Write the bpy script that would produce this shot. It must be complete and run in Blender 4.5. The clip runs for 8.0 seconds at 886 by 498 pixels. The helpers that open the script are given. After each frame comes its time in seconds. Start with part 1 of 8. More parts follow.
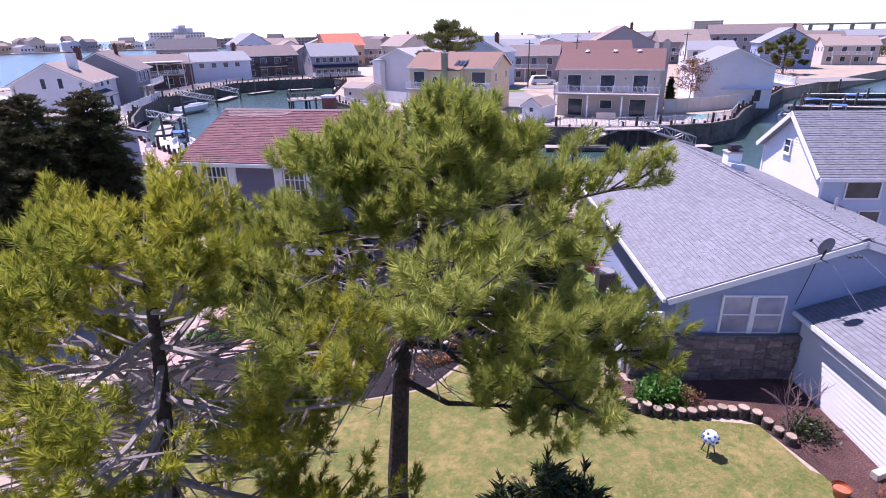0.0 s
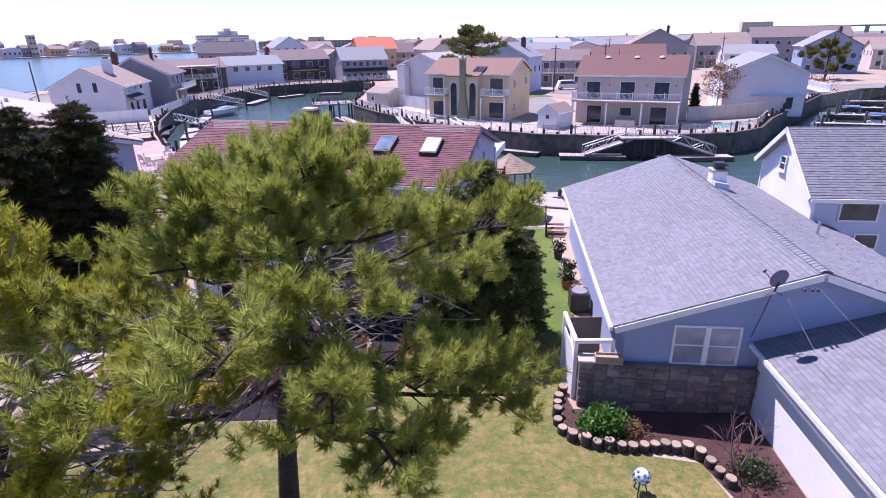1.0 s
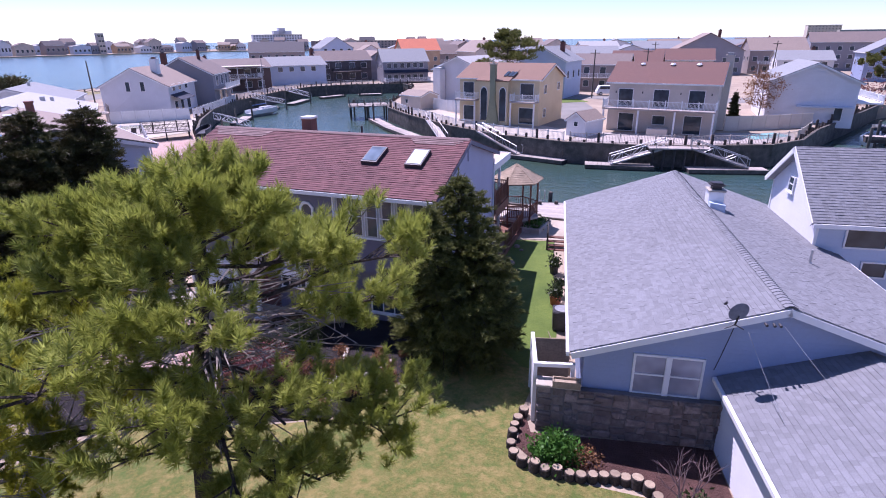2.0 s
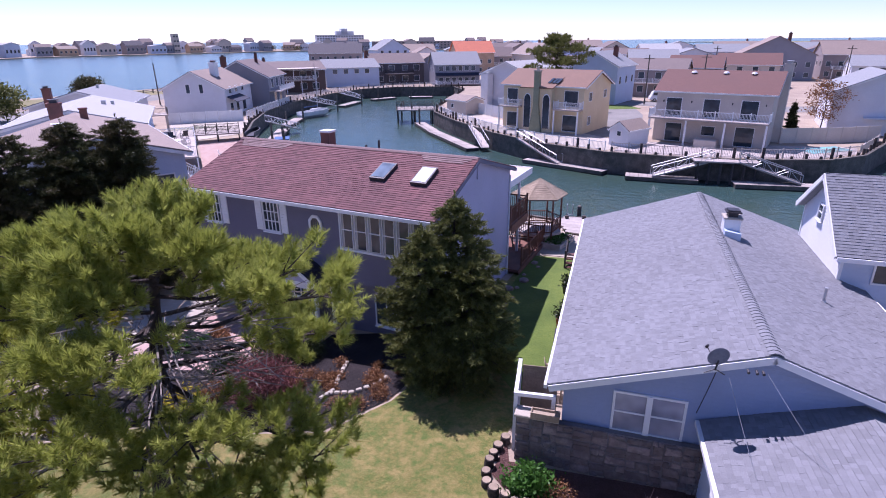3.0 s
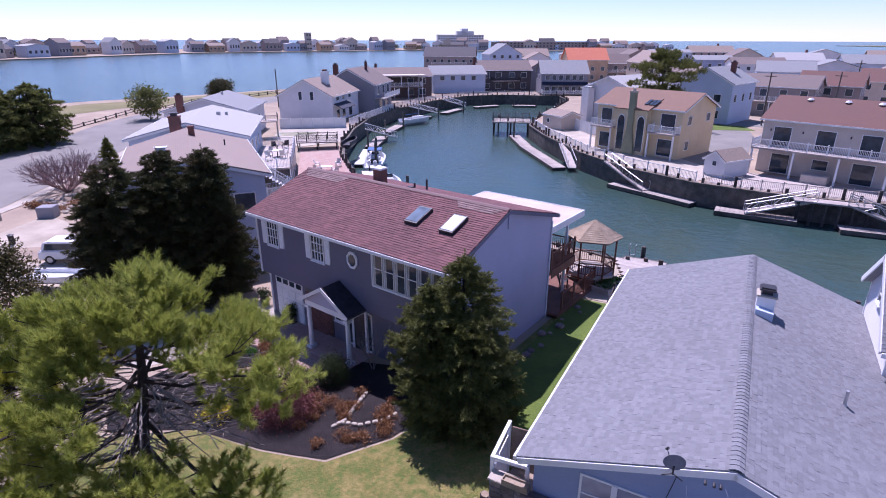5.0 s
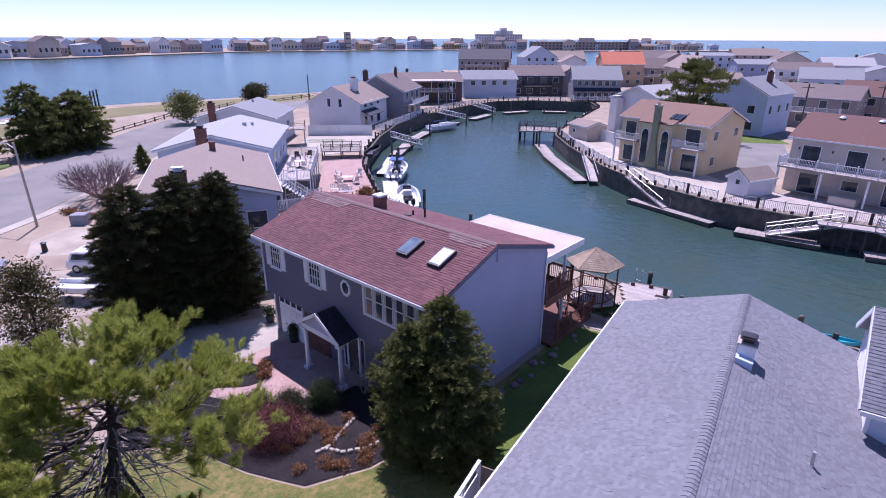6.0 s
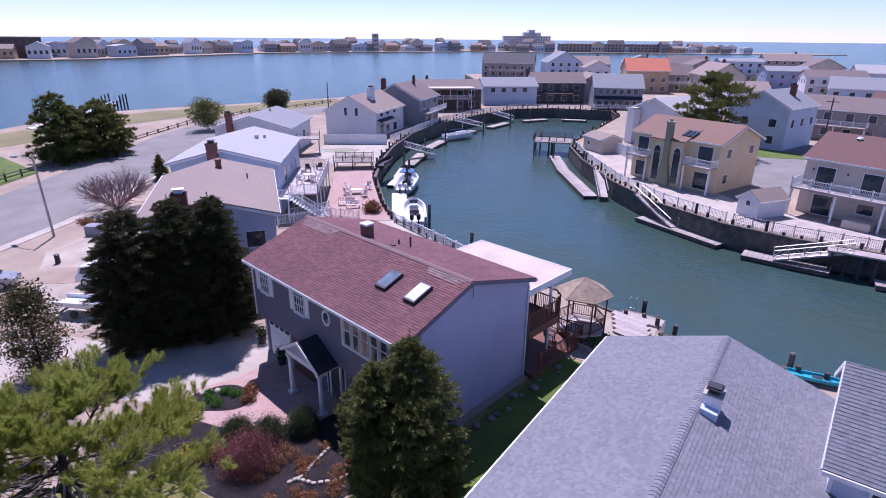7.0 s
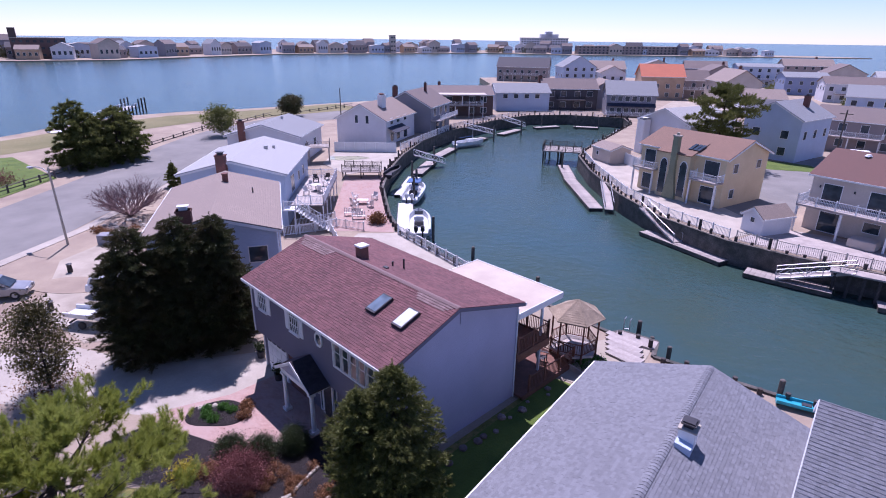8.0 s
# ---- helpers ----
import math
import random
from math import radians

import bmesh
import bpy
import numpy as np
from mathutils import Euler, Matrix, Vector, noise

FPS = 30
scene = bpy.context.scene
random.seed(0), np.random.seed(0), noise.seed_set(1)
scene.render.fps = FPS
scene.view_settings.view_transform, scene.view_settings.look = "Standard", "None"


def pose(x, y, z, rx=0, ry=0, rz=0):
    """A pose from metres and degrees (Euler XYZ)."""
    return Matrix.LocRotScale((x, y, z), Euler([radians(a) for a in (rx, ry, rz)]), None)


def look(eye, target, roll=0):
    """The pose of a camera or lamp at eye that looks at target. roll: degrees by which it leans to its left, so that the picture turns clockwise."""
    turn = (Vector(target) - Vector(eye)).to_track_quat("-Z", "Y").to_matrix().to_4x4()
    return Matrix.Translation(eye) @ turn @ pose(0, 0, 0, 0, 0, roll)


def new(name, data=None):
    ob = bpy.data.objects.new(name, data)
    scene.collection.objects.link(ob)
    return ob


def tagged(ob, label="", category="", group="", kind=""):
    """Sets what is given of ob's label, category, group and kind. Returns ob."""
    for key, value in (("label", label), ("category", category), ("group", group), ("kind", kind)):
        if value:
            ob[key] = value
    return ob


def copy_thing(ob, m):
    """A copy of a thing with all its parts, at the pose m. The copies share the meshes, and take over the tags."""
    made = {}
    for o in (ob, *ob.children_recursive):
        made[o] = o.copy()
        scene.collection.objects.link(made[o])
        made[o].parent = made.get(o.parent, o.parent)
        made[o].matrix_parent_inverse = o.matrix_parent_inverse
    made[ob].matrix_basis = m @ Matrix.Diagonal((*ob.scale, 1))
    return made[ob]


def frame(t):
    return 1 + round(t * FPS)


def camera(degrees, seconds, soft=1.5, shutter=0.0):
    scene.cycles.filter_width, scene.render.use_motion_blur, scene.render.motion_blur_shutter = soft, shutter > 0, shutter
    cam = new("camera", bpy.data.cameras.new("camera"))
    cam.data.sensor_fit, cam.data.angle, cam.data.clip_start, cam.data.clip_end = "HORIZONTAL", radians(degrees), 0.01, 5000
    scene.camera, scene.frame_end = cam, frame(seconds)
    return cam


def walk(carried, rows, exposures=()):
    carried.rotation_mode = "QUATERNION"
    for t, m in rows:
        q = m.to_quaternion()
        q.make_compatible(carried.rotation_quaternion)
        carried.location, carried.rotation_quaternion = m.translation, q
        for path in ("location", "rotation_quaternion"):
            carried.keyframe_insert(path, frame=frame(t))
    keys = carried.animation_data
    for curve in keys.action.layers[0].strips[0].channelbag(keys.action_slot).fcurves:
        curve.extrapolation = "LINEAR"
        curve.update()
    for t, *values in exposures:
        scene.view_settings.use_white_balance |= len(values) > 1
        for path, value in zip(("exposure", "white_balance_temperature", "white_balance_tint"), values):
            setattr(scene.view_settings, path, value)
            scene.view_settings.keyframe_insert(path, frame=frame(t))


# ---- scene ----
cam = camera(77.6, 8.0, soft=1.0)
METRES, EYE, TILT, LEAN, TURN = 20.0, 10.55, -21.2, 0.0, 0.0
PATH = [
    (0, (0.161, -0.183, 10.807), (0.146, 1.681, 10.082), -1.0),
    (0.5, (1.677, 0.064, 11.071), (1.6, 1.929, 10.352), -1.1),
    (1, (3.04, 0.308, 11.254), (2.897, 2.17, 10.537), -1.1),
    (1.5, (4.347, 0.51, 11.449), (4.126, 2.365, 10.735), -0.8),
    (3, (7.63, 1.375, 12.451), (7.146, 3.181, 11.74), -0.5),
    (3.5, (8.408, 1.698, 12.933), (7.795, 3.465, 12.226), -0.3),
    (4, (9.23, 1.936, 13.473), (8.505, 3.66, 12.765), -0.0),
    (4.5, (10.081, 2.152, 14.05), (9.299, 3.85, 13.34), 0.1),
    (6, (12.758, 3.488, 16.425), (11.815, 5.099, 15.706), 0.3),
    (6.5, (13.65, 4.233, 17.293), (12.667, 5.82, 16.575), 0.4),
    (7, (14.494, 4.922, 18.089), (13.475, 6.486, 17.371), 0.5),
    (7.5, (15.219, 5.3, 18.849), (14.179, 6.85, 18.129), 0.7),
    (8, (15.627, 5.505, 19.53), (14.563, 7.039, 18.813), 0.7),
]
walk(cam, [(t, look(eye, target, roll)) for t, eye, target, roll in PATH], [(0.0, 0.84, 5800, 40), (1.5, 0.66, 5700, 40), (3.5, 0.48, 5620, 40), (8.0, 0.27, 5530, 40)])

from mathutils.geometry import tessellate_polygon

# ---- light ----
SUN_AZ, SUN_EL = radians(-44), radians(62.5)      # the way the light travels over the ground, and its height
world = bpy.data.worlds.new("world")
scene.world = world
world.use_nodes = True
wn = world.node_tree
sky = wn.nodes.new("ShaderNodeTexSky")
sky.sky_type = "NISHITA"
sky.sun_disc = False
sky.sun_elevation = SUN_EL
sky.sun_rotation = radians(-46)
sky.air_density, sky.dust_density, sky.ozone_density = 0.85, 0.0, 4.0
bg = next(n for n in wn.nodes if n.type == "BACKGROUND")
bg.inputs["Strength"].default_value = 0.1
wn.links.new(sky.outputs[0], bg.inputs["Color"])
sun = new("sun", bpy.data.lights.new("sun", "SUN"))
sun.data.energy, sun.data.angle, sun.data.color = 5.0, radians(0.53), (1.0, 0.95, 0.88)
sun.matrix_world = look((0, 0, 60), (60 * math.cos(SUN_AZ) * math.cos(SUN_EL), 60 * math.sin(SUN_AZ) * math.cos(SUN_EL), 60 - 60 * math.sin(SUN_EL)))


# ---- materials ----
def nodes_of(name):
    m = bpy.data.materials.new(name)
    m.use_nodes = True
    nt = m.node_tree
    return m, nt, next(n for n in nt.nodes if n.type == "BSDF_PRINCIPLED")


def add(nt, kind, **inputs):
    n = nt.nodes.new(kind)
    for k, v in inputs.items():
        n.inputs[k].default_value = v
    return n


def mixed(nt, fac, a, b, mode="MIX"):
    n = nt.nodes.new("ShaderNodeMix")
    n.data_type, n.blend_type = "RGBA", mode
    for sock, v in ((n.inputs[0], fac), (n.inputs[6], a), (n.inputs[7], b)):
        if hasattr(v, "node"):
            nt.links.new(v, sock)
        else:
            sock.default_value = (*v, 1) if isinstance(v, tuple) else v
    return n.outputs[2]


def noise_fac(nt, co, scale, detail=4.0, lo=0.35, hi=0.65, rough=0.6):
    t = add(nt, "ShaderNodeTexNoise", Scale=scale, Detail=detail, Roughness=rough)
    nt.links.new(co, t.inputs["Vector"])
    r = add(nt, "ShaderNodeMapRange")
    r.inputs[1].default_value, r.inputs[2].default_value = lo, hi
    nt.links.new(t.outputs["Fac"], r.inputs[0])
    return r.outputs[0]


def bumped(nt, bsdf, height, strength, distance=0.01):
    b = add(nt, "ShaderNodeBump", Strength=strength, Distance=distance)
    nt.links.new(height, b.inputs["Height"])
    nt.links.new(b.outputs[0], bsdf.inputs["Normal"])


def coords(nt, which="Object"):
    return nt.nodes.new("ShaderNodeTexCoord").outputs[which]


def surf(name, a, b, rough=0.7, fine=12.0, coarse=0.6, bump=0.3, metal=0.0, stain=None, island=0.0, piece=0.0, dist=0.01):
    """Two colours mixed at two scales, with relief; island or piece: how far single islands or pieces differ."""
    m, nt, bs = nodes_of(name)
    co = coords(nt)
    f = noise_fac(nt, co, fine)
    g = noise_fac(nt, co, coarse, 3.0, 0.3, 0.7)
    c = mixed(nt, f, a, b)
    c = mixed(nt, g, c, stain or tuple(0.78 * v for v in a))
    if island or piece:
        if island:
            rnd = nt.nodes.new("ShaderNodeNewGeometry").outputs["Random Per Island"]
        else:
            rnd = nt.nodes.new("ShaderNodeObjectInfo").outputs["Random"]
        r = add(nt, "ShaderNodeMapRange")
        amount = island or piece
        r.inputs[3].default_value, r.inputs[4].default_value = 1 - amount, 1 + amount
        nt.links.new(rnd, r.inputs[0])
        hsv = nt.nodes.new("ShaderNodeHueSaturation")
        nt.links.new(c, hsv.inputs["Color"])
        nt.links.new(r.outputs[0], hsv.inputs["Value"])
        c = hsv.outputs[0]
    nt.links.new(c, bs.inputs["Base Color"])
    bs.inputs["Roughness"].default_value, bs.inputs["Metallic"].default_value = rough, metal
    if bump:
        bumped(nt, bs, f, bump, dist)
    return m


def siding(name, a, lap=0.15, rough=0.6, dirt=None):
    """Painted lap siding: a saw-tooth relief every lap metres of height, faint weathering."""
    m, nt, bs = nodes_of(name)
    co = coords(nt)
    sep = nt.nodes.new("ShaderNodeSeparateXYZ")
    nt.links.new(co, sep.inputs[0])
    d = nt.nodes.new("ShaderNodeMath")
    d.operation = "DIVIDE"
    d.inputs[1].default_value = lap
    nt.links.new(sep.outputs[2], d.inputs[0])
    fr = nt.nodes.new("ShaderNodeMath")
    fr.operation = "FRACT"
    nt.links.new(d.outputs[0], fr.inputs[0])
    f = noise_fac(nt, co, 9.0)
    g = noise_fac(nt, co, 0.5, 3.0, 0.3, 0.75)
    c = mixed(nt, f, a, tuple(0.94 * v for v in a))
    c = mixed(nt, g, c, dirt or tuple(0.86 * v for v in a))
    nt.links.new(c, bs.inputs["Base Color"])
    bs.inputs["Roughness"].default_value = rough
    inv = nt.nodes.new("ShaderNodeMath")
    inv.operation = "SUBTRACT"
    inv.inputs[0].default_value = 1.0
    nt.links.new(fr.outputs[0], inv.inputs[1])
    bumped(nt, bs, inv.outputs[0], 0.7, 0.02)
    return m


def shingled(name, a, b, c2, row=0.14, wide=0.32):
    """Asphalt shingles laid along the roof's own UV, in metres."""
    m, nt, bs = nodes_of(name)
    uv = coords(nt, "UV")
    br = add(nt, "ShaderNodeTexBrick", Scale=1.0)
    br.inputs["Mortar Size"].default_value, br.inputs["Bias"].default_value = 0.008, 0.0
    br.inputs["Brick Width"].default_value, br.inputs["Row Height"].default_value = wide, row
    br.inputs["Color1"].default_value, br.inputs["Color2"].default_value = (*a, 1), (*b, 1)
    br.inputs["Mortar"].default_value = (*[0.55 * v for v in a], 1)
    nt.links.new(uv, br.inputs["Vector"])
    co = coords(nt)
    g = noise_fac(nt, co, 0.45, 4.0, 0.35, 0.7)
    f = noise_fac(nt, co, 40.0, 2.0)
    c = mixed(nt, g, br.outputs["Color"], c2)
    c = mixed(nt, 0.25, c, mixed(nt, f, a, c2))
    nt.links.new(c, bs.inputs["Base Color"])
    bs.inputs["Roughness"].default_value = 0.85
    bumped(nt, bs, br.outputs["Fac"], -0.4, 0.01)
    return m


def leaf_stuff(name, a, b, c2=None, rough=0.5, through_light=0.3):
    """Leaves and needles: each island its own shade, some light passing through."""
    m, nt, bs = nodes_of(name)
    rnd = nt.nodes.new("ShaderNodeNewGeometry").outputs["Random Per Island"]
    c = mixed(nt, rnd, a, b)
    g = noise_fac(nt, coords(nt), 0.55, 3.0, 0.4, 0.62)
    c = mixed(nt, g, c, c2 or tuple(0.7 * v for v in a))
    nt.links.new(c, bs.inputs["Base Color"])
    bs.inputs["Roughness"].default_value = rough
    bs.inputs["Specular IOR Level"].default_value = 0.25
    tr = nt.nodes.new("ShaderNodeBsdfTranslucent")
    nt.links.new(c, tr.inputs["Color"])
    mx = nt.nodes.new("ShaderNodeMixShader")
    mx.inputs[0].default_value = through_light
    out = next(n for n in nt.nodes if n.type == "OUTPUT_MATERIAL")
    nt.links.new(bs.outputs[0], mx.inputs[1])
    nt.links.new(tr.outputs[0], mx.inputs[2])
    nt.links.new(mx.outputs[0], out.inputs["Surface"])
    return m


def glass_mat(name, tint=(0.03, 0.04, 0.05), rough=0.06):
    m, nt, bs = nodes_of(name)
    g = noise_fac(nt, coords(nt), 0.9, 2.0)
    nt.links.new(mixed(nt, g, tint, tuple(1.9 * v for v in tint)), bs.inputs["Base Color"])
    bs.inputs["Roughness"].default_value = rough
    bs.inputs["IOR"].default_value = 1.5
    return m


def water_mat():
    m, nt, bs = nodes_of("water")
    co = coords(nt)
    g = noise_fac(nt, co, 0.02, 4.0, 0.35, 0.65)
    h = noise_fac(nt, co, 0.09, 3.0, 0.3, 0.7)
    c = mixed(nt, g, (0.040, 0.071, 0.052), (0.046, 0.072, 0.042))
    c = mixed(nt, h, c, (0.035, 0.076, 0.074))
    nt.links.new(c, bs.inputs["Base Color"])
    bs.inputs["Roughness"].default_value = 0.2
    bs.inputs["Specular IOR Level"].default_value = 0.95
    bs.inputs["IOR"].default_value = 1.33
    w1 = add(nt, "ShaderNodeTexNoise", Scale=0.9, Detail=5.0, Roughness=0.6)
    nt.links.new(co, w1.inputs["Vector"])
    w2 = add(nt, "ShaderNodeTexNoise", Scale=0.12, Detail=3.0)
    nt.links.new(co, w2.inputs["Vector"])
    s = nt.nodes.new("ShaderNodeMath")
    s.operation = "ADD"
    nt.links.new(w1.outputs["Fac"], s.inputs[0])
    nt.links.new(w2.outputs["Fac"], s.inputs[1])
    bumped(nt, bs, s.outputs[0], 0.4, 0.3)
    return m


def grass_mat():
    m, nt, bs = nodes_of("grass")
    co = coords(nt)
    f = noise_fac(nt, co, 9.0, 6.0, 0.40, 0.60, 0.75)
    g = noise_fac(nt, co, 0.8, 7.0, 0.38, 0.64)
    p = noise_fac(nt, co, 3.4, 6.0, 0.42, 0.68)
    c = mixed(nt, f, (0.10, 0.115, 0.020), (0.22, 0.195, 0.048))
    c = mixed(nt, g, c, (0.305, 0.238, 0.080))
    c = mixed(nt, p, c, (0.095, 0.142, 0.022))
    nt.links.new(c, bs.inputs["Base Color"])
    bs.inputs["Roughness"].default_value = 0.9
    bumped(nt, bs, f, 0.7, 0.04)
    return m


def paver_mat():
    m, nt, bs = nodes_of("pavers")
    co = coords(nt)
    br = add(nt, "ShaderNodeTexBrick", Scale=1.0)
    br.inputs["Brick Width"].default_value, br.inputs["Row Height"].default_value = 0.22, 0.11
    br.inputs["Mortar Size"].default_value = 0.008
    br.inputs["Color1"].default_value, br.inputs["Color2"].default_value = (0.36, 0.20, 0.165, 1), (0.45, 0.29, 0.245, 1)
    br.inputs["Mortar"].default_value = (0.30, 0.22, 0.2, 1)
    nt.links.new(co, br.inputs["Vector"])
    g = noise_fac(nt, co, 0.9, 4.0, 0.35, 0.7)
    nt.links.new(mixed(nt, g, br.outputs["Color"], (0.42, 0.30, 0.265)), bs.inputs["Base Color"])
    bs.inputs["Roughness"].default_value = 0.85
    bumped(nt, bs, br.outputs["Fac"], -0.4, 0.01)
    return m


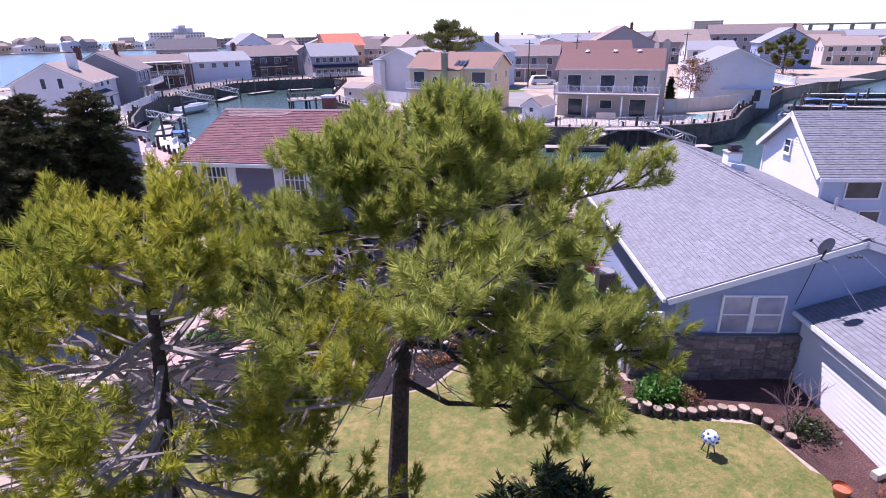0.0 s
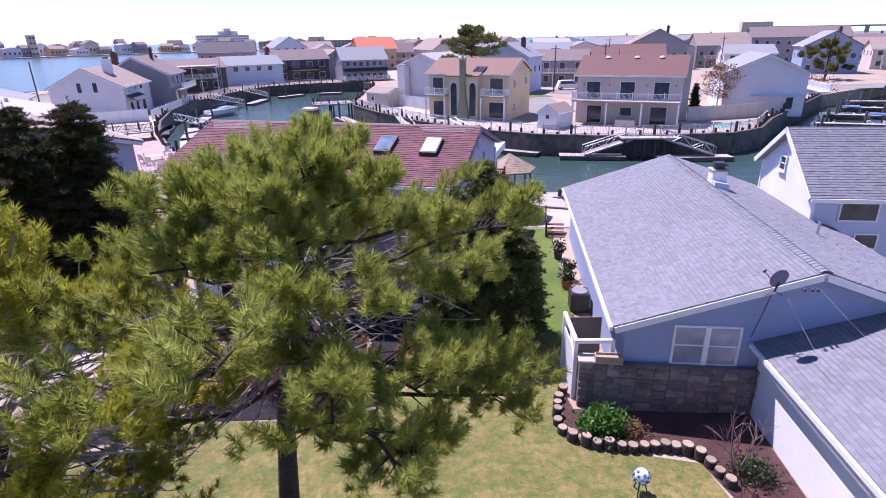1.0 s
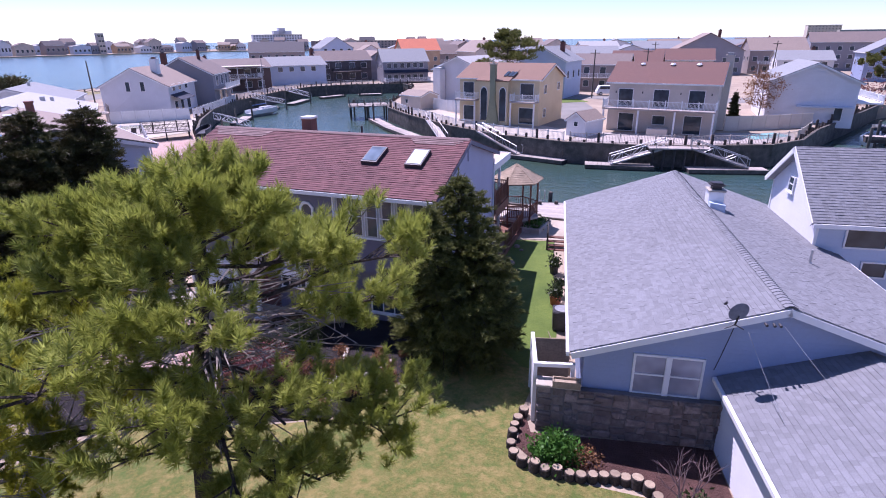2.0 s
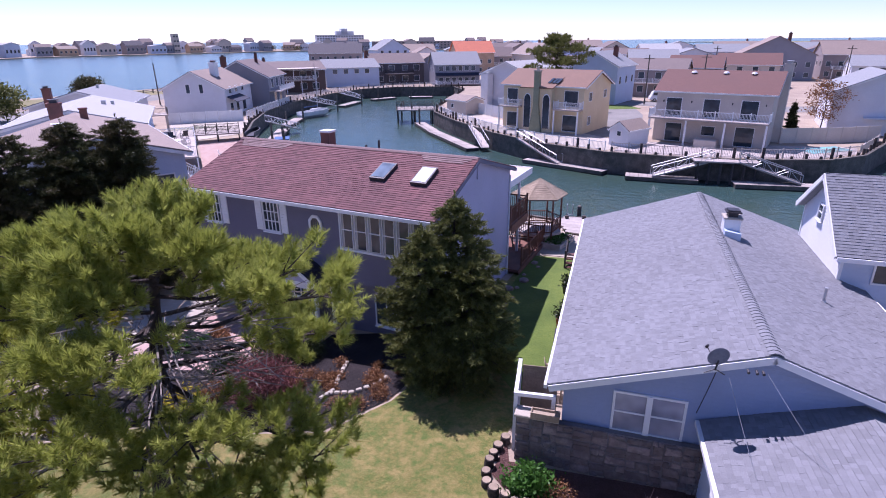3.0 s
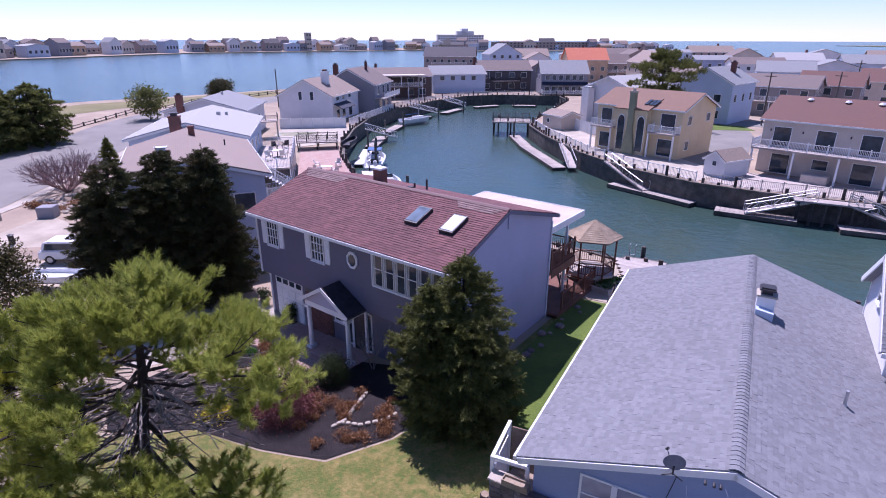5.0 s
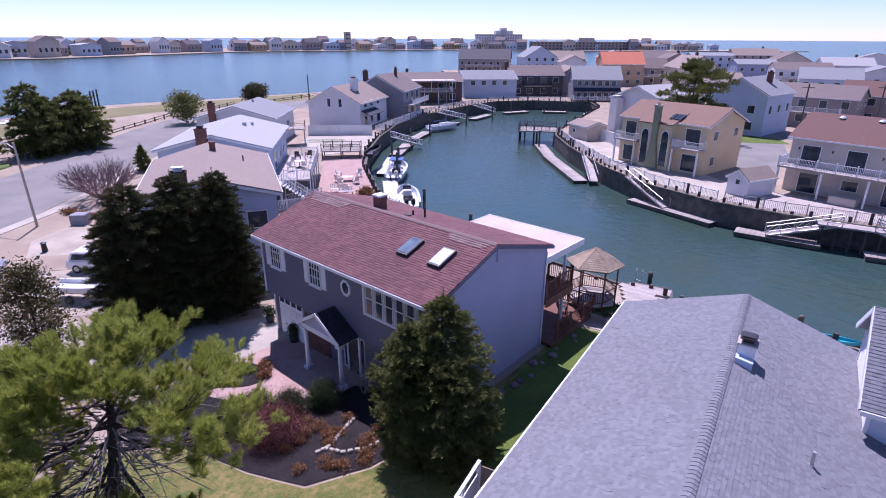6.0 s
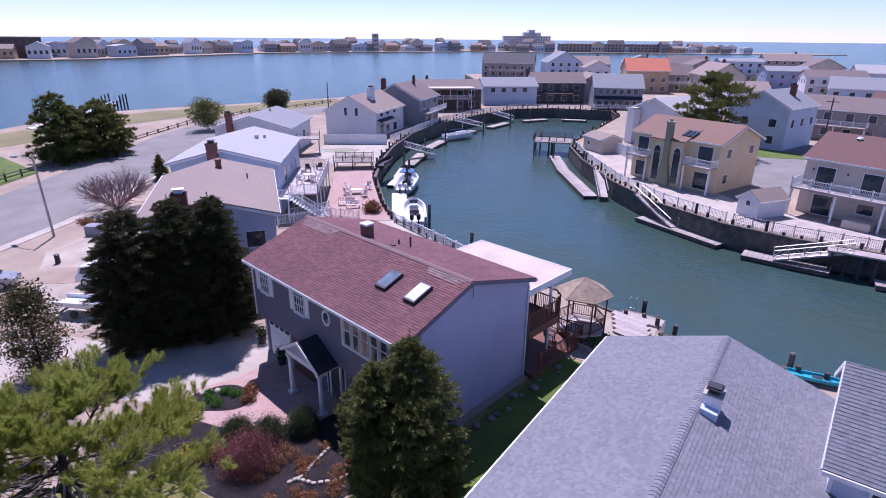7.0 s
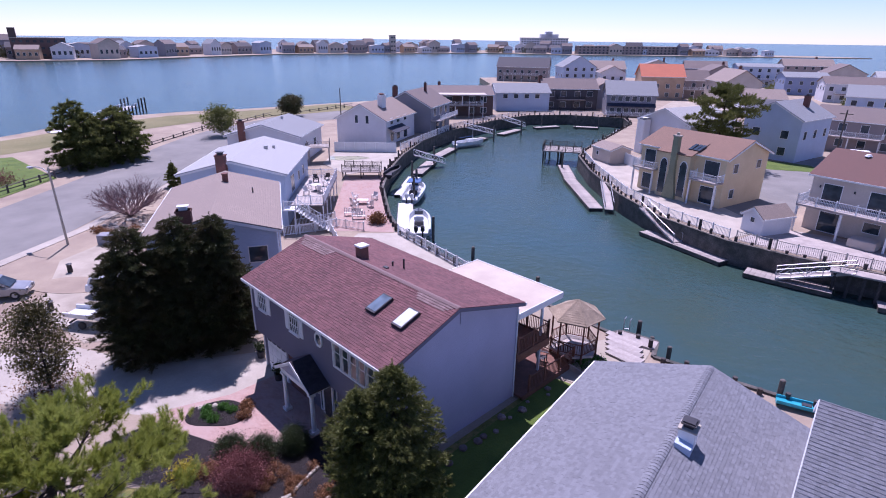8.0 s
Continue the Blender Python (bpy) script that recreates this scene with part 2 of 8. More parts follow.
M = dict(
    water=water_mat(), grass=grass_mat(), pavers=paver_mat(),
    green_grass=surf("green_grass", (0.085, 0.145, 0.016), (0.17, 0.215, 0.034), 0.9, 14, 0.5, 0.6, dist=0.03),
    soil=surf("sandy_soil", (0.345, 0.272, 0.192), (0.44, 0.357, 0.268), 0.95, 9, 0.25, 0.4, stain=(0.28, 0.215, 0.165), dist=0.03),
    sand=surf("pale_gravel", (0.42, 0.355, 0.278), (0.54, 0.475, 0.388), 0.95, 22, 0.4, 0.4, dist=0.03),
    mulch=surf("dark_mulch", (0.022, 0.016, 0.018), (0.055, 0.040, 0.042), 0.95, 26, 1.2, 0.9, dist=0.05),
    red_mulch=surf("red_mulch", (0.10, 0.045, 0.038), (0.20, 0.10, 0.085), 0.95, 24, 1.2, 0.9, dist=0.05),
    marsh=surf("dry_shore_grass", (0.20, 0.17, 0.075), (0.28, 0.24, 0.12), 0.95, 3, 0.08, 0.5, stain=(0.16, 0.15, 0.06), dist=0.05),
    asphalt=surf("worn_asphalt", (0.215, 0.202, 0.188), (0.27, 0.252, 0.232), 0.9, 30, 0.22, 0.3, stain=(0.18, 0.170, 0.158)),
    concrete=surf("pale_concrete", (0.42, 0.37, 0.305), (0.52, 0.465, 0.395), 0.85, 12, 0.5, 0.25, stain=(0.36, 0.315, 0.262)),
    deckwood=surf("weathered_decking", (0.40, 0.34, 0.30), (0.52, 0.46, 0.42), 0.85, 9, 0.8, 0.3, stain=(0.30, 0.26, 0.24), piece=0.15),
    redwood=surf("red_stained_wood", (0.165, 0.066, 0.042), (0.25, 0.105, 0.068), 0.7, 14, 1.5, 0.3, piece=0.15),
    tarwood=surf("dark_wet_timber", (0.055, 0.045, 0.043), (0.12, 0.10, 0.09), 0.85, 10, 0.8, 0.5, stain=(0.025, 0.022, 0.022), piece=0.2),
    pile=surf("grey_piling_wood", (0.10, 0.085, 0.075), (0.19, 0.165, 0.145), 0.85, 12, 1.2, 0.5, stain=(0.05, 0.05, 0.042), piece=0.15),
    logwood=surf("sawn_log", (0.30, 0.22, 0.15), (0.42, 0.33, 0.24), 0.85, 14, 2.0, 0.4, stain=(0.22, 0.17, 0.12), piece=0.2),
    bark=surf("pine_bark", (0.045, 0.032, 0.030), (0.105, 0.080, 0.070), 0.95, 11, 1.6, 0.9, dist=0.05),
    palebark=surf("dead_pale_twig", (0.26, 0.22, 0.20), (0.40, 0.35, 0.32), 0.9, 14, 2.0, 0.4),
    twig=surf("reddish_twig", (0.25, 0.16, 0.155), (0.36, 0.25, 0.24), 0.9, 14, 2.0, 0.3),
    white=surf("white_paint", (0.76, 0.76, 0.78), (0.82, 0.82, 0.83), 0.5, 6, 0.7, 0.08, stain=(0.70, 0.70, 0.71)),
    cream_roof=surf("cream_patio_roof", (0.52, 0.445, 0.35), (0.60, 0.515, 0.41), 0.8, 4, 0.5, 0.1, stain=(0.46, 0.37, 0.31)),
    dish_paint=surf("grey_dish_paint", (0.16, 0.18, 0.23), (0.22, 0.24, 0.29), 0.5, 12, 0.8, 0.05),
    offwhite=surf("worn_white_roof", (0.68, 0.64, 0.62), (0.78, 0.74, 0.72), 0.6, 4, 0.5, 0.1, stain=(0.60, 0.56, 0.54)),
    vinyl=siding("white_lap_siding", (0.72, 0.72, 0.76)),
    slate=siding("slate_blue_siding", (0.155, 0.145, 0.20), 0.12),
    # blue-white siding, the lilac cast of shade mixed into its colour
    lilac=siding("shaded_pale_siding", (0.44, 0.43, 0.56), 0.12),
    blue=siding("powder_blue_siding", (0.30, 0.36, 0.53), 0.14),
    paleblue=siding("pale_blue_siding", (0.50, 0.58, 0.72), 0.14),
    greysiding=siding("grey_siding", (0.27, 0.265, 0.30), 0.14),
    brownsiding=siding("brown_siding", (0.12, 0.075, 0.068), 0.14),
    darksiding=siding("dark_grey_siding", (0.085, 0.075, 0.085), 0.14),
    taupe=siding("taupe_siding", (0.33, 0.275, 0.265), 0.14),
    yellow=surf("cream_yellow_stucco", (0.66, 0.53, 0.34), (0.72, 0.60, 0.41), 0.85, 7, 0.4, 0.2, stain=(0.60, 0.48, 0.30)),
    beige=surf("beige_stucco", (0.56, 0.49, 0.43), (0.62, 0.55, 0.49), 0.85, 7, 0.4, 0.2, stain=(0.50, 0.43, 0.38)),
    peach=surf("peach_stucco", (0.52, 0.36, 0.24), (0.58, 0.42, 0.30), 0.85, 7, 0.4, 0.2),
    greenstucco=surf("sage_stucco", (0.25, 0.26, 0.17), (0.31, 0.32, 0.22), 0.85, 7, 0.4, 0.2),
    stone=surf("field_stone", (0.17, 0.135, 0.125), (0.31, 0.25, 0.225), 0.9, 7, 1.2, 0.7, stain=(0.15, 0.11, 0.10), piece=0.3, dist=0.02),
    mortar=surf("mortar", (0.17, 0.15, 0.15), (0.22, 0.20, 0.19), 0.95, 20, 1.0, 0.4),
    brick=surf("dark_red_brick", (0.16, 0.065, 0.05), (0.24, 0.10, 0.08), 0.9, 12, 1.0, 0.5, stain=(0.12, 0.06, 0.05), piece=0.25),
    r_red=shingled("burgundy_shingles", (0.150, 0.062, 0.064), (0.185, 0.080, 0.082), (0.135, 0.060, 0.066)),
    r_grey=shingled("blue_grey_shingles", (0.225, 0.232, 0.242), (0.28, 0.287, 0.297), (0.24, 0.247, 0.26)),
    r_tan=shingled("tan_shingles", (0.27, 0.21, 0.175), (0.32, 0.25, 0.21), (0.25, 0.195, 0.165)),
    r_rust=shingled("rust_brown_shingles", (0.215, 0.122, 0.085), (0.26, 0.150, 0.105), (0.195, 0.115, 0.082)),
    r_maroon=shingled("maroon_shingles", (0.145, 0.070, 0.058), (0.175, 0.086, 0.070), (0.135, 0.070, 0.060)),
    r_dark=shingled("charcoal_shingles", (0.075, 0.068, 0.08), (0.105, 0.095, 0.108), (0.085, 0.08, 0.09)),
    r_brown=shingled("brown_shingles", (0.175, 0.135, 0.12), (0.215, 0.165, 0.15), (0.16, 0.125, 0.118)),
    r_white=shingled("white_grey_shingles", (0.37, 0.365, 0.36), (0.43, 0.425, 0.42), (0.36, 0.355, 0.35)),
    r_orange=shingled("orange_tiles", (0.58, 0.17, 0.09), (0.66, 0.22, 0.12), (0.52, 0.16, 0.09), 0.3, 0.25),
    sh_grey=surf("blue_grey_shingle", (0.170, 0.174, 0.192), (0.222, 0.227, 0.247), 0.88, 40, 0.12, 0.5, stain=(0.176, 0.178, 0.194), island=0.13),
    sh_grey_piece=surf("blue_grey_shingle_piece", (0.170, 0.174, 0.192), (0.222, 0.227, 0.247), 0.88, 40, 0.12, 0.5, stain=(0.176, 0.178, 0.194), piece=0.13),
    sh_red=surf("burgundy_shingle", (0.145, 0.060, 0.062), (0.20, 0.085, 0.088), 0.88, 30, 0.4, 0.4, stain=(0.125, 0.055, 0.060), island=0.2),
    sh_dark=surf("charcoal_shingle", (0.028, 0.024, 0.032), (0.055, 0.048, 0.06), 0.9, 30, 0.4, 0.4, island=0.25),
    sh_faded=surf("faded_shingle", (0.20, 0.125, 0.120), (0.27, 0.19, 0.185), 0.88, 22, 0.9, 0.4, island=0.15),
    glass=glass_mat("window_glass"), skyglass=glass_mat("skylight_glass", (0.10, 0.13, 0.16), 0.12),
    blindpane=glass_mat("shaded_pane", (0.24, 0.24, 0.29), 0.15),
    curtain=surf("pale_curtain", (0.50, 0.48, 0.47), (0.62, 0.60, 0.58), 0.9, 5, 0.8, 0.2),
    metal=surf("galvanised_metal", (0.46, 0.46, 0.48), (0.56, 0.56, 0.58), 0.45, 8, 0.9, 0.1, metal=0.7),
    darkmetal=surf("dark_metal", (0.045, 0.042, 0.05), (0.08, 0.075, 0.085), 0.5, 10, 1.0, 0.15, metal=0.3),
    black=surf("black_rubber", (0.015, 0.015, 0.017), (0.03, 0.03, 0.033), 0.6, 10, 1.0, 0.1),
    terracotta=surf("terracotta", (0.42, 0.12, 0.055), (0.52, 0.17, 0.085), 0.8, 9, 1.4, 0.2),
    teal=surf("turquoise_plastic", (0.02, 0.36, 0.46), (0.04, 0.44, 0.54), 0.4, 4, 0.8, 0.05),
    canvas=surf("blue_canvas", (0.05, 0.12, 0.30), (0.08, 0.17, 0.38), 0.8, 8, 0.8, 0.2),
    navy=surf("navy_awning", (0.03, 0.035, 0.06), (0.05, 0.055, 0.09), 0.8, 8, 0.8, 0.2),
    gelcoat=surf("boat_gelcoat", (0.76, 0.77, 0.79), (0.82, 0.83, 0.84), 0.25, 3, 0.5, 0.03),
    carpaint=surf("silver_car_paint", (0.40, 0.40, 0.42), (0.46, 0.46, 0.48), 0.3, 3, 0.6, 0.02, metal=0.5),
    pale_skyglass=glass_mat("skylight_over_white_blind", (0.42, 0.44, 0.46), 0.12),
    olivewater=glass_mat("stale_pool_water", (0.27, 0.27, 0.18), 0.1),
    poolwater=glass_mat("pool_water", (0.16, 0.34, 0.34), 0.08),
    pine=leaf_stuff("pine_needles", (0.245, 0.290, 0.050), (0.50, 0.525, 0.135), (0.285, 0.320, 0.055), 0.4, 0.6),
    yellowpine=leaf_stuff("yellowing_pine_needles", (0.31, 0.33, 0.032), (0.48, 0.44, 0.05), (0.27, 0.30, 0.038), 0.4, 0.6),
    cedar=leaf_stuff("cedar_sprays", (0.040, 0.050, 0.020), (0.095, 0.105, 0.036), (0.085, 0.070, 0.030), 0.5, 0.25),
    spruce=leaf_stuff("spruce_sprays", (0.085, 0.105, 0.030), (0.27, 0.28, 0.080), (0.115, 0.125, 0.036), 0.5, 0.35),
    shrub=leaf_stuff("dark_shrub_leaves", (0.035, 0.052, 0.020), (0.080, 0.105, 0.038), None, 0.45, 0.2),
    bright=leaf_stuff("fresh_green_leaves", (0.055, 0.15, 0.022), (0.10, 0.24, 0.04), None, 0.5, 0.3),
    rusty=leaf_stuff("dry_rust_leaves", (0.22, 0.10, 0.045), (0.36, 0.20, 0.10), None, 0.8, 0.2),
    wine=leaf_stuff("wine_red_twigs", (0.19, 0.068, 0.066), (0.31, 0.13, 0.12), None, 0.8, 0.15),
    goldleaf=leaf_stuff("yellow_shrub_leaves", (0.45, 0.38, 0.03), (0.6, 0.5, 0.06), None, 0.6, 0.25),
    magnolia=leaf_stuff("glossy_olive_leaves", (0.075, 0.072, 0.026), (0.19, 0.155, 0.055), None, 0.4, 0.2),
)


# ---- building blocks ----
def part(name, bm, material, parent=None, label=""):
    me = bpy.data.meshes.new(name)
    bm.to_mesh(me)
    bm.free()
    me.materials.append(M[material])
    ob = new(name, me)
    ob.parent = parent
    return tagged(ob, label)


def thing(name, label, category, m=None, group="", kind=""):
    ob = new(name)
    ob.empty_display_size = 0.3
    ob.matrix_basis = m or Matrix()
    return tagged(ob, label, category, group, kind)


def lump(name, verts, faces, material, parent=None, label="", kind=""):
    """A mesh from computed arrays."""
    me = bpy.data.meshes.new(name)
    me.from_pydata(verts, [], faces)
    me.materials.append(M[material])
    ob = new(name, me)
    ob.parent = parent
    return tagged(ob, label, kind=kind)


def box(bm, x0, y0, z0, x1, y1, z1, bevel=0.0, m=None):
    r = bmesh.ops.create_cube(bm, size=1.0, matrix=Matrix.Translation(((x0 + x1) / 2, (y0 + y1) / 2, (z0 + z1) / 2)) @ Matrix.Diagonal((x1 - x0, y1 - y0, z1 - z0, 1)))
    if bevel:
        es = list({e for v in r["verts"] for e in v.link_edges})
        r = bmesh.ops.bevel(bm, geom=es, offset=bevel, segments=2, affect="EDGES")
    if m:
        bmesh.ops.transform(bm, matrix=m, verts=list(r["verts"]))
    return bm


def boxes(*rows, bevel=0.0):
    bm = bmesh.new()
    for r in rows:
        box(bm, *r, bevel=bevel)
    return bm


def tube(bm, a, b, r0, r1=None, seg=8, caps=True):
    """A tapered round bar from a to b."""
    a, b = Vector(a), Vector(b)
    d = b - a
    if d.length < 1e-6:
        return bm
    m = Matrix.Translation((a + b) / 2) @ d.to_track_quat("Z", "Y").to_matrix().to_4x4()
    bmesh.ops.create_cone(bm, cap_ends=caps, segments=seg, radius1=r0, radius2=r0 if r1 is None else r1, depth=d.length, matrix=m)
    return bm


def tubes(*rows, seg=8):
    bm = bmesh.new()
    for r in rows:
        tube(bm, *r, seg=seg)
    return bm


def slab(bm, q, thick, uvs=None):
    """A slab on the quad q (eave left, eave right, top right, top left), thickness downwards, UV in metres along it."""
    q = [Vector(p) for p in q]
    n = (q[1] - q[0]).cross(q[3] - q[0]).normalized()
    if n.z < 0:
        n = -n
    up = [bm.verts.new(p) for p in q]
    dn = [bm.verts.new(p - n * thick) for p in q]
    fs = [bm.faces.new(up), bm.faces.new(dn[::-1])]
    for i in range(4):
        j = (i + 1) % 4
        fs.append(bm.faces.new((up[j], up[i], dn[i], dn[j])))
    uv = bm.loops.layers.uv.verify()
    ex = (q[1] - q[0]).normalized()
    ey = n.cross(ex).normalized()
    for f in fs:
        for lo in f.loops:
            d = lo.vert.co - q[0]
            lo[uv].uv = (d.dot(ex), d.dot(ey))
    return bm


def prism(bm, outline, y0, y1):
    """An outline of (x, z) drawn out from y0 to y1."""
    a = [bm.verts.new((x, y0, z)) for x, z in outline]
    b = [bm.verts.new((x, y1, z)) for x, z in outline]
    bm.faces.new(a)
    bm.faces.new(b[::-1])
    for i in range(len(a)):
        j = (i + 1) % len(a)
        bm.faces.new((a[j], a[i], b[i], b[j]))
    bmesh.ops.recalc_face_normals(bm, faces=bm.faces)
    return bm


def smooth(v):
    v = min(1.0, max(0.0, v))
    return v * v * (3 - 2 * v)


def level(x, y):
    """The height of the land."""
    a = -0.45 * smooth((3.5 - x) / 8)
    return a + (0.5 - a) * smooth((y - 44) / 24)


def sheet(name, outline, material, lift=0.0, label="", category="", kind="structure", skirt=0.0, flat=None):
    """A piece of ground on the land's own height, with an edge that goes down by skirt."""
    bm = bmesh.new()
    vs = [bm.verts.new((x, y, 0)) for x, y in outline]
    for tri in tessellate_polygon([[Vector((x, y, 0)) for x, y in outline]]):
        f = bm.faces.new([vs[i] for i in tri])
        f.normal_update()
        if f.normal.z < 0:
            f.normal_flip()
    if flat is None:
        for x in (3.5, 2, 0, -2, -3.5, -4.6):
            bmesh.ops.bisect_plane(bm, geom=bm.verts[:] + bm.edges[:] + bm.faces[:], plane_co=(x, 0, 0), plane_no=(1, 0, 0))
        for y in (44, 50, 56, 62, 68):
            bmesh.ops.bisect_plane(bm, geom=bm.verts[:] + bm.edges[:] + bm.faces[:], plane_co=(0, y, 0), plane_no=(0, 1, 0))
    for v in bm.verts:
        v.co.z = (level(v.co.x, v.co.y) if flat is None else flat) + lift
    if skirt:
        rim = [e for e in bm.edges if e.is_boundary]
        r = bmesh.ops.extrude_edge_only(bm, edges=rim)
        for v in r["geom"]:
            if isinstance(v, bmesh.types.BMVert):
                v.co.z -= skirt
    ob = part(name, bm, material)
    return tagged(ob, label, category, kind=kind)


def blob(cx, cy, rx, ry, turn=0.0, n=28, wobble=0.06):
    """A rounded outline."""
    c, s = math.cos(radians(turn)), math.sin(radians(turn))
    out = []
    for i in range(n):
        a = math.tau * i / n
        r = 1 + wobble * math.sin(3 * a + cx) + wobble * 0.6 * math.sin(5 * a + cy)
        u, v = rx * r * math.cos(a), ry * r * math.sin(a)
        out.append((cx + u * c - v * s, cy + u * s + v * c))
    return out


# ---- land and water ----
WATER = -1.8
bm = bmesh.new()
bmesh.ops.create_grid(bm, x_segments=1, y_segments=1, size=4600)
ob = part("water", bm, "water")
ob.location = (0, 1500, WATER)
tagged(ob, "calm green-blue canal and bay water", "water", kind="structure")

SHORE = [(160, -160), (160, 39.2), (9.2, 39.2), (8.9, 41.3), (6.4, 41.3), (5.9, 40.6), (-8.7, 45.2), (-20.5, 49.4), (-25, 53), (-33, 61), (-38.5, 69), (-44, 79), (-49.5, 92), (-52.5, 106),
         (-53, 126), (-51, 140), (-43, 147.5), (-29, 151), (-24.5, 142), (-22.5, 120), (-21, 104), (-19.4, 97), (-13.8, 87.6), (-5.2, 76), (1.7, 69.3),
         (9.2, 65.3), (15.3, 64.2), (23, 64), (31.5, 65.5), (36, 69), (41, 77), (51, 90), (63, 106), (82, 122), (150, 180), (330, 300), (700, 520),
         (700, 640), (250, 430), (120, 415), (60, 380), (-40, 335), (-110, 300), (-138, 258), (-112, 225), (-98, 180), (-106, 140), (-118, 103),
         (-125, 88), (-128, 76), (-124, 53), (-121, 40), (-115, 15), (-112, -160)]
sheet("ground", SHORE, "soil", label="pale sandy ground of the waterside neighbourhood", category="ground", skirt=3.0)
sheet("far_island", [(-700, -150), (-520, 150), (-484, 242), (-516, 372), (-540, 473), (-420, 745), (-309, 776), (-178, 868), (10, 985), (40, 1010), (-10, 1060), (-260, 1010), (-480, 960), (-720, 620), (-900, -150)], "soil", flat=-0.9, skirt=2.0, label="low built-up island across the bay", category="land")
sheet("far_mainland", [(250, 1900), (900, 1150), (2500, 900), (2500, 1500), (900, 1800), (350, 2050)], "marsh", flat=-0.6, skirt=2.0, label="thin strip of far coast on the horizon", category="land")


def strip(pts, half):
    """The outline of a band of that half width along a line."""
    left, right = [], []
    for i, p in enumerate(pts):
        a, b = Vector(pts[max(i - 1, 0)]), Vector(pts[min(i + 1, len(pts) - 1)])
        d = (b - a).normalized()
        left.append((p[0] - d.y * half, p[1] + d.x * half))
        right.append((p[0] + d.y * half, p[1] - d.x * half))
    return right + left[::-1]


ROAD = [(-33, -60), (-38, -20), (-46, 6), (-55, 25), (-63, 37), (-71, 49), (-79, 62), (-86, 76), (-92, 96), (-91, 125), (-84, 160), (-78, 215)]
sheet("road", strip(ROAD, 6.9), "asphalt", 0.02, "worn pale asphalt street along the bay", "road")
sheet("pavement", strip([(x + 6.2, y + 4.6) for x, y in ROAD[1:8]], 0.6), "concrete", 0.05, "pale concrete kerb strip along the street", "pavement", skirt=0.06)
sheet("marsh", strip([(-112, 0), (-108, 30), (-111, 56), (-113, 80), (-106, 102), (-101, 125)], 7.5), "marsh", 0.03, "dry shore grass along the bay", "grass")
sheet("bay_lawn", [(-108, 10), (-66, 10), (-68, 26), (-76, 38), (-98, 40)], "green_grass", 0.06, "green lawn beside the bay", "lawn")
sheet("lawn", [(-9, -25), (11.4, -25), (11.4, 9.5), (9.6, 11.2), (9.2, 13.0), (6.2, 13.5), (5.4, 14.6), (5.7, 16.4), (6.1, 18), (6.6, 33.2), (4.6, 33.2), (3.0, 24), (2.0, 19.4), (1.3, 17.4), (-0.4, 15.3), (-3.2, 14.8), (-6.5, 14.6), (-9.5, 12.6), (-10.5, 8), (-10, -10)],
      "grass", 0.012, "patchy sunlit lawn with dry yellow spots", "lawn")
sheet("side_lawn", [(3.2, 22.5), (5.6, 19.0), (6.9, 18.6), (7.15, 25.0), (7.05, 29.0), (7.3, 33.2), (4.9, 33.2)], "green_grass", 0.02, "fresh green strip of grass between two houses", "lawn")
sheet("flower_bed", [(-9.8, 12.9), (-6.5, 14.6), (-3.2, 14.9), (-0.5, 15.4), (1.2, 17.5), (1.9, 19.6), (2.6, 23.0), (-3.3, 21.9), (-4.3, 20.2), (-5.4, 19.2), (-7.2, 17.9), (-9.3, 17.4), (-11.5, 16.9), (-12.0, 14.5)],
      "mulch", 0.03, "bed of dark brown bark mulch", "flower bed")
sheet("driveway", [(-12.9, 24.9), (-9.4, 23.9), (-10.3, 20.8), (-11.9, 18.0), (-12.5, 16.9), (-17, 14.6), (-22, 11.5), (-27, 14.5), (-23.5, 18.0), (-17, 20.0)],
      "concrete", 0.012, "pale concrete driveway leading to a garage", "driveway")
sheet("paver_court", [(-9.7, 24.2), (-3.6, 22.8), (-3.6, 21.3), (-4.5, 20.1), (-5.6, 19.0), (-7.4, 17.8), (-9.4, 17.2), (-12.2, 16.8), (-11.7, 18.4), (-10.3, 20.9)],
      "pavers", 0.022, "rose-coloured brick paver forecourt", "paving")
sheet("island_bed", blob(-9.3, 19.4, 1.75, 1.15, 38, 30, 0.05), "mulch", 0.05, "oval mulch bed inside the paved court", "flower bed", skirt=0.05)
sheet("red_bed", [(5.55, 14.6), (6.3, 13.8), (9.1, 13.25), (9.7, 11.4), (10.5, 8.5), (11.4, 6.0), (11.42, 15.25), (6.0, 15.25), (5.8, 16.2)],
      "red_mulch", 0.03, "bed of reddish bark chips by the stone wall", "flower bed")
sheet("gravel_yard", [(-41, 24.2), (-31, 18.6), (-23.5, 18.6), (-20, 22.5), (-24, 27), (-31, 27.5), (-43, 29.5)], "sand", 0.025, "pale gravel front yard with round beds", "yard")
sheet("round_bed", blob(-34.2, 22.5, 3.6, 1.7, 35, 26, 0.05), "soil", 0.05, "low sandy planting bed", "flower bed", skirt=0.05)
sheet("cross_walk", [(-31.5, 18.2), (-25, 20.6), (-24.5, 19.9), (-30.8, 17.6)], "concrete", 0.035, "pale concrete path", "path")
sheet("waterside_sand", [(4.6, 33.4), (9.0, 33.4), (8.8, 41.0), (6.6, 41.0), (5.2, 38.6)], "sand", 0.03, "pale gravel strip by the canal", "gravel")
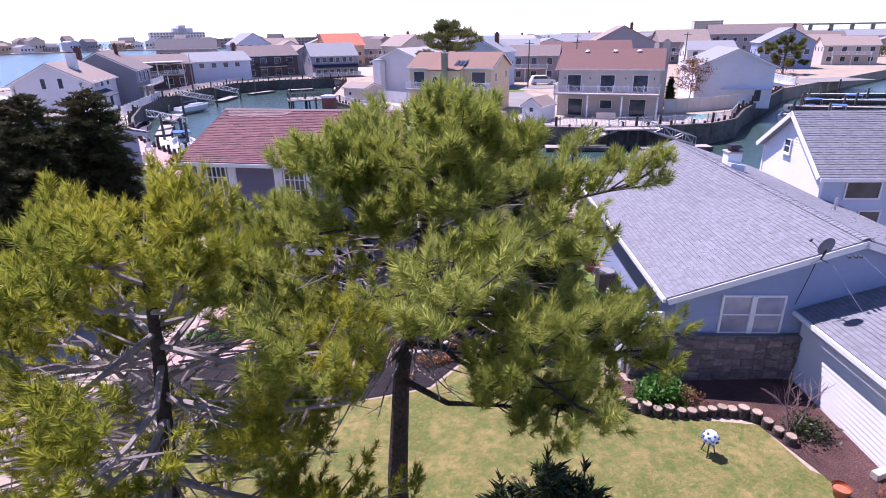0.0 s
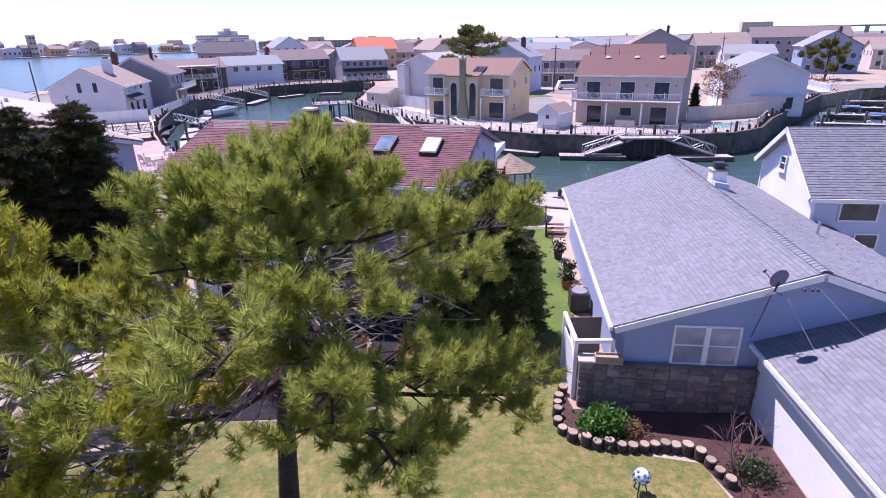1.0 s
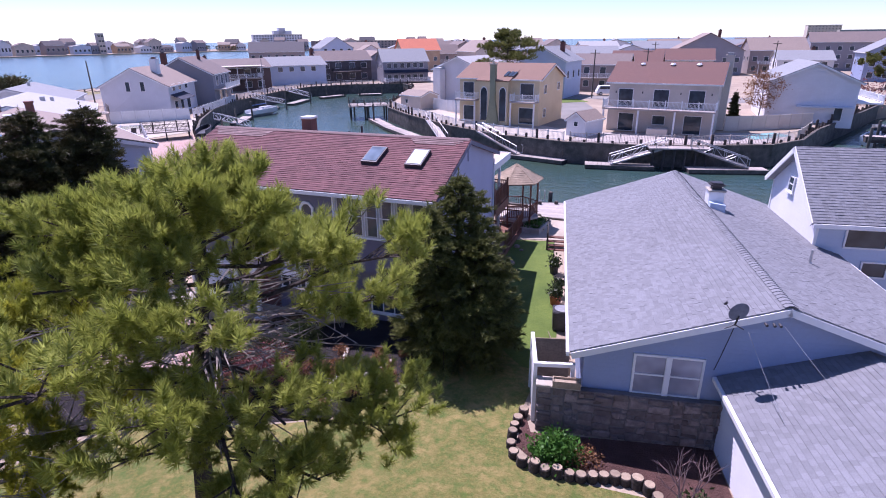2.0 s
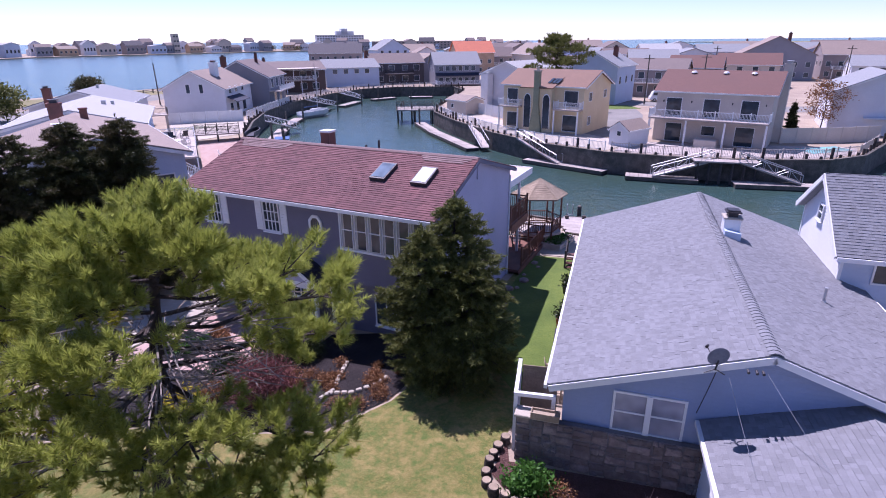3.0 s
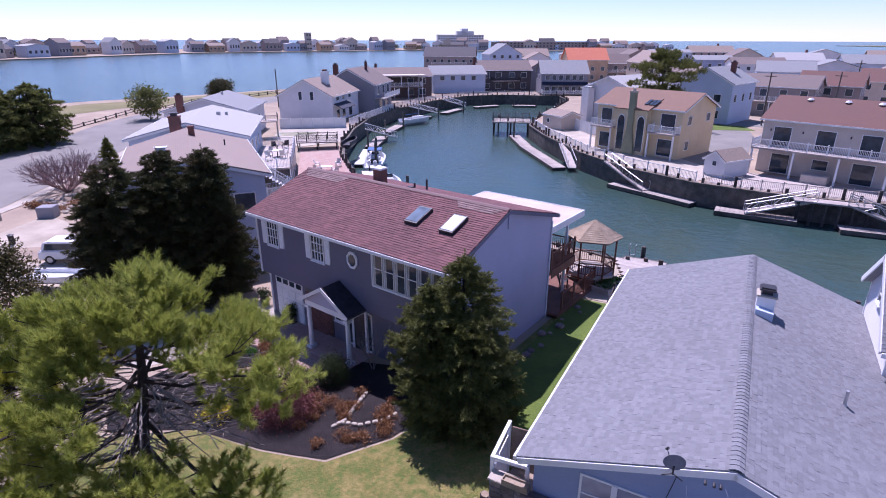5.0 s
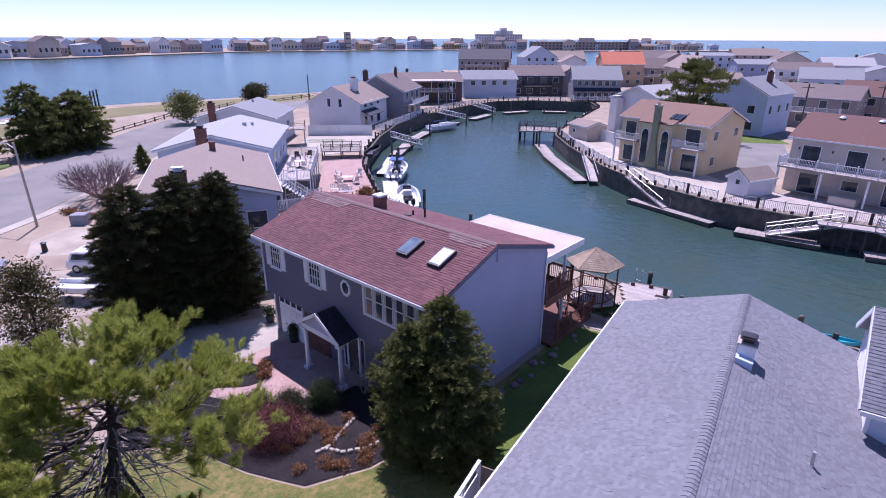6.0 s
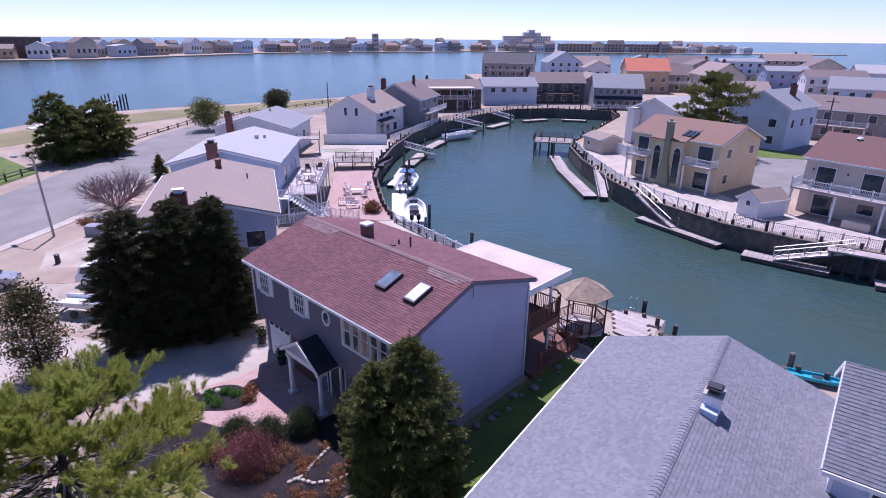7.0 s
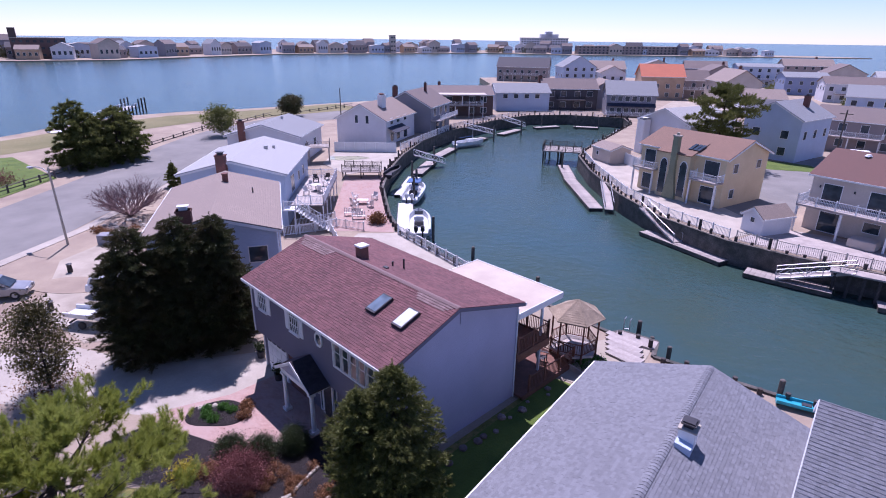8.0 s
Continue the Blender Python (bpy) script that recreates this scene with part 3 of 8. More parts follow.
sheet("patio", [(-21, 49.0), (-24.8, 52.3), (-32.5, 60.4), (-37, 66), (-41, 62), (-33, 52), (-27, 45.5)], "pavers", 0.03, "rose brick patio by the canal", "patio")
sheet("patio_walk", [(-8.9, 44.9), (-20.6, 49.0), (-24, 46.5), (-22.5, 42.0), (-12.5, 39.5)], "concrete", 0.03, "pale concrete yard by the canal", "patio")
sheet("pool_deck", [(-39, 68.4), (-44, 78), (-46, 81), (-55, 74), (-50, 66), (-42, 63)], "concrete", 0.03, "pale concrete pool terrace", "patio")
sheet("pool", blob(-49.6, 71.3, 3.4, 1.7, 40, 24, 0.08), "olivewater", 0.05, "kidney-shaped swimming pool", "pool", skirt=0.05)
sheet("far_terrace", [(-18.4, 97.6), (-13.0, 88.6), (-4.6, 77), (2.2, 70.4), (9.4, 66.4), (12.5, 72), (7, 78), (-2, 82), (-8, 92), (-12, 101)], "concrete", 0.04, "pale terrace behind the bulkhead", "terrace")
sheet("far_deck", [(10, 66.2), (15.3, 65.2), (23, 65), (31, 66.4), (35.5, 69.6), (37, 74), (12.5, 73)], "deckwood", 0.04, "sun-bleached timber deck along the canal", "deck")
sheet("pool_far", [(31, 69), (36.0, 72), (35, 74.4), (30, 72)], "poolwater", 0.07, "pale turquoise covered pool", "pool", skirt=0.05)
sheet("far_street", strip([(9.5, 76), (11.5, 100), (13, 118), (40, 112), (90, 125)], 4.2), "asphalt", 0.03, "pale street between the far houses", "road")
sheet("far_lawn", [(2, 108), (9, 106), (16, 108.5), (14, 113.5), (4, 114)], "green_grass", 0.05, "small green front lawn", "lawn")
sheet("sand_lot", [(-26, 158), (-6, 158), (-12, 205), (-30, 205)], "sand", 0.03, "empty sandy lot", "ground")


# ---- houses ----
def window(parent, x, z, w, h, y, out=-1, axis="x", bars=(2, 1), frame_mat="white", pane_mat="glass", sill=True, name="window", near=False):
    """A framed window on a wall that faces out along y (or x): frame and panes."""
    def put(bm, a0, b0, z0, a1, b1, z1):
        b0, b1 = (y + out * b0, y + out * b1)
        b0, b1 = min(b0, b1), max(b0, b1)
        if axis == "x":
            box(bm, a0, b0, z0, a1, b1, z1)
        else:
            box(bm, b0, a0, z0, b1, a1, z1)
    t = 0.07
    bm = bmesh.new()
    rings = []
    for depth in (-0.02, 0.06):
        for e in (t, 0.0):
            row = []
            for sx, sz in ((-1, -1), (1, -1), (1, 1), (-1, 1)):
                p = (x + sx * (w / 2 + e), y + out * depth, z + sz * (h / 2 + e))
                row.append(bm.verts.new(p if axis == "x" else (p[1], p[0], p[2])))
            rings.append(row)
    bo, bi, fo, fi = rings
    for i in range(4):
        j = (i + 1) % 4
        bm.faces.new((fo[i], fo[j], fi[j], fi[i]))
        bm.faces.new((fo[j], fo[i], bo[i], bo[j]))
        bm.faces.new((fi[i], fi[j], bi[j], bi[i]))
    bmesh.ops.recalc_face_normals(bm, faces=bm.faces)
    fr = part(name, bm, frame_mat, parent)
    bm = bmesh.new()
    put(bm, x - w / 2, -0.01, z - h / 2, x + w / 2, 0.02, z + h / 2)
    part("pane", bm, pane_mat, fr)
    if near:
        for i in range(1, bars[0]):
            c = x - w / 2 + w * i / bars[0]
            bm = bmesh.new()
            put(bm, c - 0.025, 0.0, z - h / 2, c + 0.025, 0.05, z + h / 2)
            part("glazing_bar", bm, frame_mat, fr)
        for i in range(1, bars[1]):
            c = z - h / 2 + h * i / bars[1]
            bm = bmesh.new()
            put(bm, x - w / 2, 0.0, c - 0.02, x + w / 2, 0.045, c + 0.02)
            part("glazing_bar", bm, frame_mat, fr)
        if sill:
            bm = bmesh.new()
            put(bm, x - w / 2 - 0.12, 0.0, z - h / 2 - 0.12, x + w / 2 + 0.12, 0.11, z - h / 2 - 0.071)
            part("window_sill", bm, frame_mat, fr)
    return fr


def gable_roof(parent, w, d, eave, ridge, over, material, axis="x", thick=0.16, trim="white", name="roof", edges=True):
    """Two slabs with their overhang and the boards along their edges; the ridge runs along axis."""
    if axis == "y":
        w, d = d, w
    drop = (ridge - eave) / (d / 2) * over
    bm = bmesh.new()
    X, Y = w / 2 + over, d / 2 + over
    rows = []
    for s in (-1, 1):
        rows.append([(-X, s * Y, eave - drop), (X, s * Y, eave - drop), (X, 0, ridge), (-X, 0, ridge)])
    turn = Matrix.Rotation(radians(90), 3, "Z") if axis == "y" else Matrix.Identity(3)
    for q in rows:
        slab(bm, [turn @ (Vector(p) + Vector((0, 0, thick))) for p in q], thick)
    bmesh.ops.remove_doubles(bm, verts=bm.verts, dist=0.001)
    roof = part(name, bm, material, parent)
    for s in (-1, 1):
        for e in (-1, 1):
            a, b = Vector((e * X, s * Y, eave - drop + thick * 0.4)), Vector((e * X, 0, ridge + thick * 0.4))
            bm = bmesh.new()
            slab(bm, [turn @ a, turn @ b, turn @ (b + Vector((e * 0.03, 0, 0))), turn @ (a + Vector((e * 0.03, 0, 0)))], 0.2)
            if edges:
                part("barge_board", bm, trim, roof)
            else:
                bm.free()
        a, b = Vector((-X, s * (Y + 0.02), eave - drop + thick)), Vector((X, s * (Y + 0.02), eave - drop + thick))
        bm = bmesh.new()
        slab(bm, [turn @ a, turn @ b, turn @ (b + Vector((0, s * 0.05, 0))), turn @ (a + Vector((0, s * 0.05, 0)))], 0.16)
        part("gutter", bm, trim, roof)
    return roof


def gable_walls(w, d, eave, ridge, axis="x"):
    bm = bmesh.new()
    if axis == "x":
        bm2 = prism(bm, [(-d / 2, -0.6), (d / 2, -0.6), (d / 2, eave), (0, ridge), (-d / 2, eave)], -w / 2, w / 2)
        bmesh.ops.rotate(bm2, verts=bm2.verts, cent=(0, 0, 0), matrix=Matrix.Rotation(radians(90), 3, "Z"))
    else:
        prism(bm, [(-w / 2, -0.6), (w / 2, -0.6), (w / 2, eave), (0, ridge), (-w / 2, eave)], -d / 2, d / 2)
    return bm


def chimney(parent, x, y, z0, z1, sx=0.7, sy=0.7, material="brick", cap="darkmetal"):
    c = part("chimney", boxes((x - sx / 2, y - sy / 2, z0, x + sx / 2, y + sy / 2, z1), (x - sx / 2 - 0.05, y - sy / 2 - 0.05, z1 - 0.14, x + sx / 2 + 0.05, y + sy / 2 + 0.05, z1)), material, parent)
    part("flue", boxes((x - sx * 0.28, y - sy * 0.28, z1, x + sx * 0.28, y + sy * 0.28, z1 + 0.22), (x - sx * 0.4, y - sy * 0.4, z1 + 0.26, x + sx * 0.4, y + sy * 0.4, z1 + 0.3)), cap, c)
    return c


def railing(parent, a, b, z, h=0.95, material="white", gap=1.8, thick=0.05, pickets=0.14, name="railing"):
    """Rails and balusters from a to b, with posts of their own."""
    a, b = Vector((*a, 0)), Vector((*b, 0))
    d = b - a
    n = max(1, round(d.length / gap))
    za = z if not isinstance(z, tuple) else z[0]
    zb = z if not isinstance(z, tuple) else z[1]
    e = d.normalized()
    side = Vector((-e.y, e.x, 0)) * thick * 0.5
    for nm, f0, f1 in (("top_rail", h - 0.06, h), ("bottom_rail", 0.10, 0.15)):
        bm = bmesh.new()
        slab(bm, [a - side + Vector((0, 0, za + f1)), b - side + Vector((0, 0, zb + f1)), b + side + Vector((0, 0, zb + f1)), a + side + Vector((0, 0, za + f1))], f1 - f0)
        part(nm, bm, material, parent)
    k = max(2, int(d.length / pickets))
    verts, faces = [], []
    for i in range(1, k):
        p = a + d * (i / k)
        zz = za + (zb - za) * i / k
        m = len(verts)
        for z0 in (zz + 0.12, zz + h - 0.03):
            for sx, sy in ((-1, -1), (1, -1), (1, 1), (-1, 1)):
                verts.append((p.x + sx * 0.016, p.y + sy * 0.016, z0))
        faces += [(m + q, m + (q + 1) % 4, m + 4 + (q + 1) % 4, m + 4 + q) for q in range(4)]
    if verts:
        lump("balustrade", verts, faces, material, parent, kind="stuff")
    post = boxes((-0.05, -0.05, 0, 0.05, 0.05, h + 0.14))
    first = part("post", post, material, parent)
    for i in range(n + 1):
        o = first if i == 0 else new("post", first.data)
        o.parent = parent
        o.location = a + d * (i / n) + Vector((0, 0, za + (zb - za) * i / n))


def house(label, x, y, rz, w, d, eave, ridge, wall, roof, axis="x", over=0.35, wins=(), chim=(), z=None, group="waterside houses", name="house", trim="white", floors=None):
    """A whole house: walls, gable roof, framed windows and chimneys. wins: rows of face, place along it, height of its middle, width, height."""
    g = thing(name, label, "house", pose(x, y, level(x, y) if z is None else z, 0, 0, rz), group)
    part("wall", gable_walls(w, d, eave, ridge, axis), wall, g)
    gable_roof(g, w, d, eave, ridge, over, roof, axis, trim=trim, edges=y < 160)
    if floors:
        wins = list(wins)
        for face, us, zs, ww, hh in floors:
            for u in us:
                for zz in zs:
                    wins.append((face, u, zz, ww, hh))
    for face, u, zc, ww, hh in wins:
        bars = (2, 1) if ww > 0.9 else (1, 2)
        if face == "f":
            window(g, u, zc, ww, hh, -d / 2, -1, "x", bars)
        elif face == "b":
            window(g, u, zc, ww, hh, d / 2, 1, "x", bars)
        elif face == "l":
            window(g, u, zc, ww, hh, -w / 2, -1, "y", bars)
        else:
            window(g, u, zc, ww, hh, w / 2, 1, "y", bars)
    for c in chim:
        chimney(g, *c)
    return g


# red-roofed house beside the lawn: its own x runs along the front, y to the canal
RH = thing("house", "two-storey slate-blue house with burgundy shingle roof and white porch", "house", pose(-11.65, 23.56, -0.45, 0, 0, -11.1) @ Matrix.Diagonal((0.903, 0.98, 1.09, 1)), "waterside houses")
RE, RR, RL, RD, RM = 5.845, 7.29, 15.5, 9.85, 4.6
bm = bmesh.new()
prism(bm, [(0.35, 2.55), (9.55, 2.55), (9.55, RE + 0.13), (RM, RR - 0.16), (0.35, RE - 0.02)], -RL + 0.3, -0.3)
bmesh.ops.rotate(bm, verts=bm.verts, cent=(0, 0, 0), matrix=Matrix.Rotation(radians(90), 3, "Z"))
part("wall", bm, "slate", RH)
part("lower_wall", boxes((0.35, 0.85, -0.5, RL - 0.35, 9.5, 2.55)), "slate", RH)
# gable end sheet: pale siding toned to lilac for the shade on this side
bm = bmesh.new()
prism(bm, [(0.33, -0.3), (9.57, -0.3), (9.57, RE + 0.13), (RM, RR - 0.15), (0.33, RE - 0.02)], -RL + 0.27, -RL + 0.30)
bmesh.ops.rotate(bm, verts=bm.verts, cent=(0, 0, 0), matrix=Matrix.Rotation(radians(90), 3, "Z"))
part("gable_siding", bm, "lilac", RH, "pale gable end siding with lilac shade in its colour")


def shingles(parent, q, material, row=0.14, tab=0.30, name="shingle_field", singles=None, single_mat=None, seed=1):
    """Courses of overlapping shingles on the quad q (eave left, eave right, top right, top left).
    singles: a test on (along, up) in metres for those that are pieces of their own."""
    rng = random.Random(seed)
    q = [Vector(p) for p in q]
    ex = (q[1] - q[0]).normalized()
    n = (q[1] - q[0]).cross(q[3] - q[0]).normalized()
    if n.z < 0:
        n = -n
    ey = n.cross(ex)
    if ey.dot(q[3] - q[0]) < 0:
        ey = -ey
    H = (q[3] - q[0]).dot(ey)
    verts, faces, pieces = [], [], []
    rows = int(H / row) + 1
    for i in range(rows):
        v0, v1 = i * row, min(i * row + row * 1.12, H)
        f = min(1.0, v0 / H)
        lo = q[0].lerp(q[3], f)
        hi = q[1].lerp(q[2], f)
        L = (hi - lo).length
        u = -tab * rng.random()
        while u < L:
            w = tab * rng.uniform(0.75, 1.2)
            a, b = max(u, 0.0), min(u + w, L)
            u += w
            if b - a < 0.02:
                continue
            t = rng.uniform(0.014, 0.028)
            if singles and singles((a + b) / 2, v0) and len(pieces) < 300 and b - a > tab * 0.7:
                pieces.append((lo + ex * ((a + b) / 2), b - a, t, v1 - v0))
                continue
            k = len(verts)
            for uu, vv, hh in ((a, 0, 0.0), (b, 0, 0.0), (a, 0, t), (b, 0, t), (b, v1 - v0, 0.004), (a, v1 - v0, 0.004)):
                verts.append(lo + ex * uu + ey * vv + n * hh)
            faces += [(k, k + 1, k + 3, k + 2), (k + 2, k + 3, k + 4, k + 5), (k, k + 2, k + 5), (k + 1, k + 4, k + 3)]
    ob = lump(name, verts, faces, material, parent, kind="stuff")
    if pieces:
        me = bpy.data.meshes.new("shingle")
        w, t, h = tab, 0.015, row * 1.12
        me.from_pydata([(-w / 2, 0, 0), (w / 2, 0, 0), (-w / 2, 0, t), (w / 2, 0, t), (w / 2, h, 0.004), (-w / 2, h, 0.004)], [], [(0, 1, 3, 2), (2, 3, 4, 5), (0, 2, 5), (1, 4, 3)])
        me.materials.append(M[single_mat])
        base = Matrix((ex, ey, n)).transposed().to_4x4()
        for p, ww, tt, hh in pieces:
            o = new("shingle", me)
            o.parent = parent
            o.matrix_basis = Matrix.Translation(p) @ base @ Matrix.Diagonal((ww / w, hh / h, tt / t, 1))
    return ob


def ridge_caps(parent, a, b, material, step=0.2, half=0.17, drop=0.06, lift=0.02):
    """A row of bent cap shingles along a ridge, each a piece of its own."""
    a, b = Vector(a), Vector(b)
    d = (b - a)
    L = d.length
    d.normalize()
    side = Vector((-d.y, d.x, 0)).normalized()
    me = bpy.data.meshes.new("ridge_cap")
    h = step * 1.25
    rows = [(-half, -drop), (-half * 0.3, 0.0), (half * 0.3, 0.0), (half, -drop)]
    vs, fs = [], []
    for y, up in ((0, 0.028), (h, 0.006), (0, 0.0)):
        for x, z in rows:
            vs.append((x, y, z + up))
    for i in range(3):
        fs.append((i, i + 1, i + 5, i + 4))
        fs.append((i + 8, i + 9, i + 1, i))
    me.from_pydata(vs, [], fs)
    me.materials.append(M[material])
    base = Matrix((side * -1, d, Vector((0, 0, 1)))).transposed().to_4x4()
    for i in range(int(L / step)):
        o = new("ridge_cap", me)
        o.parent = parent
        o.matrix_basis = Matrix.Translation(a + d * (i * step) + Vector((0, 0, lift))) @ base


# roof of the red-roofed house
fe, re_, ri = RE - 0.06, RE + 0.12, RR
bm = bmesh.new()
slab(bm, [(0, 0, fe), (RL, 0, fe), (RL, RM, ri), (0, RM, ri)], 0.14)
slab(bm, [(0, RD, re_), (RL, RD, re_), (RL, RM, ri), (0, RM, ri)], 0.14)
rh_roof = part("roof", bm, "r_red", RH, "faded burgundy asphalt shingle roof")
shingles(rh_roof, [(0, -0.03, fe + 0.005), (RL, -0.03, fe + 0.005), (RL, RM, ri + 0.005), (0, RM, ri + 0.005)], "sh_red", 0.15, 0.32, seed=3)
shingles(rh_roof, [(RL, RD + 0.03, re_ + 0.005), (0, RD + 0.03, re_ + 0.005), (0, RM, ri + 0.005), (RL, RM, ri + 0.005)], "sh_red", 0.15, 0.32, seed=4)
ridge_caps(rh_roof, (0, RM, ri + 0.01), (RL, RM, ri + 0.01), "sh_faded", 0.22)
def faded(parent, u0, u1, width):
    """A worn, paler patch of courses just below the ridge."""
    s = (ri - fe) / (RM)
    sx = width
    q = [(u0 + 0.5, RM - sx, ri - s * sx + 0.022), (u1 - 0.5, RM - sx, ri - s * sx + 0.022), (u1, RM - 0.1, ri - s * 0.1 + 0.022), (u0, RM - 0.1, ri - s * 0.1 + 0.022)]
    shingles(parent, q, "sh_faded", 0.15, 0.32, name="faded_shingle_field", seed=int(u0) + 9)
faded(rh_roof, 0.1, 4.2, 0.75)
faded(rh_roof, 12.2, 15.4, 0.6)
# fascia, gutter and barge boards
part("gutter", boxes((-0.02, -0.09, fe - 0.16, RL + 0.02, 0.0, fe - 0.02)), "white", rh_roof)
part("gutter", boxes((-0.02, RD, re_ - 0.16, RL + 0.02, RD + 0.09, re_ - 0.02)), "white", rh_roof)
for xx in (-0.03, RL):
    for yy in (0, RD):
        bm = bmesh.new()
        ze = fe if yy == 0 else re_
        slab(bm, [(xx, yy, ze - 0.02), (xx + 0.03, yy, ze - 0.02), (xx + 0.03, RM, ri - 0.02), (xx, RM, ri - 0.02)], 0.16)
        part("barge_board", bm, "white" if xx < 0 else "slate", rh_roof)


def skylight(parent, x, y, tint):
    s = (ri - fe) / (RM)
    n = Vector((0, -s, 1)).normalized()
    q = [Vector((x + a * 0.42, y + b * 0.62, fe + s * (y + b * 0.62))) for a, b in ((-1, -1), (1, -1), (1, 1), (-1, 1))]
    bm = bmesh.new()
    slab(bm, [p + n * 0.17 for p in q], 0.2)
    sk = part("skylight", bm, "darkmetal", parent)
    c = sum(q, Vector()) / 4
    bm = bmesh.new()
    slab(bm, [c + (p - c) * 0.86 + n * 0.185 for p in q], 0.03)
    part("pane", bm, tint, sk)


skylight(RH, 11.2, 2.73, "skyglass")
skylight(RH, 13.5, 2.71, "pale_skyglass")
c = part("chimney", boxes((5.5, 5.0, 6.6, 6.1, 5.55, 7.78)), "brick", RH, "dark red metal-clad chimney")
part("chimney_cap", boxes((5.44, 4.94, 7.78, 6.16, 5.61, 7.88), bevel=0.02), "white", c)
for xx, yy, h in ((7.7, 6.2, 0.1), (8.3, 6.6, 0.3)):
    part("vent_pipe", tubes(((xx, yy, 6.6), (xx, yy, 7.05 + h), 0.06)), "darkmetal", RH)
part("roof_vent", boxes((8.0, 5.2, 6.95, 8.4, 5.45, 7.2), bevel=0.03), "darkmetal", RH)

# front of the red-roofed house
def shutter(parent, x, z, w=0.42, h=1.35, y=0.35):
    sh_ = part("shutter", boxes((x - w / 2, y - 0.05, z - h / 2, x + w / 2, y, z + h / 2)), "white", parent)
    for i in range(9):
        zz = z - h / 2 + 0.1 + i * (h - 0.2) / 8
        part("slat", boxes((x - w / 2 + 0.05, y - 0.065, zz - 0.03, x + w / 2 - 0.05, y - 0.05, zz + 0.03)), "white", sh_)


for u in (1.9, 5.95):
    window(RH, u, 4.9, 0.95, 1.25, 0.35, -1, "x", (4, 3), near=True)
    shutter(RH, u - 0.82, 4.9)
    shutter(RH, u + 0.82, 4.9)
bm = bmesh.new()
for i in range(8):
    a0, a1 = math.tau * (i + 0.5) / 8, math.tau * (i + 1.5) / 8
    p = [(8.75 + r * math.cos(a), 4.85 + r * math.sin(a)) for a, r in ((a0, 0.30), (a0, 0.42), (a1, 0.42), (a1, 0.30))]
    prism(bm, p, 0.28, 0.36)
bmesh.ops.remove_doubles(bm, verts=bm.verts, dist=0.001)
o = part("octagon_window", bm, "white", RH)
part("pane", prism(bmesh.new(), [(8.75 + 0.32 * math.cos(math.tau * (i + 0.5) / 8), 4.85 + 0.32 * math.sin(math.tau * (i + 0.5) / 8)) for i in range(8)], 0.32, 0.36), "glass", o)
bay = window(RH, 12.55, 4.85, 4.6, 1.65, 0.34, -1, "x", (6, 1), pane_mat="curtain", name="bay_window")
for i in range(6):
    u = 12.55 - 2.3 + 4.6 * (i + 0.5) / 6
    part("sash", boxes((u - 0.33, 0.28, 4.07, u - 0.30, 0.34, 5.63), (u + 0.30, 0.28, 4.07, u + 0.33, 0.34, 5.63), (u - 0.3, 0.29, 4.82, u + 0.3, 0.33, 4.86)), "white", bay)
    part("pane", boxes((u - 0.17, 0.305, 4.1, u + 0.28, 0.315, 5.6)), "glass", bay)
gd = part("garage_door", boxes((0.95, 0.78, 0.02, 3.55, 0.86, 2.35)), "white", RH, "white panelled garage door with small arched lights")
for r in range(4):
    for c_ in range(4):
        u0, z0 = 1.0 + c_ * 0.64, 0.07 + r * 0.58
        if r == 3:
            part("pane", boxes((u0 + 0.08, 0.755, z0 + 0.16, u0 + 0.52, 0.78, z0 + 0.42)), "glass", gd)
        else:
            part("panel", boxes((u0 + 0.04, 0.755, z0 + 0.05, u0 + 0.56, 0.785, z0 + 0.5), bevel=0.01), "white", gd)
bw = part("brick_wall", boxes((3.8, 0.82, -0.4, 6.2, 0.86, 2.5)), "mortar", RH, "dark red brick facing beside the garage")
bme = bpy.data.meshes.new("brick")
tb = boxes((0, -0.02, 0, 0.205, 0.02, 0.062))
tb.to_mesh(bme)
tb.free()
bme.materials.append(M["brick"])
k = 0
for r in range(36):
    for c_ in range(11):
        u = 3.82 + c_ * 0.217 + (0.108 if r % 2 else 0)
        if u + 0.2 < 6.2 and k < 300:
            o = new("brick", bme)
            o.parent = bw
            o.location = (u, 0.805, -0.1 + r * 0.073)
            k += 1
part("corner_board", boxes((0.3, 0.30, 2.5, 0.42, 0.36, RE - 0.1)), "white", RH)
part("corner_board", boxes((0.3, 0.8, -0.4, 0.42, 0.86, 2.5)), "white", RH)
window(RH, 6.9, 1.75, 0.9, 1.2, 0.85, -1, "x", (2, 3), near=True)
door = part("front_door", boxes((8.05, 0.78, 0.05, 8.95, 0.86, 2.1)), "darkmetal", RH, "dark front door with white surround")
part("door_frame", boxes((7.9, 0.74, 0.0, 8.05, 0.87, 2.25), (8.95, 0.74, 0.0, 9.1, 0.87, 2.25), (8.05, 0.74, 2.1, 8.95, 0.87, 2.25)), "white", door)
for u in (7.75, 9.25):
    window(RH, u, 1.15, 0.28, 1.9, 0.85, -1, "x", (1, 4), sill=False)
window(RH, 12.6, 1.3, 1.8, 1.3, 0.85, -1, "x", (3, 2), near=True)
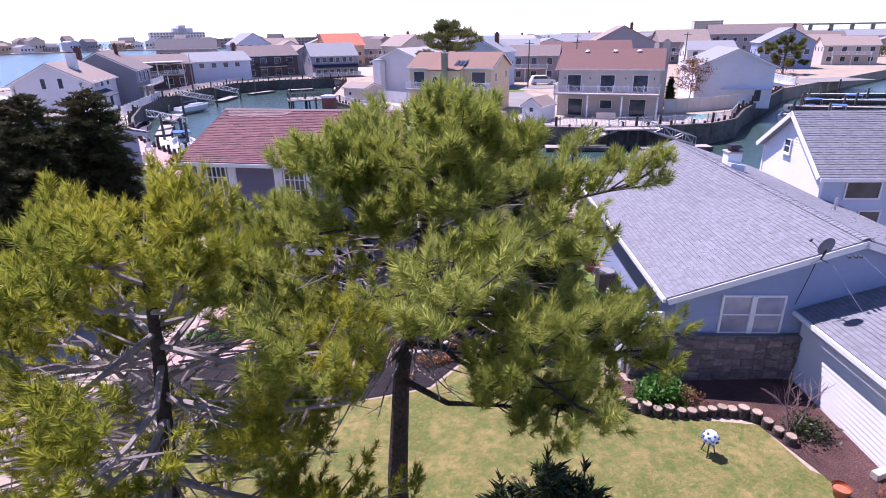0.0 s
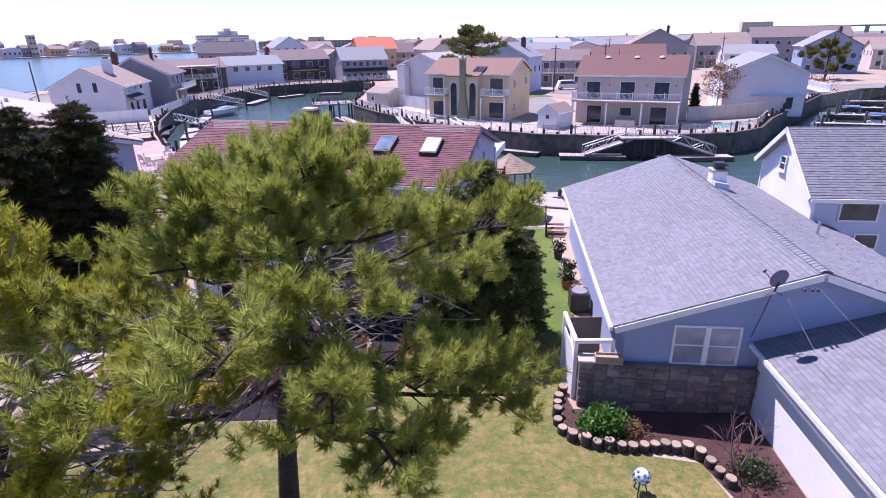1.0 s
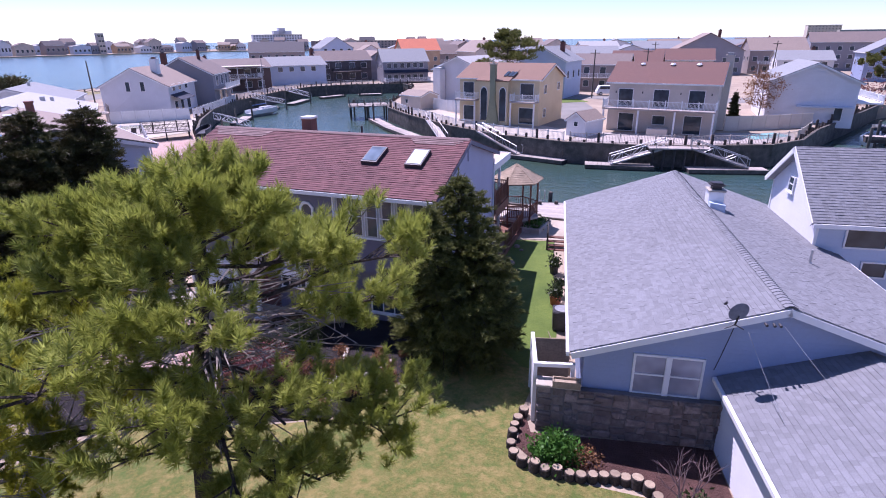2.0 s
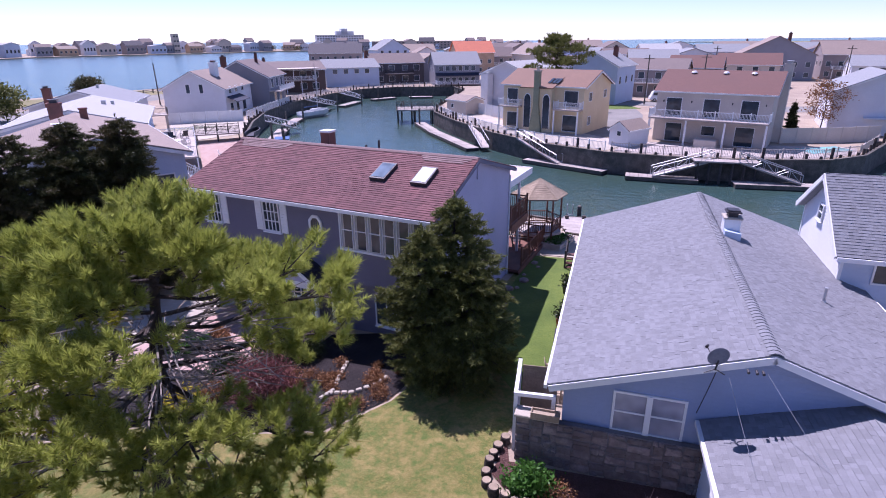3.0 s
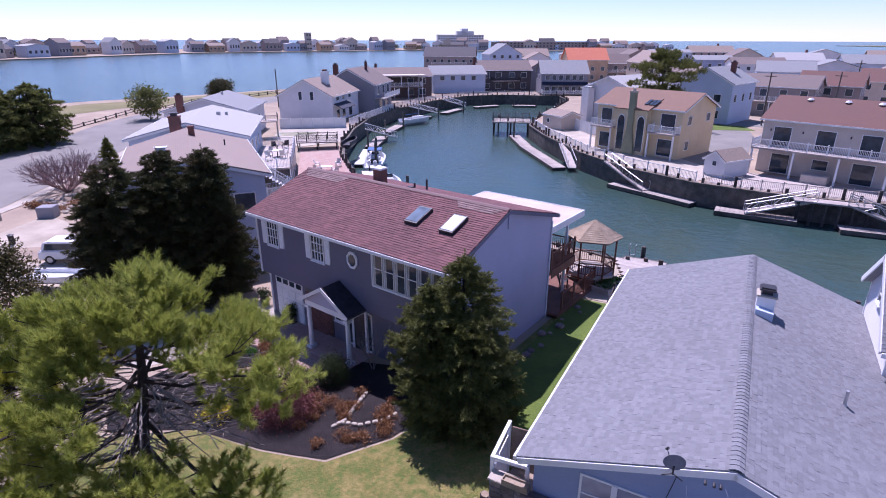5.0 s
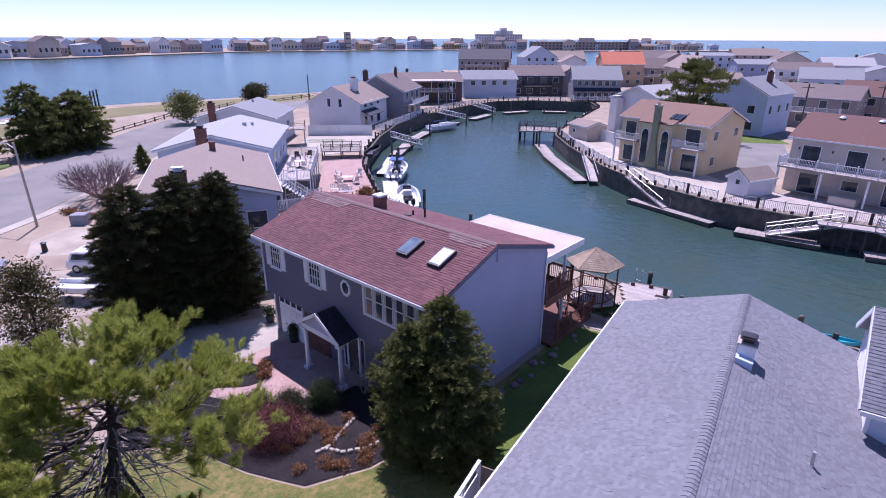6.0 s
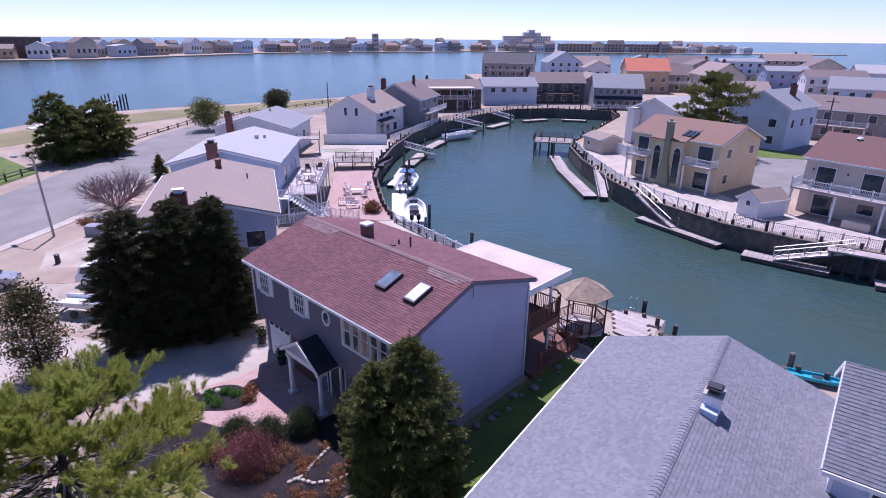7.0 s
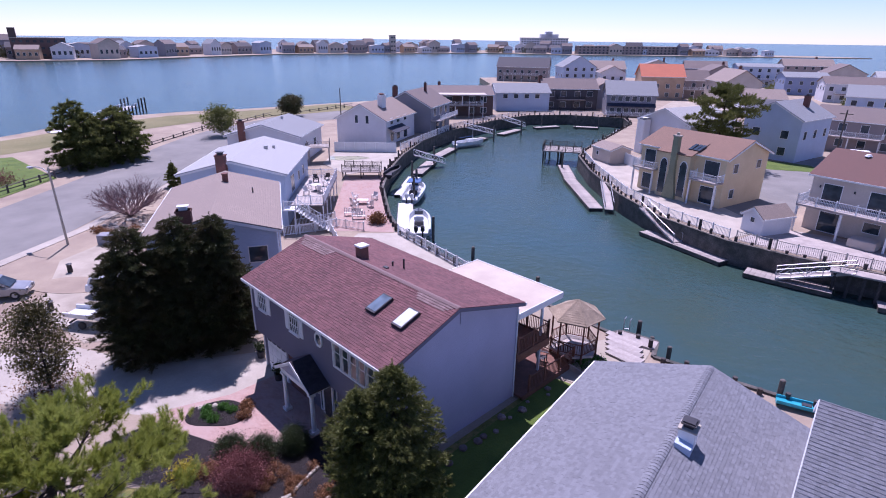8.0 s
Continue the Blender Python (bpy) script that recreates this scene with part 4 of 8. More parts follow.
# porch
porch = part("porch", boxes((5.85, -0.62, 2.35, 6.03, 0.85, 2.6), (9.12, -0.62, 2.35, 9.3, 0.85, 2.6), (5.85, -0.7, 2.35, 9.3, -0.52, 2.6)), "white", RH, "white gabled entrance porch with columns")
bm = bmesh.new()
slab(bm, [(5.6, -0.9, 2.62), (5.6, 0.9, 2.62), (7.57, 0.9, 3.6), (7.57, -0.9, 3.6)], 0.12)
slab(bm, [(9.55, -0.9, 2.62), (9.55, 0.9, 2.62), (7.57, 0.9, 3.6), (7.57, -0.9, 3.6)], 0.12)
porch_roof = part("porch_roof", bm, "r_dark", porch, "charcoal shingle porch roof")
shingles(porch_roof, [(9.57, -0.9, 2.625), (9.57, 0.9, 2.625), (7.57, 0.9, 3.605), (7.57, -0.9, 3.605)], "sh_dark", 0.15, 0.28, seed=14)
shingles(porch_roof, [(5.58, 0.9, 2.625), (5.58, -0.9, 2.625), (7.57, -0.9, 3.605), (7.57, 0.9, 3.605)], "sh_faded", 0.15, 0.28, seed=15)
part("pediment", prism(bmesh.new(), [(5.88, 2.6), (9.27, 2.6), (7.57, 3.46)], -0.68, -0.54), "lilac", porch)
for x0 in (5.56, 9.58):
    bm = bmesh.new()
    slab(bm, [(x0, -0.94, 2.66), (7.57, -0.94, 3.65), (7.57, -0.9, 3.65), (x0, -0.9, 2.66)], 0.17)
    part("barge_board", bm, "white", porch)
part("porch_step", boxes((5.7, -0.95, -0.3, 9.45, 0.85, 0.06)), "pavers", porch)
for u in (6.0, 9.15):
    bm = tubes(((u, -0.58, 0.2), (u, -0.58, 2.25), 0.14, 0.115), seg=16)
    box(bm, u - 0.21, -0.79, 0.05, u + 0.21, -0.37, 0.22)
    box(bm, u - 0.17, -0.75, 2.22, u + 0.17, -0.41, 2.36)
    part("column", bm, "white", porch)
part("gable_vent", boxes((RL - 0.28, 4.85, 6.35, RL - 0.2, 5.25, 7.0)), "lilac", RH)
part("downpipe", tubes(((RL - 0.22, 9.5, 0.2), (RL - 0.22, 9.5, RE - 0.2), 0.05)), "white", RH)
# canal side: flat white awning roof, upper balcony, lower deck
aw = part("awning_roof", boxes((7.2, 9.87, 5.02, 15.0, 14.2, 5.14), bevel=0.02), "cream_roof", RH, "flat cream patio roof on the canal side")
part("fascia", boxes((7.14, 14.2, 4.8, 15.06, 14.26, 5.16), (15.0, 9.9, 4.8, 15.06, 14.2, 5.16), (7.14, 9.9, 4.8, 7.2, 14.2, 5.16)), "white", aw)
bal = part("balcony", boxes((8.1, 9.5, 2.75, 15.4, 12.6, 2.95)), "redwood", RH, "red-brown stained timber balcony")
railing(bal, (15.35, 9.6), (15.35, 12.55), 2.95, 1.0, "redwood", 1.5)
railing(bal, (8.2, 12.55), (15.35, 12.55), 2.95, 1.0, "redwood", 1.8)
part("skirt_board", boxes((15.4, 9.6, 2.55, 15.44, 12.6, 3.0), (8.1, 12.6, 2.55, 15.4, 12.64, 3.0)), "redwood", bal)
for u in (8.4, 11.6, 14.8):
    part("post", boxes((u - 0.07, 12.4, -0.3, u + 0.07, 12.54, 5.02)), "white", bal)
ld = part("lower_deck", boxes((8.0, 9.5, 0.55, 16.0, 14.9, 0.7)), "redwood", RH, "red-brown timber deck by the canal")
railing(ld, (15.95, 10.2), (15.95, 14.8), 0.7, 0.95, "redwood", 1.5)
railing(ld, (8.1, 14.85), (15.95, 14.85), 0.7, 0.95, "redwood", 1.8)
part("skirt_board", boxes((15.98, 9.6, -0.2, 16.02, 14.95, 0.7), (8.0, 14.9, -0.2, 16.0, 14.94, 0.7)), "redwood", ld)


# gazebo with a shingled pyramid top
def gazebo(x, y, z, rz):
    g = thing("gazebo", "small red-brown timber gazebo with pale shingled roof", "gazebo", pose(x, y, z, 0, 0, rz))
    n, r = 6, 1.45
    ring = [Vector((r * math.cos(math.tau * i / n), r * math.sin(math.tau * i / n), 0)) for i in range(n)]
    bm = bmesh.new()
    bmesh.ops.create_cone(bm, cap_ends=True, segments=n, radius1=r + 0.15, radius2=r + 0.15, depth=0.15, matrix=Matrix.Translation((0, 0, 0.6)) @ Matrix.Rotation(0, 4, "Z"))
    part("floor", bm, "deckwood", g)
    for i in range(n):
        p, q = ring[i], ring[(i + 1) % n]
        part("post", boxes((p.x - 0.05, p.y - 0.05, 0, p.x + 0.05, p.y + 0.05, 3.05)), "redwood", g)
        if i != 3:
            railing(g, (p.x, p.y), (q.x, q.y), 0.66, 0.85, "redwood", 3.0)
    for i in range(n):
        p, q = ring[i] * 1.25, ring[(i + 1) % n] * 1.25
        bm = bmesh.new()
        slab(bm, [p + Vector((0, 0, 3.0)), q + Vector((0, 0, 3.0)), Vector((0.02 * q.x, 0.02 * q.y, 4.0)), Vector((0.02 * p.x, 0.02 * p.y, 4.0))], 0.07)
        rf = part("roof_panel", bm, "r_tan", g, "pale tan shingled roof panel")
        shingles(rf, [p + Vector((0, 0, 3.02)), q + Vector((0, 0, 3.02)), Vector((0, 0, 4.02)), Vector((0, 0, 4.02))], "logwood", 0.16, 0.22, seed=i)
    return g


gazebo(4.75, 36.3, 0.1, 12)

# grey-roofed house on the other side of the lawn: own x across, y away from the lawn
GH = thing("house", "single-storey powder-blue house with blue-grey shingle roof", "house", pose(12.62, 15.1, 0, 0, 0, -2.4), "waterside houses")
GE, GR, GW, GL = 3.05, 4.95, 5.6, 16.5
bm = bmesh.new()
prism(bm, [(-GW + 0.45, 1.6), (GW - 0.45, 1.6), (GW - 0.45, GE - 0.02), (0, GR - 0.18), (-GW + 0.45, GE - 0.02)], 0.35, GL - 0.3)
part("wall", bm, "blue", GH)
part("lower_wall", boxes((-GW + 0.46, 0.36, -0.4, GW - 0.46, GL - 0.32, 1.6)), "blue", GH)
bm = bmesh.new()
slab(bm, [(-GW, 0, GE - 0.05), (-GW, GL, GE - 0.05), (0, GL, GR), (0, 0, GR)], 0.14)
slab(bm, [(GW, 0, GE - 0.05), (GW, GL, GE - 0.05), (0, GL, GR), (0, 0, GR)], 0.14)
gh_roof = part("roof", bm, "r_grey", GH, "blue-grey architectural shingle roof")
shingles(gh_roof, [(-GW - 0.03, GL, GE - 0.05), (-GW - 0.03, 0, GE - 0.05), (0, 0, GR + 0.005), (0, GL, GR + 0.005)], "sh_grey", 0.15, 0.18, seed=5, singles=lambda u, v: u > GL - 6.0 and v > 3.4, single_mat="sh_grey_piece")
shingles(gh_roof, [(GW + 0.03, 0, GE - 0.05), (GW + 0.03, GL, GE - 0.05), (0, GL, GR + 0.005), (0, 0, GR + 0.005)], "sh_grey", 0.15, 0.18, seed=6)
ridge_caps(gh_roof, (0, 0, GR + 0.012), (0, GL, GR + 0.012), "sh_grey_piece", 0.19)
part("gutter", boxes((-GW - 0.12, 0.0, GE - 0.2, -GW - 0.02, GL, GE - 0.07)), "white", gh_roof)
part("gutter", boxes((GW + 0.02, 0.0, GE - 0.2, GW + 0.12, GL, GE - 0.07)), "white", gh_roof)
for s in (-1, 1):
    for yy in (-0.04, GL):
        bm = bmesh.new()
        slab(bm, [(s * GW, yy, GE - 0.08), (0, yy, GR - 0.03), (0, yy + 0.04, GR - 0.03), (s * GW, yy + 0.04, GE - 0.08)], 0.2)
        part("barge_board", bm, "white", gh_roof)
gw = window(GH, -2.75, 2.28, 1.85, 1.25, 0.35, -1, "x", (2, 2), pane_mat="blindpane", name="window", near=True)
part("glazing_bar", boxes((-3.66, 0.30, 2.26, -1.84, 0.325, 2.31)), "white", gw)
part("mullion", boxes((-2.83, 0.26, 1.6, -2.67, 0.36, 2.95)), "white", gw)
gc = part("chimney", boxes((0.2, 10.05, 4.3, 0.82, 10.67, 5.48), bevel=0.012), "white", GH, "white-painted chimney with dark metal cap")
part("cricket", prism(bmesh.new(), [(0.2, 4.86), (0.82, 4.5), (0.82, 5.0), (0.2, 5.1)], 9.65, 10.05), "paleblue", gc)
part("crown", boxes((0.15, 10.0, 5.48, 0.87, 10.72, 5.55), bevel=0.015), "concrete", gc)
part("flue", boxes((0.33, 10.18, 5.55, 0.69, 10.54, 5.7)), "darkmetal", gc)
part("chimney_cap", boxes((0.22, 10.07, 5.72, 0.8, 10.65, 5.78), (0.28, 10.13, 5.78, 0.74, 10.59, 5.84), bevel=0.01), "darkmetal", gc)
part("vent_pipe", tubes(((2.95, 6.2, 3.8), (2.95, 6.2, 4.45), 0.055), ((2.95, 6.2, 3.85), (2.95, 6.2, 4.0), 0.12, 0.06)), "metal", GH)
# stone facing: each stone a piece
sw = part("stone_wall", boxes((-6.5, 0.1, -0.4, -1.0, 0.3, 1.62)), "mortar", GH, "low wall faced with irregular field stone")
rng = random.Random(7)
u_ = -6.5
while u_ < -1.05:
    wide_ = min(rng.uniform(0.34, 0.68), -1.0 - u_)
    zz = rng.uniform(-0.12, 0.0)
    while zz < 1.6:
        h = rng.uniform(0.13, 0.33)
        top_ = min(zz + h, 1.63)
        cut = rng.choice((1.0, 1.0, 0.42, 0.55, 0.62)) if h < 0.26 else 1.0
        for a, b in ((0.0, cut), (cut, 1.0)):
            if (b - a) * wide_ < 0.1 or top_ - zz < 0.06:
                continue
            bm = bmesh.new()
            box(bm, u_ + a * wide_ + 0.014, 0.03 + rng.uniform(0, 0.05), zz + 0.014, u_ + b * wide_ - 0.014, 0.14, top_ - 0.014)
            skew = [rng.uniform(-0.045, 0.045) for _ in range(8)]
            for v in bm.verts:
                k = (v.co.x > u_ + (a + b) / 2 * wide_) * 2 + (v.co.z > (zz + top_) / 2)
                v.co.x += skew[k]
                v.co.z = min(v.co.z + skew[k + 4], 1.63)
            bmesh.ops.bevel(bm, geom=bm.edges[:], offset=0.025, segments=1, affect="EDGES")
            part("stone", bm, "stone", sw)
        zz += h
    u_ += wide_
part("coping", boxes((-6.55, 0.02, 1.64, -5.2, 0.55, 1.72), bevel=0.015), "concrete", sw)


# satellite dish on a bracket at the eave
def satellite_dish(m):
    g = thing("satellite_dish", "grey satellite dish bracketed to a white gable board", "satellite dish", m)
    part("pole", tubes(((0, 0, 0), (0, -0.15, 0.35), 0.025), ((0, 0, 0.02), (0.25, 0.0, -0.12), 0.015), ((0, 0, 0.02), (-0.25, 0.0, -0.12), 0.015)), "darkmetal", g)
    bm = bmesh.new()
    rings = []
    for i in range(6):
        r = 0.27 * i / 5
        rings.append([bm.verts.new((r * math.cos(math.tau * k / 24), 1.08 * r * math.sin(math.tau * k / 24), 0.55 * r * r)) for k in range(24 if i else 1)])
    for i in range(5):
        for k in range(24):
            a = rings[i][k % len(rings[i])]
            b = rings[i][(k + 1) % len(rings[i])]
            c_, d_ = rings[i + 1][(k + 1) % 24], rings[i + 1][k]
            bm.faces.new((a, d_, c_) if a == b else (a, d_, c_, b))
    bmesh.ops.solidify(bm, geom=bm.faces[:], thickness=0.012)
    bmesh.ops.transform(bm, matrix=pose(0, -0.15, 0.45, 78, 0, 190), verts=bm.verts)
    part("reflector", bm, "dish_paint", g)
    part("feed_arm", tubes(((0, -0.15, 0.2), (-0.22, 0.28, 0.5), 0.012), ((-0.24, 0.3, 0.47), (-0.2, 0.26, 0.55), 0.035)), "darkmetal", g)
    return g


satellite_dish(pose(11.25, 14.98, 4.4))


def cable(name, a, b, sag, label, r=0.006):
    cu = bpy.data.curves.new(name, "CURVE")
    cu.dimensions, cu.bevel_depth = "3D", r
    sp = cu.splines.new("POLY")
    sp.points.add(11)
    for i in range(12):
        t = i / 11
        p = Vector(a).lerp(Vector(b), t)
        sp.points[i].co = (p.x, p.y, p.z - sag * 4 * t * (1 - t), 1)
    cu.materials.append(M["black"] if "black" in label else M["metal"])
    return tagged(new(name, cu), label, "cable")


cable("service_cable", (12.45, 14.92, 4.5), (13.5, 13.0, 3.24), 0.03, "thin pale service cable to the gable")
cable("service_cable", (11.6, 14.9, 4.25), (12.05, 13.0, 2.78), 0.03, "thin pale service cable to the gable")
cable("downlead", (11.4, 15.3, 4.3), (11.1, 15.4, 2.7), 0.05, "thin black cable down the wall", 0.012)
for xx in (12.0, 12.2, 12.35):
    tagged(part("insulator", tubes(((xx, 14.98, 4.52), (xx, 14.85, 4.5), 0.03, 0.04)), "darkmetal"), "small dark cable insulator on the gable board", "insulator")

# low garage wing in front of the grey-roofed house
AN = thing("garage_wing", "low pale-blue garage wing with grey shingle roof", "garage", pose(0, 0, 0), "waterside houses")
bm = bmesh.new()
prism(bm, [(11.5, -0.4), (18.3, -0.4), (18.3, 2.4), (14.95, 3.5), (11.5, 2.4)], 3.0, 15.42)
part("wall", bm, "paleblue", AN)
bm = bmesh.new()
slab(bm, [(11.25, 2.8, 2.46), (11.25, 15.44, 2.46), (14.95, 15.44, 3.68), (14.95, 2.8, 3.68)], 0.12)
slab(bm, [(18.65, 2.8, 2.46), (18.65, 15.44, 2.46), (14.95, 15.44, 3.68), (14.95, 2.8, 3.68)], 0.12)
an_roof = part("roof", bm, "r_grey", AN)
shingles(an_roof, [(11.22, 15.44, 2.465), (11.22, 2.8, 2.465), (14.95, 2.8, 3.685), (14.95, 15.44, 3.685)], "sh_grey", 0.15, 0.18, seed=8)
part("gutter", boxes((11.12, 2.8, 2.32, 11.22, 15.44, 2.45)), "white", an_roof)
for i in range(16):
    z0 = -0.1 + i * 0.155
    bm = bmesh.new()
    slab(bm, [(11.455, 3.0, z0 + 0.155), (11.455, 15.38, z0 + 0.155), (11.49, 15.38, z0 + 0.155), (11.49, 3.0, z0 + 0.155)], 0.15)
    for v in bm.verts:
        if v.co.z > z0 + 0.1 and v.co.x < 11.47:
            v.co.x += 0.02
    part("board", bm, "vinyl", AN)

# two-storey block rising behind the grey roof
NB = thing("house", "two-storey white-sided house block with blue-grey shingle roof", "house", pose(17.75, 27.85, 0, 0, 0, -3.0), "waterside houses")
bm = bmesh.new()
prism(bm, [(-3.0, -0.4), (2.6, -0.4), (2.6, 5.0), (0, 6.85), (-3.0, 4.6)], -12.0, -0.05)
bmesh.ops.rotate(bm, verts=bm.verts, cent=(0, 0, 0), matrix=Matrix.Rotation(radians(90), 3, "Z"))
part("wall", bm, "paleblue", NB)
for i in range(38):
    z0 = 1.0 + i * 0.15
    zt = z0 + 0.15
    y0 = -3.0 if zt < 4.6 else -3.0 * (6.85 - zt) / 2.25
    y1 = 2.6 if zt < 5.0 else 2.6 * (6.85 - zt) / 1.85
    if y1 - y0 > 0.2:
        bm = boxes((0.0, y0, z0 + 0.003, 0.045, y1, zt))
        for v in bm.verts:
            if v.co.z > z0 + 0.1 and v.co.x < 0.02:
                v.co.x += 0.025
        part("board", bm, "vinyl", NB)
bm = bmesh.new()
slab(bm, [(-0.3, -3.35, 4.45), (12.3, -3.35, 4.45), (12.3, 0, 7.0), (-0.3, 0, 7.0)], 0.16)
slab(bm, [(-0.3, 2.9, 4.94), (12.3, 2.9, 4.94), (12.3, 0, 7.0), (-0.3, 0, 7.0)], 0.16)
nb_roof = part("roof", bm, "r_grey", NB)
shingles(nb_roof, [(-0.32, -3.38, 4.455), (12.3, -3.38, 4.455), (12.3, 0, 7.005), (-0.32, 0, 7.005)], "sh_grey", 0.15, 0.18, seed=12)
for yy, zz in ((-3.36, 4.45), (2.92, 4.94)):
    bm = bmesh.new()
    slab(bm, [(-0.36, yy, zz), (-0.36, 0, 7.0), (-0.31, 0, 7.0), (-0.31, yy, zz)], 0.22)
    part("barge_board", bm, "white", nb_roof)
part("gutter", boxes((-0.3, -3.46, 4.25, 12.3, -3.38, 4.43)), "white", nb_roof)
part("corner_board", boxes((-0.02, -3.04, 1.0, 0.1, -2.9, 4.5)), "white", NB)
part("corner_board", boxes((-0.02, 2.5, 1.0, 0.1, 2.64, 4.9)), "white", NB)
window(NB, 0.3, 5.2, 0.5, 0.62, -0.01, -1, "y", (1, 2), near=True)
window(NB, 1.95, 3.75, 1.5, 0.75, -3.0, -1, "x", (1, 1))
window(NB, 2.5, 2.4, 0.9, 0.6, -3.0, -1, "x", (1, 1))


# ---- plants ----
def needle_crown(name, tips, material, parent, rng, needles=46, length=0.17, reach=0.34, wide=0.012, label=""):
    """Bottle-brush tufts: thin needles round each shoot. tips: rows of place, direction and size."""
    nr = np.random.RandomState(rng.randrange(10 ** 6))
    verts, faces = [], []
    allv, allf, k = [], [], 0
    for p, d, s in tips:
        d = np.array(d) / (np.linalg.norm(d) + 1e-9)
        n = needles
        t = nr.rand(n)
        a = nr.rand(n) * math.tau
        h = np.array((0, 0, 1.0)) if abs(d[2]) < 0.9 else np.array((1.0, 0, 0))
        e1 = np.cross(d, h)
        e1 /= np.linalg.norm(e1)
        e2 = np.cross(d, e1)
        out = np.cos(a)[:, None] * e1 + np.sin(a)[:, None] * e2
        slope = 0.35 + 0.9 * t
        nd = out * (1.15 - 0.55 * t)[:, None] + d * slope[:, None]
        nd /= np.linalg.norm(nd, axis=1)[:, None]
        base = np.array(p) + d * ((t - 0.6) * reach * s)[:, None]
        side = np.cross(nd, nr.normal(size=(n, 3)))
        side /= np.linalg.norm(side, axis=1)[:, None] + 1e-9
        L = (length * s * nr.uniform(0.7, 1.15, n))[:, None]
        w = wide * s
        v = np.stack((base - side * w, base + side * w, base + nd * L), 1).reshape(-1, 3)
        allv.append(v)
        allf.append(np.arange(k, k + 3 * n).reshape(-1, 3))
        k += 3 * n
    v, f = np.concatenate(allv), np.concatenate(allf)
    me = bpy.data.meshes.new(name)
    me.from_pydata(v.tolist(), [], f.tolist())
    me.materials.append(M[material])
    ob = new(name, me)
    ob.parent = parent
    return tagged(ob, label)


def spray_crown(name, rows, material, parent, seed, per=14, size=0.09, spread=0.28, label="", flat=0.5):
    """Clumps of small leaves. rows: place, outward direction, size."""
    nr = np.random.RandomState(seed)
    P = np.array([r[0] for r in rows])
    D = np.array([r[1] for r in rows])
    S = np.array([r[2] for r in rows])
    n = len(rows)
    c = np.repeat(P, per, 0) + nr.normal(size=(n * per, 3)) * (np.repeat(S, per) * spread)[:, None] * np.array((1, 1, 0.75))
    d = np.repeat(D, per, 0) * flat + nr.normal(size=(n * per, 3)) * 0.6
    d /= np.linalg.norm(d, axis=1)[:, None] + 1e-9
    side = np.cross(d, nr.normal(size=d.shape))
    side /= np.linalg.norm(side, axis=1)[:, None] + 1e-9
    L = (np.repeat(S, per) * size * nr.uniform(0.7, 1.5, n * per))[:, None]
    v = np.stack((c - d * L - 0 * side, c + side * L * 0.55, c + d * L, c - side * L * 0.55), 1).reshape(-1, 3)
    f = np.arange(4 * n * per).reshape(-1, 4)
    me = bpy.data.meshes.new(name)
    me.from_pydata(v.tolist(), [], f.tolist())
    me.materials.append(M[material])
    ob = new(name, me)
    ob.parent = parent
    return tagged(ob, label)


def bent(bm, pts, r0, r1, seg=7):
    for i in range(len(pts) - 1):
        a, b = r0 + (r1 - r0) * i / (len(pts) - 1), r0 + (r1 - r0) * (i + 1) / (len(pts) - 1)
        tube(bm, pts[i], pts[i + 1], a, b, seg, caps=False)


